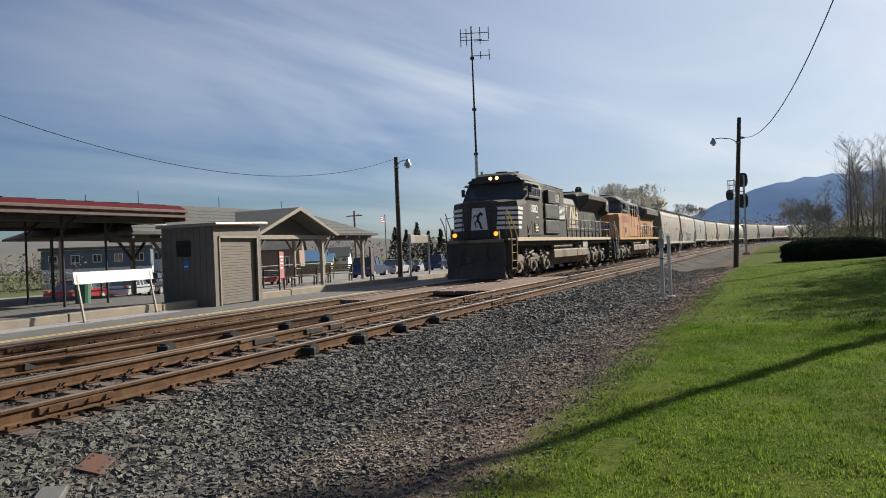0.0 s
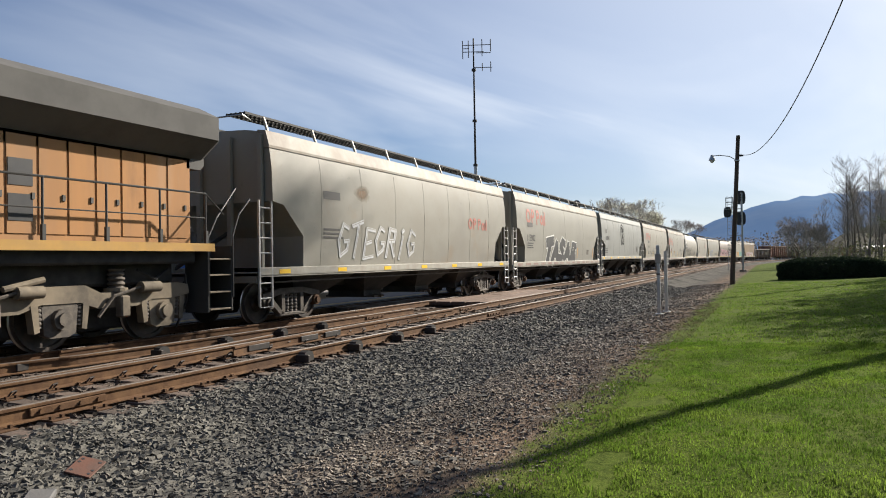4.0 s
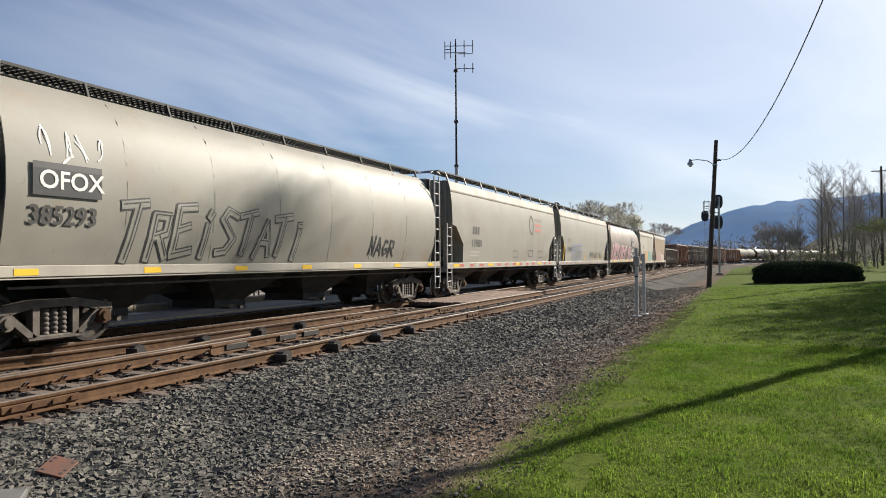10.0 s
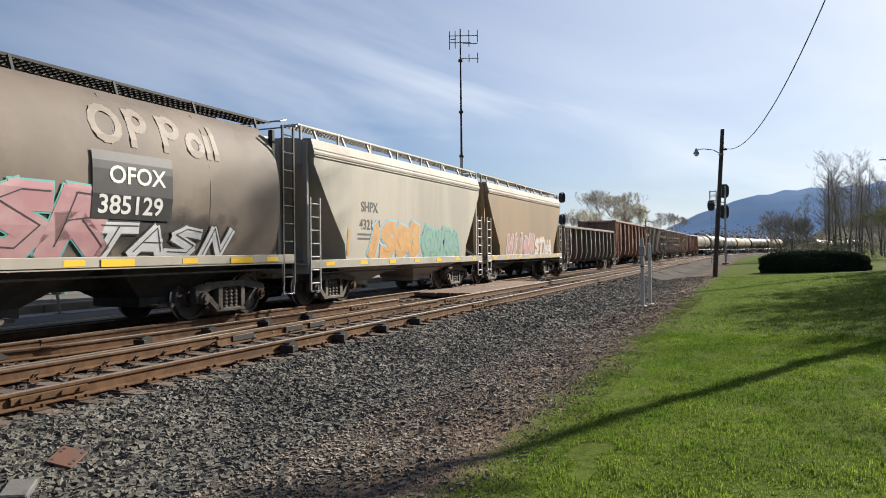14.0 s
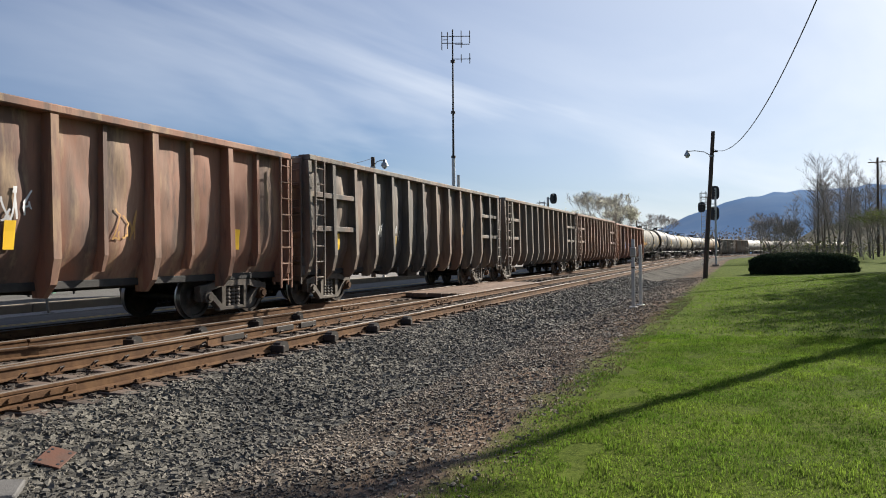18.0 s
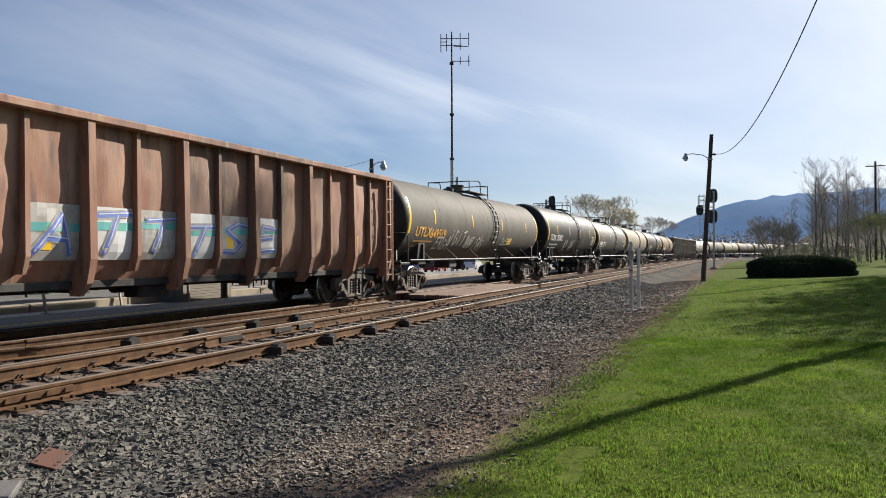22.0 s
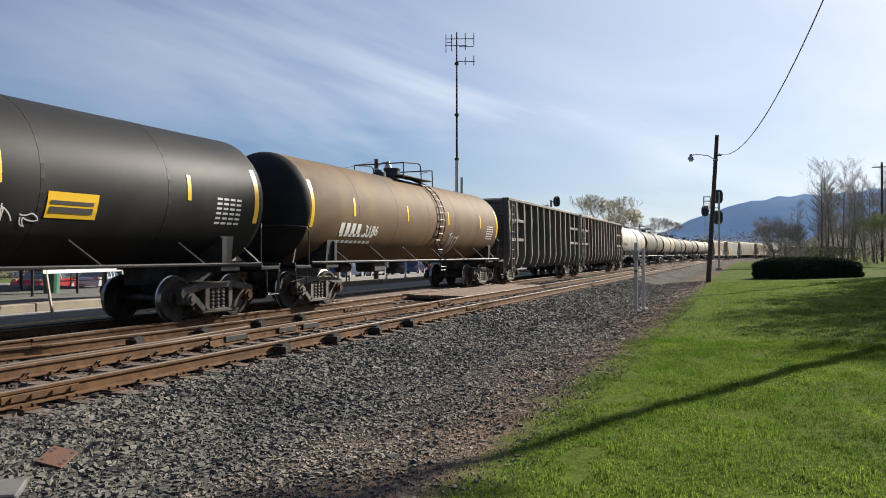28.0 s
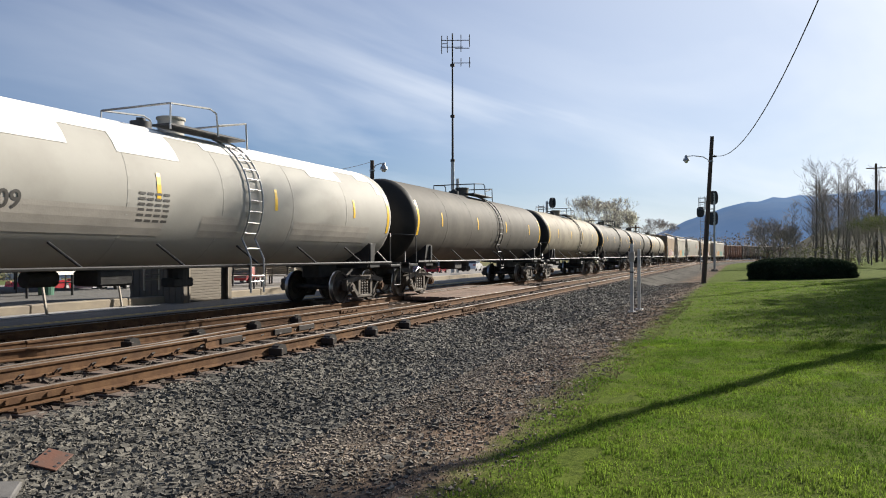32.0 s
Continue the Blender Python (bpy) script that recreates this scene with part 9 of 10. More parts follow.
make_antenna()
for (x, y, h, lab) in ((31.5, 42.5, 7.1, "brown wooden utility pole behind the canopy"), (66, 41.4, 7.4, "brown wooden utility pole behind the shelter"), (96, -14.7, 11.9, "wooden utility pole with a crossarm by the wood"), (150, 20, 8, "far wooden utility pole beside the railway")):
    ob = thing("utility_pole", pose(x, y, ground_z(x, y) - .3), lab, "utility pole")
    part("pole", Shape().rod((0, 0, 0), (0, 0, h), .15, 10, .11), PALEWOOD if y > 20 else POLEWOOD, ob)
    part("crossarm", Shape().box(-.05, .05, -1.0, 1.0, h - .6, h - .48), PALEWOOD, ob)
    part("insulator", Shape().disc((0, -.5, h - .4), "z", .05, .14, 8), DARKSTEEL, ob)
sgn = thing("station_sign", pose(30.8, 16.2, -.06), "cream and grey station sign on two posts", "sign")
for dx in (0, 2.1):
    part("post", Shape().rod((dx, 0, 0), (dx, 0, 2.3), .05), GALV, sgn)
    part("base", Shape().rod((dx, 0, 0), (dx, 0, .3), .15, 10, .06), GALV, sgn)
part("panel", Shape().box(.1, 2.0, -.03, .03, 1.85, 2.25, .02), CREAM, sgn)
part("panel_half", Shape().box(.1, .55, -.036, -.031, 1.87, 2.23), PATCH, sgn)
fl = thing("flagpole", pose(58.5, 33.3, -.8), "white flagpole with a small striped flag", "flagpole")
part("pole", Shape().rod((0, 0, 0), (0, 0, 5.8), .05, 8), SHEDTRIM, fl)
for i in range(7):
    part("flag_stripe", Shape().box(-.8, -.06, -.01, .01, 5.0 + i * .09, 5.085 + i * .09), REDPAINT if i % 2 == 0 else WHITE, fl)
part("flag_field", Shape().box(-.42, -.055, -.014, .014, 5.28, 5.63), BLUEPAINT, fl)


# ---- parked cars ----
def car(m, paint, label, length=4.6, high=1.45, suv=False):
    ob = thing("car", m, label, "car", "parked cars")
    h, L, w = high, length / 2, .88
    belt = h * .60

    def sec(x, top, wt=1.0):
        return (x, [(w * .92, .28), (w, .5), (w, belt * min(1, top / belt)), (w * .95 * wt, top)])
    if suv:
        prof = [(-L, .62), (-L + .25, .80), (-L + 1.1, .95), (-L + 1.25, belt), (L - .15, belt), (L, .7)]
    else:
        prof = [(-L, .55), (-L + .3, .70), (-L + 1.25, .86), (-L + 1.4, belt), (L - 1.0, belt), (L - .1, .85), (L, .6)]
    part("body", Shape().rings([[(x, -y, z) for y, z in s] + [(x, y, z) for y, z in s[::-1]] for x, s in (sec(x, t) for x, t in prof)]), paint, ob, smooth=True)
    a0, a1, b0, b1 = (-L + 1.3, -L + 2.1, L - .9 if suv else L - 1.7, L - .2 if suv else L - .75)
    part("cabin", Shape().rings([[(x, -y, z), (x, y, z)] + [(x, y * .82, z + .001), (x, -y * .82, z + .001)] for x, y, z in ()] or [[(a0, -w * .96, belt - .02), (b1, -w * .96, belt - .02), (b1, w * .96, belt - .02), (a0, w * .96, belt - .02)], [(a1, -w * .78, h - .03), (b0, -w * .78, h - .03), (b0, w * .78, h - .03), (a1, w * .78, h - .03)]]), GLASS, ob, "dark car windows")
    part("roof", Shape().box(a1 - .05, b0 + .05, -w * .80, w * .80, h - .05, h, .02), paint, ob)
    for sg in (-1, 1):
        for x in ((a0 + a1) / 2 + .5, (a1 + b0) / 2 + .2, (b0 + b1) / 2 - .1):
            part("pillar", Shape().rod((x, sg * w * .97, belt - .02), (x - .05, sg * w * .79, h - .03), .04, 6), paint, ob)
        part("head_lamp", Shape().box(-L + .02, -L + .3, sg * w * .6, sg * w * .95, .60, .74, .03), SHEDTRIM, ob)
        part("tail_lamp", Shape().box(L - .14, L + .005, sg * w * .6, sg * w * .96, .70, .9, .03), REDPAINT, ob, "red tail lamp")
        for x in (-L + .85, L - .9):
            wl = part("wheel", Shape().disc((x, sg * (w - .1), .32), "y", .32, .22, 20), RUBBER, ob, smooth=True)
            part("rim", Shape().disc((x, sg * (w + .01), .32), "y", .21, .03, 14), GALV, wl)
    part("bumper", Shape().box(-L - .03, -L + .2, -w * .9, w * .9, .3, .5, .05).box(L - .2, L + .03, -w * .9, w * .9, .32, .55, .05), paint, ob)


def car_paint(name, c):
    m = material(name, c, 0.25, 0.2)
    m.node_tree.nodes["Principled BSDF"].inputs["Coat Weight"].default_value = 0.6
    return m


RED, BLUE, SILV, DKGREY, WHT = car_paint("red_car_paint", (0.30, 0.015, 0.02)), car_paint("dark_blue_car_paint", (0.02, 0.045, 0.11)), car_paint("silver_car_paint", (0.45, 0.46, 0.47)), car_paint("dark_grey_car_paint", (0.05, 0.052, 0.055)), car_paint("white_car_paint", (0.7, 0.7, 0.7))
for az, d, rot, pt, lab, suv in ((52.5, 50, 205, RED, "red saloon car parked behind the station", False), (49.0, 54, 205, SILV, "silver saloon car parked behind the station", False), (47.2, 58, 205, DKGREY, "dark grey hatchback parked behind the station", True), (45.0, 60, 200, WHT, "white car parked behind the station", False),
                                 (31.0, 58, 190, BLUE, "dark blue hatchback parked by the platform", True), (29.0, 64, 190, SILV, "silver car parked by the platform", False), (28.2, 70, 190, DKGREY, "dark car parked by the platform", False), (27.4, 76, 190, SILV, "grey saloon parked by the platform", False),
                                 (25.6, 72, 195, BLUE, "blue people carrier parked by the platform", True), (23.4, 78, 190, RED, "red car parked beyond the platform", False), (20.5, 84, 190, WHT, "white car parked beyond the platform", True), (38.5, 64, 200, RED, "red car parked beyond the shelter", False), (41.5, 62, 200, SILV, "silver car parked beyond the shelter", True)):
    x, y = d * math.cos(radians(az)), d * math.sin(radians(az))
    car(pose(x, y, ground_z(x, y), 0, 0, rot), pt, lab, suv=suv, high=1.65 if suv else 1.42)


# ---- houses behind the station ----
def house(m, w, d, h, wall, roof, label, rise=2.0, storeys=2, cols=4, band=None, flat=False):
    ob = thing("house", m, label, "house")
    part("wall", Shape().box(-w / 2, w / 2, -d / 2, d / 2, -2, h), wall, ob)
    if band:
        part("upper_band", Shape().box(-w / 2 - .06, w / 2 + .06, -d / 2 - .06, d / 2 + .06, h * .52, h - .1), band, ob)
    if flat:
        part("roof", Shape().box(-w / 2 - .4, w / 2 + .4, -d / 2 - .4, d / 2 + .4, h, h + .35, .05), roof, ob)
    else:
        part("roof", Shape().prism([(-d / 2 - .5, h - .1), (0, h + rise), (d / 2 + .5, h - .1), (d / 2 + .4, h - .25), (0, h + rise - .2), (-d / 2 - .4, h - .25)], -w / 2 - .4, w / 2 + .4, "x"), roof, ob)
        for sg in (-1, 1):
            part("gable", Shape().prism([(-d / 2, h - .05), (0, h + rise - .22), (d / 2, h - .05)], sg * (w / 2 - .1), sg * w / 2, "x"), wall, ob)
    for s in range(storeys):
        for c in range(cols):
            x, z = -w / 2 + w * (c + .5) / cols, h * (s + .32) / storeys
            hh = h / storeys * .42
            wn = part("window", Shape().box(x - .55, x + .55, -d / 2 - .09, -d / 2 + .02, z, z + hh), WHITE, ob, "white framed window")
            part("pane", Shape().box(x - .45, x - .04, -d / 2 - .11, -d / 2 - .085, z + .1, z + hh - .1).box(x + .04, x + .45, -d / 2 - .11, -d / 2 - .085, z + .1, z + hh - .1), GLASS, wn)
    return ob


def far_at(az, d):
    return d * math.cos(radians(az)), d * math.sin(radians(az))


BLUEWALL = material("slate_blue_siding", (0.09, 0.115, 0.15), 0.7, 0, (0.12, 0.14, 0.17), 2, 0.5)
WHITEWALL = material("white_siding", (0.62, 0.64, 0.66), 0.7, 0, (0.52, 0.54, 0.57), 2, 0.5)
GREENWALL = material("green_siding", (0.20, 0.32, 0.20), 0.7, 0, (0.24, 0.36, 0.24), 2, 0.5)
YELLOWWALL = material("yellow_siding", (0.50, 0.44, 0.22), 0.7)
BLUEROOF = material("blue_metal_roof", (0.12, 0.22, 0.36), 0.5)
BROWNWALL = material("brown_siding", (0.22, 0.15, 0.11), 0.8)
for az, d, rot, args, lab in ((50.9, 112, -30, (13.4, 9, 5.3, WHITEWALL, SHINGLE, 0, 2, 5, BLUEWALL, True), "two-storey white and slate-blue building behind the car park"), (45.2, 122, -30, (9, 8, 5.4, WHITEWALL, SHINGLE, 1.8, 2, 4, None, False), "white house with a grey roof behind the car park"),
                              (36.2, 150, -40, (9, 8, 2.6, GREENWALL, BLUEROOF, 2.2, 1, 3, None, False), "green house with a blue metal roof"), (34.7, 152, -40, (4, 6, 2.4, YELLOWWALL, BLUEROOF, 1.6, 1, 2, None, False), "yellow house wing with a blue roof"),
                              (33.5, 158, -40, (5, 6, 3.4, WHITEWALL, SHINGLE, 2.0, 2, 3, None, False), "plain white house beyond the shelter"), (40.5, 110, -45, (16, 9, 4.2, BROWNWALL, SHINGLE, 2.2, 1, 4, None, False), "low brown house beyond the shelter")):
    x, y = far_at(az, d)
    w, dd, h, wm, rm, rise, st, co, band, flat = args
    house(pose(x, y, min(ground_z(x, y) - .2, -d * .015), 0, 0, az - 90 + rot * .2), w, dd, h, wm, rm, lab, rise, st, co, band, flat)


# ---- trees ----
BARK = material("grey_brown_bark", (0.115, 0.095, 0.08), 0.9, 0, (0.17, 0.145, 0.125), 4, 0.6, 0.3, 25)
TWIG = material("bare_twigs", (0.31, 0.275, 0.25), 0.9, 0, (0.22, 0.19, 0.17), 3, 0.5)
BUD = leafy("pale_spring_buds", (0.52, 0.53, 0.42), (0.60, 0.58, 0.50), 1.5, .6)
GREENLEAF = leafy("young_green_leaves", (0.10, 0.13, 0.035), (0.14, 0.15, 0.05), 1.0, .4)
CONIFER = leafy("dark_evergreen_needles", (0.022, 0.035, 0.018), (0.035, 0.045, 0.025), 2.0, .15)


def grow(r, height, depth=6, spread=.5, trunk=.16, forks=3, up=.25, first=.28):
    """Branch segments of a tree: start, end, radii; and the tips."""
    segs, tips = [], []

    def go(p, d, l, rad, k):
        n = 3 if k == 0 else 2
        for i in range(n):
            q = p + d * l / n
            d = (d + Vector((r.uniform(-1, 1), r.uniform(-1, 1), r.uniform(-.3, .6))) * .10 + Vector((0, 0, up * .12))).normalized()
            segs.append((p, q, rad * (1 - .25 * i / n), rad * (1 - .25 * (i + 1) / n)))
            p = q
        if k >= depth:
            tips.append((p, d))
            return
        m = forks if k < 3 else 2 + (r.random() < .4)
        for i in range(m):
            a = Vector((r.uniform(-1, 1), r.uniform(-1, 1), r.uniform(-.15, .8))).normalized()
            nd = (d * (1 - spread * r.uniform(.5, 1)) + a * spread * r.uniform(.8, 1.3)).normalized()
            go(p, nd, l * r.uniform(.62, .86), rad * .75 * r.uniform(.62, .8), k + 1)

    go(Vector((0, 0, 0)), Vector((0, 0, 1)), height * first, trunk, 0)
    return segs, tips


def tubes(segs, n=4):
    V, F = [], []
    for p, q, a, b in segs:
        d = (q - p).normalized()
        u = d.orthogonal().normalized()
        w = d.cross(u)
        i0 = len(V)
        for c, rad in ((p, a), (q, b)):
            for k in range(n):
                t = 2 * math.pi * k / n
                V.append(c + (u * math.cos(t) + w * math.sin(t)) * rad)
        F += [(i0 + k, i0 + (k + 1) % n, i0 + n + (k + 1) % n, i0 + n + k) for k in range(n)]
    return np.array([tuple(v) for v in V]), np.array(F)


def leaves_mesh(name, pts, size, count, scatter, r, mat):
    P, F = [], []
    for p, d in pts:
        for _ in range(count):
            c = Vector(p) + Vector((r.gauss(0, 1), r.gauss(0, 1), r.gauss(0, 1))) * scatter
            u = Vector((r.uniform(-1, 1), r.uniform(-1, 1), r.uniform(-1, 1))).normalized() * size * r.uniform(.6, 1.3)
            w = u.orthogonal().normalized() * size * .6
            i = len(P)
            P += [c - u, c + w, c + u, c - w]
            F.append((i, i + 1, i + 2, i + 3))
    me = np_mesh(name, np.array([tuple(v) for v in P]), np.array(F))
    me.materials.append(mat)
    return me


def tree(m, height, seed, label, bud=None, buds=0, depth=6, spread=.5, trunk=None, size=.12, twig=.02, forks=3, up=.25, first=.28, name="tree"):
    r = random.Random(seed)
    ob = thing(name, m, label, "tree", "bare trees" if not bud else "")
    segs, tips = grow(r, height, depth, spread, trunk or height * .016, forks, up, first)
    thick = [s for s in segs if s[2] > height * .0045]
    thin = [(p, q, max(a, twig), max(b, twig * .7)) for p, q, a, b in segs if a <= height * .0045]
    v, f = tubes(thick, 6)
    me = np_mesh("trunk", v, f)
    me.materials.append(BARK)
    me.shade_smooth()
    part("trunk", me, BARK, ob)
    if thin:
        extra = []
        for p, d in tips:
            for _ in range(3):
                e = (d + Vector((r.uniform(-1, 1), r.uniform(-1, 1), r.uniform(-.4, .8))) * .7).normalized()
                extra.append((p, p + e * height * .05, twig * .8, twig * .4))
        v, f = tubes(thin + extra, 3)
        me = np_mesh("crown", v, f)
        me.materials.append(TWIG)
        part("crown", me, TWIG, ob, "fine bare twigs")
    if bud:
        part("foliage", leaves_mesh("foliage", tips, size, buds, height * .03, r, bud), bud, ob, "spring buds and young leaves")
    return ob


def at(az, d, dz=0.0, rz=0):
    x, y = far_at(az, d)
    return pose(x, y, ground_z(x, y) + dz - .2, 0, 0, rz)


# beyond the train
t0 = tree(at(10.8, 150), 15.5, 1, "budding tree beside the railway", BUD, 2, 6, .52, size=.16, twig=.03)
copy_thing(t0, at(9.6, 158, 0, 80) @ pose(0, 0, 0))
t1 = tree(at(8.3, 160), 12.5, 2, "pale green budding tree beside the railway", BUD, 4, 6, .55, size=.2, twig=.03)
copy_thing(t1, at(12.0, 168, 0, 130))
t2 = tree(at(5.7, 210), 13.5, 3, "round bare tree beside the railway", None, 0, 6, .55, twig=.035)
copy_thing(t2, at(13.6, 190, 0, 40))
# wood on the bank to the right
def upright_tree(m, height, seed, label, stems=1, spread=.34, twig=.007):
    """A leafless wood-edge tree: straight stems with rising side branches, each forked into fine twigs."""
    r = random.Random(seed)
    ob = thing("tree", m, label, "tree", "bare trees")
    thick, thin = [], []

    def shoot(p, d, l, rad, k):
        n = 3
        for i in range(n):
            d = (d + Vector((r.uniform(-1, 1), r.uniform(-1, 1), r.uniform(-.1, .7))) * .12).normalized()
            q = p + d * l / n
            (thick if rad > .03 else thin).append((p, q, max(twig, rad * (1 - .7 * i / n)), max(twig * .7, rad * (1 - .7 * (i + 1) / n))))
            if k < 3:
                for _ in range((2, 2, 2)[k]):
                    a = r.uniform(0, 6.28)
                    e = (d * r.uniform(.6, 1.0) + Vector((math.cos(a), math.sin(a), .25)) * r.uniform(.45, .8)).normalized()
                    shoot(p.lerp(q, r.random()), e, l * r.uniform(.40, .62), rad * .48, k + 1)
            p = q

    for s in range(stems):
        a = r.uniform(0, 6.28)
        base = Vector((math.cos(a), math.sin(a), 0)) * (.5 * (stems > 1))
        d = Vector((math.cos(a) * .13 * (stems > 1), math.sin(a) * .13 * (stems > 1), 1)).normalized()
        h = height * (1 if s == 0 else r.uniform(.7, .95))
        p, n = base, 11
        for i in range(n):
            d = (d + Vector((r.uniform(-1, 1), r.uniform(-1, 1), .5)) * .05).normalized()
            q = p + d * h / n
            ra, rb = h * .0085 * (1 - i / n) + .015, h * .0085 * (1 - (i + 1) / n) + .012
            thick.append((p, q, ra, rb))
            if i >= 3:
                for _ in range(3):
                    b = r.uniform(0, 6.28)
                    e = Vector((math.cos(b), math.sin(b), r.uniform(.6, 1.5))).normalized()
                    shoot(p.lerp(q, r.random()), e, h * spread * (1 - .6 * (i / n)) * r.uniform(.6, 1.1), ra * .30, 1)
            p = q
    for nm, segs, k, mt, lb in (("trunk", thick, 5, BARK, ""), ("crown", thin, 3, TWIG, "fine bare twigs")):
        v, f = tubes(segs, k)
        me = np_mesh(nm, v, f)
        me.materials.append(mt)
        part(nm, me, mt, ob, lb)
    return ob


t3 = upright_tree(at(-5.4, 100), 11.6, 4, "tall bare tree on the bank")
t4 = upright_tree(at(-6.4, 106), 11.0, 5, "tall bare tree with several stems on the bank", 3, .26)
tb = upright_tree(at(-4.0, 112), 8.2, 8, "slender bare tree on the bank", 2, .30)
for az, d, rz, src in ((-4.9, 96, 50, t3), (-5.1, 104, 90, t4), (-6.0, 98, 20, t4), (-7.0, 99, 20, t3), (-7.9, 102, 170, t4), (-9.0, 100, 120, t4), (-4.7, 118, 200, tb), (-5.8, 120, 250, t3), (-7.5, 122, 250, tb), (-10.5, 96, 300, t3), (-3.3, 150, 20, tb), (-2.4, 158, 70, tb), (-1.2, 165, 120, tb), (-12.5, 84, 77, t4), (-8.5, 92, 33, tb), (-6.6, 90, 140, tb)):
    copy_thing(src, at(az, d, 0, rz))
t5 = tree(at(-8.4, 84), 5.2, 6, "understorey tree in young leaf on the bank", GREENLEAF, 2, 6, .6, size=.09, twig=.010)
for az, d, rz in ((-9.3, 80, 70), (-7.2, 112, 160), (-11.5, 76, 220)):
    copy_thing(t5, at(az, d, 0, rz))
t6 = tree(at(-1.9, 86), 8.8, 7, "dense leafless thorn tree beside the hedge", None, 0, 6, .62, twig=.018, first=.2)
copy_thing(t6, at(-2.6, 98, -.3, 90))
# shading trees off to the side of the lawn
ts = tree(at(-23, 50), 15.0, 15, "tall bare tree beside the lawn", GREENLEAF, 5, 6, .5, size=.17, twig=.02)
for az, d, rz, src in ((-19, 43, 10, ts), (-19.5, 50, 100, ts), (-24, 39, 60, ts), (-20.5, 57, 40, ts), (-29.5, 37, 200, ts), (-18.0, 60, 30, ts), (-18.5, 66, 150, ts), (-17.5, 53, 260, ts)):
    copy_thing(src, at(az, d, 0, rz))
# an unseen, very tall one, added so that its top shades the passing cars
tall = thing("tree", pose(54.8, -11.6, .1), "unseen very tall slim tree with a small dense crown", "tree")
tr_, rt = random.Random(44), []
part("trunk", Shape().rod((0, 0, -.3), (0, 0, 29.0), .22, 10, .05), BARK, tall)
for k in range(34):
    a, z0 = tr_.uniform(0, 6.28), tr_.uniform(25.6, 28.8)
    l = tr_.uniform(.7, 1.6) * (1.0 if z0 < 28 else .6)
    rt.append((Vector((0, 0, z0)), Vector((l * math.cos(a), l * math.sin(a), z0 + tr_.uniform(-.2, .7))), .035, .012))
tv, tf = tubes(rt, 4)
part("limbs", np_mesh("limbs", tv, tf), TWIG, tall)
part("foliage", leaves_mesh("foliage", [(q, None) for _, q, _, _ in rt], .13, 14, .42, tr_, GREENLEAF), GREENLEAF, tall, "young leaves")


def thicket(name, label, centres, size, count, mat, seed, leaf):
    """Far brush and woods: many small clumps on thin stems."""
    r = random.Random(seed)
    pts = []
    segs = []
    for x, y, h, w in centres:
        z = ground_z(x, y) - .3
        for _ in range(5):
            bx, by = x + r.gauss(0, w * .4), y + r.gauss(0, w * .4)
            tx, ty, tz = bx + r.gauss(0, w * .15), by + r.gauss(0, w * .15), z + h * r.uniform(.6, 1)
            segs.append((Vector((bx, by, z)), Vector((tx, ty, tz)), h * .012, h * .005))
            for _ in range(4):
                k = r.uniform(.35, .95)
                p = Vector((bx + (tx - bx) * k, by + (ty - by) * k, z + (tz - z) * k))
                segs.append((p, p + Vector((r.gauss(0, w * .22), r.gauss(0, w * .22), h * r.uniform(.05, .25))), h * .006, h * .003))
        for _ in range(count):
            k = r.random()
            pts.append((Vector((x + r.gauss(0, w * .38), y + r.gauss(0, w * .38), z + h * (k ** .8) * r.uniform(.8, 1.02))), None))
    ob = tagged(new(name), label, "woods", kind="stuff")
    v, f = tubes(segs, 3)
    me = np_mesh("stems", v, f)
    me.materials.append(TWIG)
    part("stems", me, TWIG, ob)
    part("twigs_and_buds", leaves_mesh("twigs_and_buds", pts, leaf, 1, .02, r, mat), mat, ob)


WOODS = leafy("grey_brown_spring_woods", (0.115, 0.10, 0.08), (0.16, 0.135, 0.10), 0.05, .2, .4)
WOODS2 = leafy("greenish_spring_woods", (0.12, 0.13, 0.06), (0.17, 0.15, 0.09), 0.05, .25, .4)
rr = random.Random(77)
cs = []
for i in range(60):
    az, d = rr.uniform(-3.5, 7.5), rr.uniform(240, 330)
    x, y = far_at(az, d)
    cs.append((x, y, rr.uniform(6, 11), 9))
thicket("woodland", "grey-brown leafless woods beyond the bend", cs, 1, 70, WOODS, 5, .45)
cs = []
for i in range(34):
    az, d = rr.uniform(-16, -2.2), rr.uniform(84, 140)
    x, y = far_at(az, d)
    cs.append((x, y, rr.uniform(1.4, 3.6), 4))
thicket("brush", "tangled brush and young growth on the bank", cs, 1, 90, WOODS2, 6, .16)
cs = []
for i in range(60):
    az, d = rr.uniform(22, 62), rr.uniform(170, 320)
    x, y = far_at(az, d)
    cs.append((x, y, rr.uniform(5, 9), 10))
thicket("woodland", "leafless woods behind the town", cs, 1, 60, WOODS, 7, .5)
cs = []
for i in range(16):
    az, d = rr.uniform(53, 60), rr.uniform(95, 130)
    x, y = far_at(az, d)
    cs.append((x, y, rr.uniform(2.5, 5), 5))
thicket("brush", "yellow-green spring bushes behind the car park", cs, 1, 90, WOODS2, 8, .22)
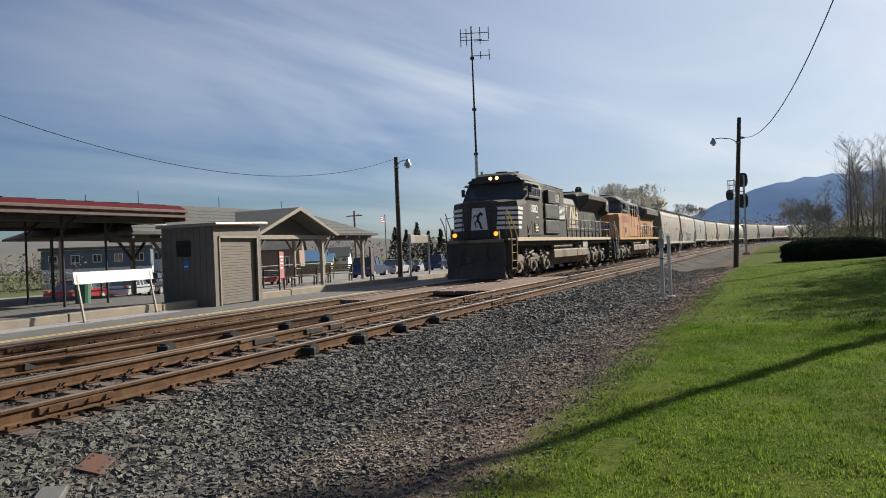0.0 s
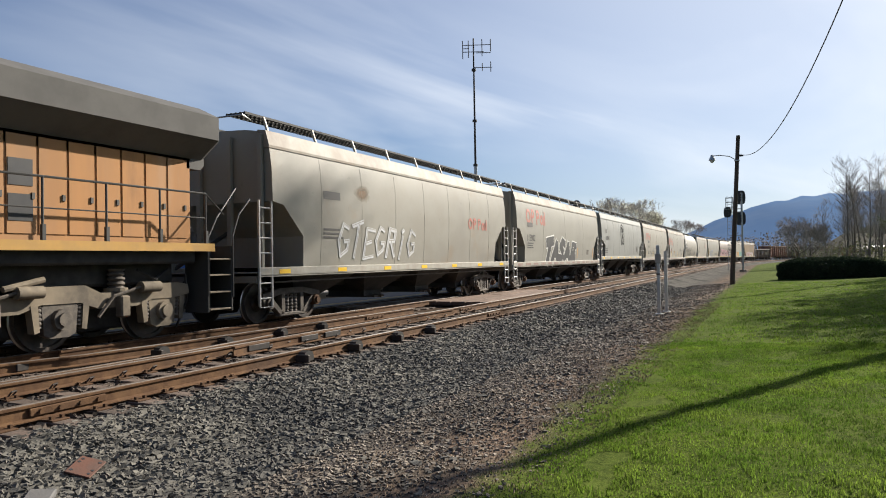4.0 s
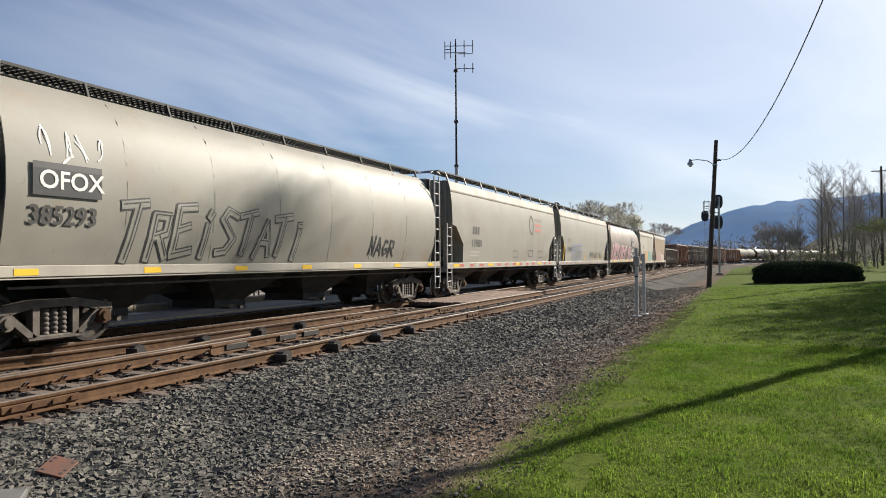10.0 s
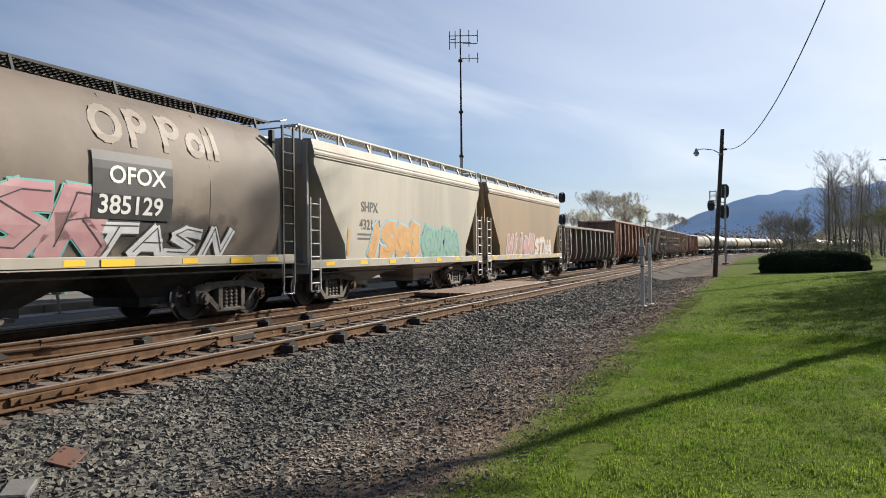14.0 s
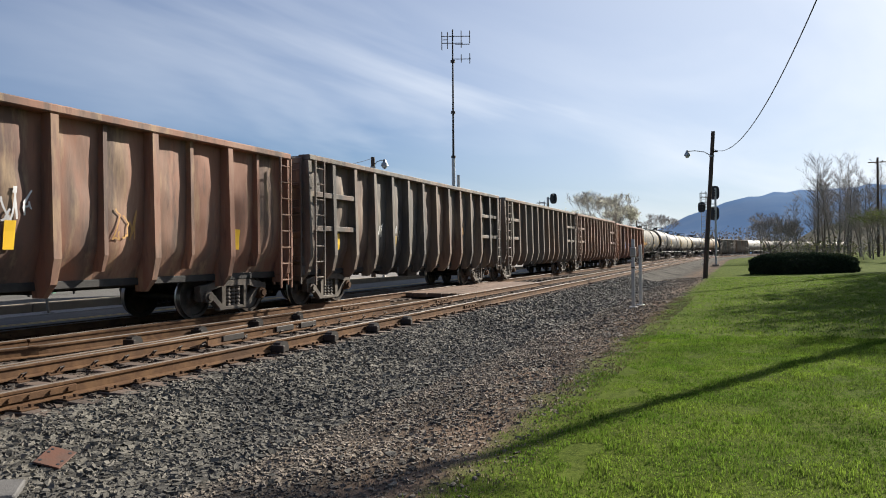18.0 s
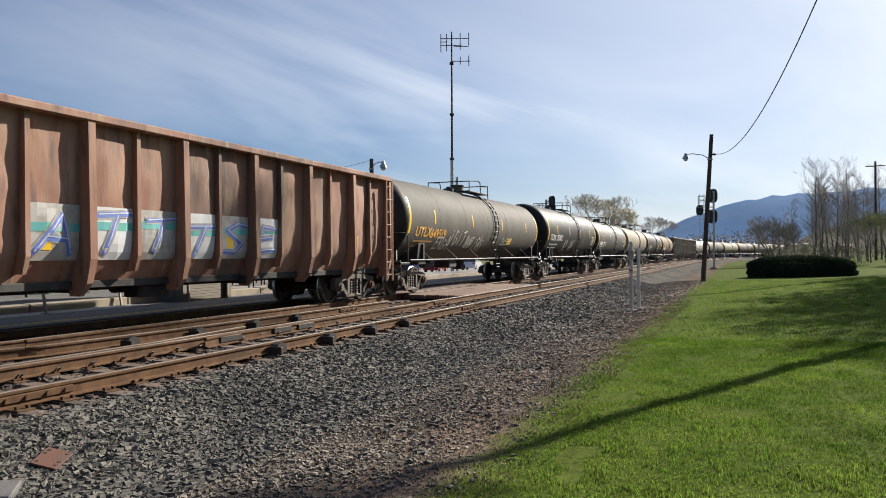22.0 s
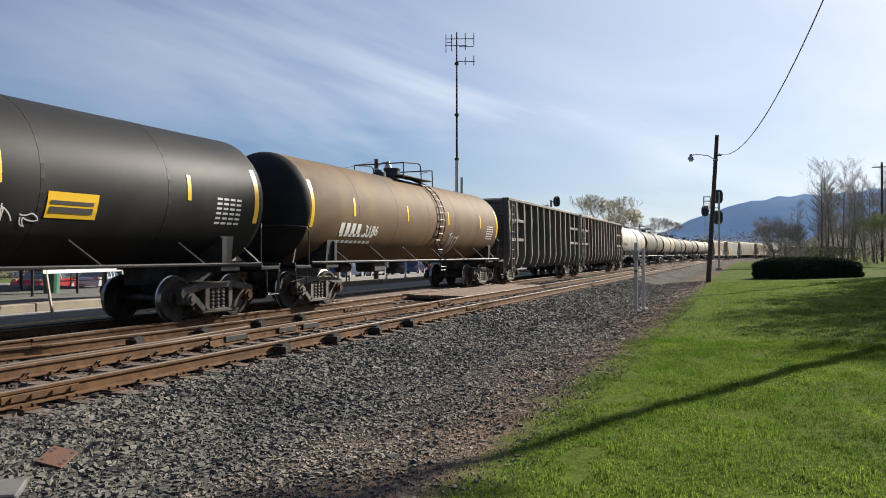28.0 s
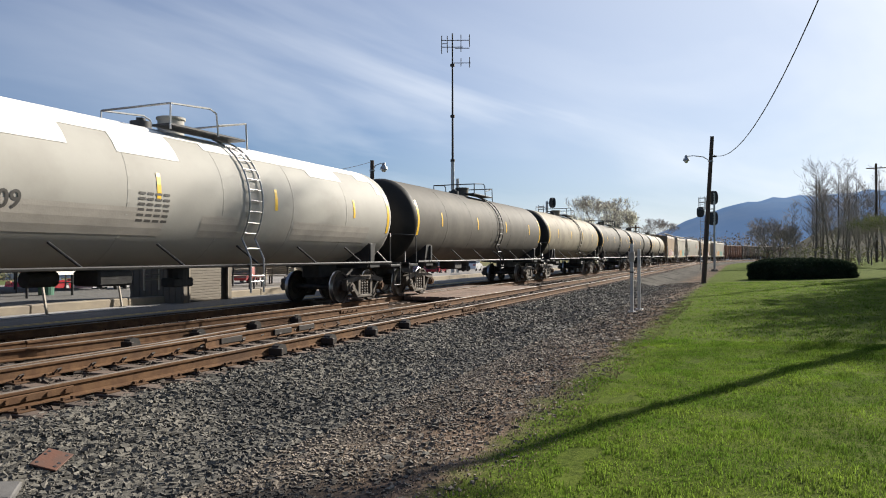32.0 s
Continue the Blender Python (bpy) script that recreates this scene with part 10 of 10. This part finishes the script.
for i, (az, d) in enumerate(((28.9, 118), (28.0, 122), (27.1, 116), (26.2, 120), (25.2, 118), (24.2, 124), (22.9, 120))):
    r = random.Random(300 + i)
    ob = thing("conifer", at(az, d), "dark evergreen tree behind the car park", "tree", "evergreens")
    h = r.uniform(6, 7.5)
    part("trunk", Shape().rod((0, 0, 0), (0, 0, h * .9), .12, 6, .03), BARK, ob)
    pts = []
    for k in range(420):
        t = r.random() ** 1.4
        a, rad = r.uniform(0, 6.28), (1 - t) * h * .28 * r.uniform(.5, 1.05)
        pts.append((Vector((rad * math.cos(a), rad * math.sin(a), h * (.08 + .92 * t))), None))
    part("needles", leaves_mesh("needles", pts, .22, 2, .1, r, CONIFER), CONIFER, ob)


def make_hedge():
    """Clipped dark hedge: a solid shade-black core with thousands of small leaves."""
    ob = thing("hedge", pose(0, 0, 0), "long clipped dark evergreen hedge on the lawn", "hedge")
    x0, x1, y0, y1, h = 47.6, 50.0, -6.35, -.5, 1.30
    zb = -.2
    # near-black core added; the shade among the leaves is in its colour
    part("heart", Shape().box(x0 + .5, x1 - .5, y0 + .8, y1 - .8, zb, zb + h - .4, .3), material("hedge_shade_core", (0.012, 0.016, 0.010), 0.95), ob)
    r = random.Random(8)
    pts = []
    for _ in range(26000):
        u, v, w = r.uniform(-1, 1), r.uniform(-1, 1), r.uniform(-1, 1)
        k = max(abs(u), abs(v), abs(w))
        u, v, w = u / k, v / k, w / k
        if w < -.98:
            continue
        q = (abs(u) ** 2.5 + abs(v) ** 3.0 + max(w, 0) ** 2.5) ** (-1 / 2.6)
        u, v, w = u * q, v * q, w * q if w > 0 else w
        b = 1 + .07 * noise.noise((u * 3, v * 7, w * 3))
        pts.append((Vector(((x0 + x1) / 2 + u * b * (x1 - x0) / 2, (y0 + y1) / 2 + v * b * (y1 - y0) / 2, zb + h / 2 + w * b * h / 2)), None))
    part("leaves", leaves_mesh("leaves", pts, .062, 1, .04, r, CONIFER), CONIFER, ob)


make_hedge()


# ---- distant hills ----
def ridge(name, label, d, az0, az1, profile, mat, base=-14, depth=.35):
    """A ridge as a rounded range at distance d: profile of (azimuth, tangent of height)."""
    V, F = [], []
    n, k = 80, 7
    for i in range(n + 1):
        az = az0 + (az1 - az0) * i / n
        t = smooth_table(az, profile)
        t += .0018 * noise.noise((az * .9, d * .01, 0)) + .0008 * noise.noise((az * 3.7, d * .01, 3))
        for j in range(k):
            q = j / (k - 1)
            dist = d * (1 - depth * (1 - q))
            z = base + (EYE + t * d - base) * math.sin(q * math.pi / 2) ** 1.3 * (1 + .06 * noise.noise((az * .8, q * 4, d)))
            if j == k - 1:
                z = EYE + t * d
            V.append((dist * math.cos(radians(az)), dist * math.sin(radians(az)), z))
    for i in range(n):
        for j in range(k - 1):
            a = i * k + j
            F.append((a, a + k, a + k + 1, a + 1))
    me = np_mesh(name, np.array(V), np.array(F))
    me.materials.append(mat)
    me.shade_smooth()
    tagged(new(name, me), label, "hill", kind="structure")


# haze is put into the ridges' colours: blue far off, greyed nearer
ridge("mountain", "long wooded mountain ridge on the horizon, haze blue in its colour", 3400, -60, 9, [(-60, .05), (-14, .078), (-8, .076), (-4.5, .0735), (-2.5, .0725), (.5, .0645), (4.0, .0440), (6.3, .026), (9, .004)], material("wooded_mountain_tinted_haze_blue", (0.125, 0.205, 0.345), 0.95, 0, (0.16, 0.235, 0.36), 0.004, 0.7, world=True, spec=0))
ridge("hill", "low brown wooded hill behind the town", 1500, 9, 120, [(9, .002), (20, .010), (27, .017), (33, .024), (45, .028), (56, .031), (75, .034), (100, .03), (120, .02)], material("brown_wooded_hill_haze_tinted", (0.15, 0.15, 0.15), 0.95, 0, (0.18, 0.165, 0.13), 0.01, 0.7, world=True, spec=0))
ridge("hill", "near wooded slope beyond the lawn", 420, -70, -2.5, [(-70, .09), (-30, .085), (-14, .060), (-8, .040), (-5, .026), (-2.5, .0)], material("brown_green_slope_haze_greyed", (0.12, 0.115, 0.095), 0.95, 0, (0.16, 0.145, 0.115), 0.05, 0.7, world=True, spec=0), -2)


def car_pose(s, length):
    """Where a car of that length stands with its middle at s along the far track."""
    b = length * .36
    xa, ya, _ = along(s - b, FAR)
    xb, yb, _ = along(s + b, FAR)
    return pose((xa + xb) / 2, (ya + yb) / 2, 0, 0, 0, math.degrees(math.atan2(yb - ya, xb - xa)))


def owner(ob):
    while ob.parent:
        ob = ob.parent
    return ob


def roll(wheel, s0, wx, r):
    """Turn a wheelset while it passes by."""
    place = wheel.parent.matrix_basis.translation.x + wx
    t0, t1 = max(0.0, (s0 + place - 32) / SPEED), min(32.0, (s0 + place - 1) / SPEED)
    if t1 <= 0.05 or t0 >= 31.9:
        return
    n = int((t1 - t0) * SPEED / r / radians(80)) + 1
    rows = [(t, pose(wx, 0, r, 0, -math.degrees(SPEED * (t - t0) / r), 0)) for t in [t0 + (t1 - t0) * i / n for i in range(n + 1)]]
    rows = ([(0.0, rows[0][1])] if t0 > 0.05 else []) + rows + ([(32.0, rows[-1][1])] if t1 < 31.95 else [])
    walk(wheel, rows)


def motions():
    by_car = {ob.name: [] for ob, _, _ in CARS}
    for w, wx, r in WHEELS:
        by_car[owner(w).name].append((w, wx, r))
    for ob, s0, length in CARS:
        last = (s0 - BEND + length) / SPEED
        ts = [0.0]
        if last > 0:
            ts += [k for k in np.arange(1.0, min(last + 1.0, 31.6), 1.0)]
        ts += [32.0]
        walk(ob, [(float(t), car_pose(s0 - SPEED * t, length)) for t in ts])
        for w, wx, r in by_car[ob.name]:
            roll(w, s0, wx, r)


motions()
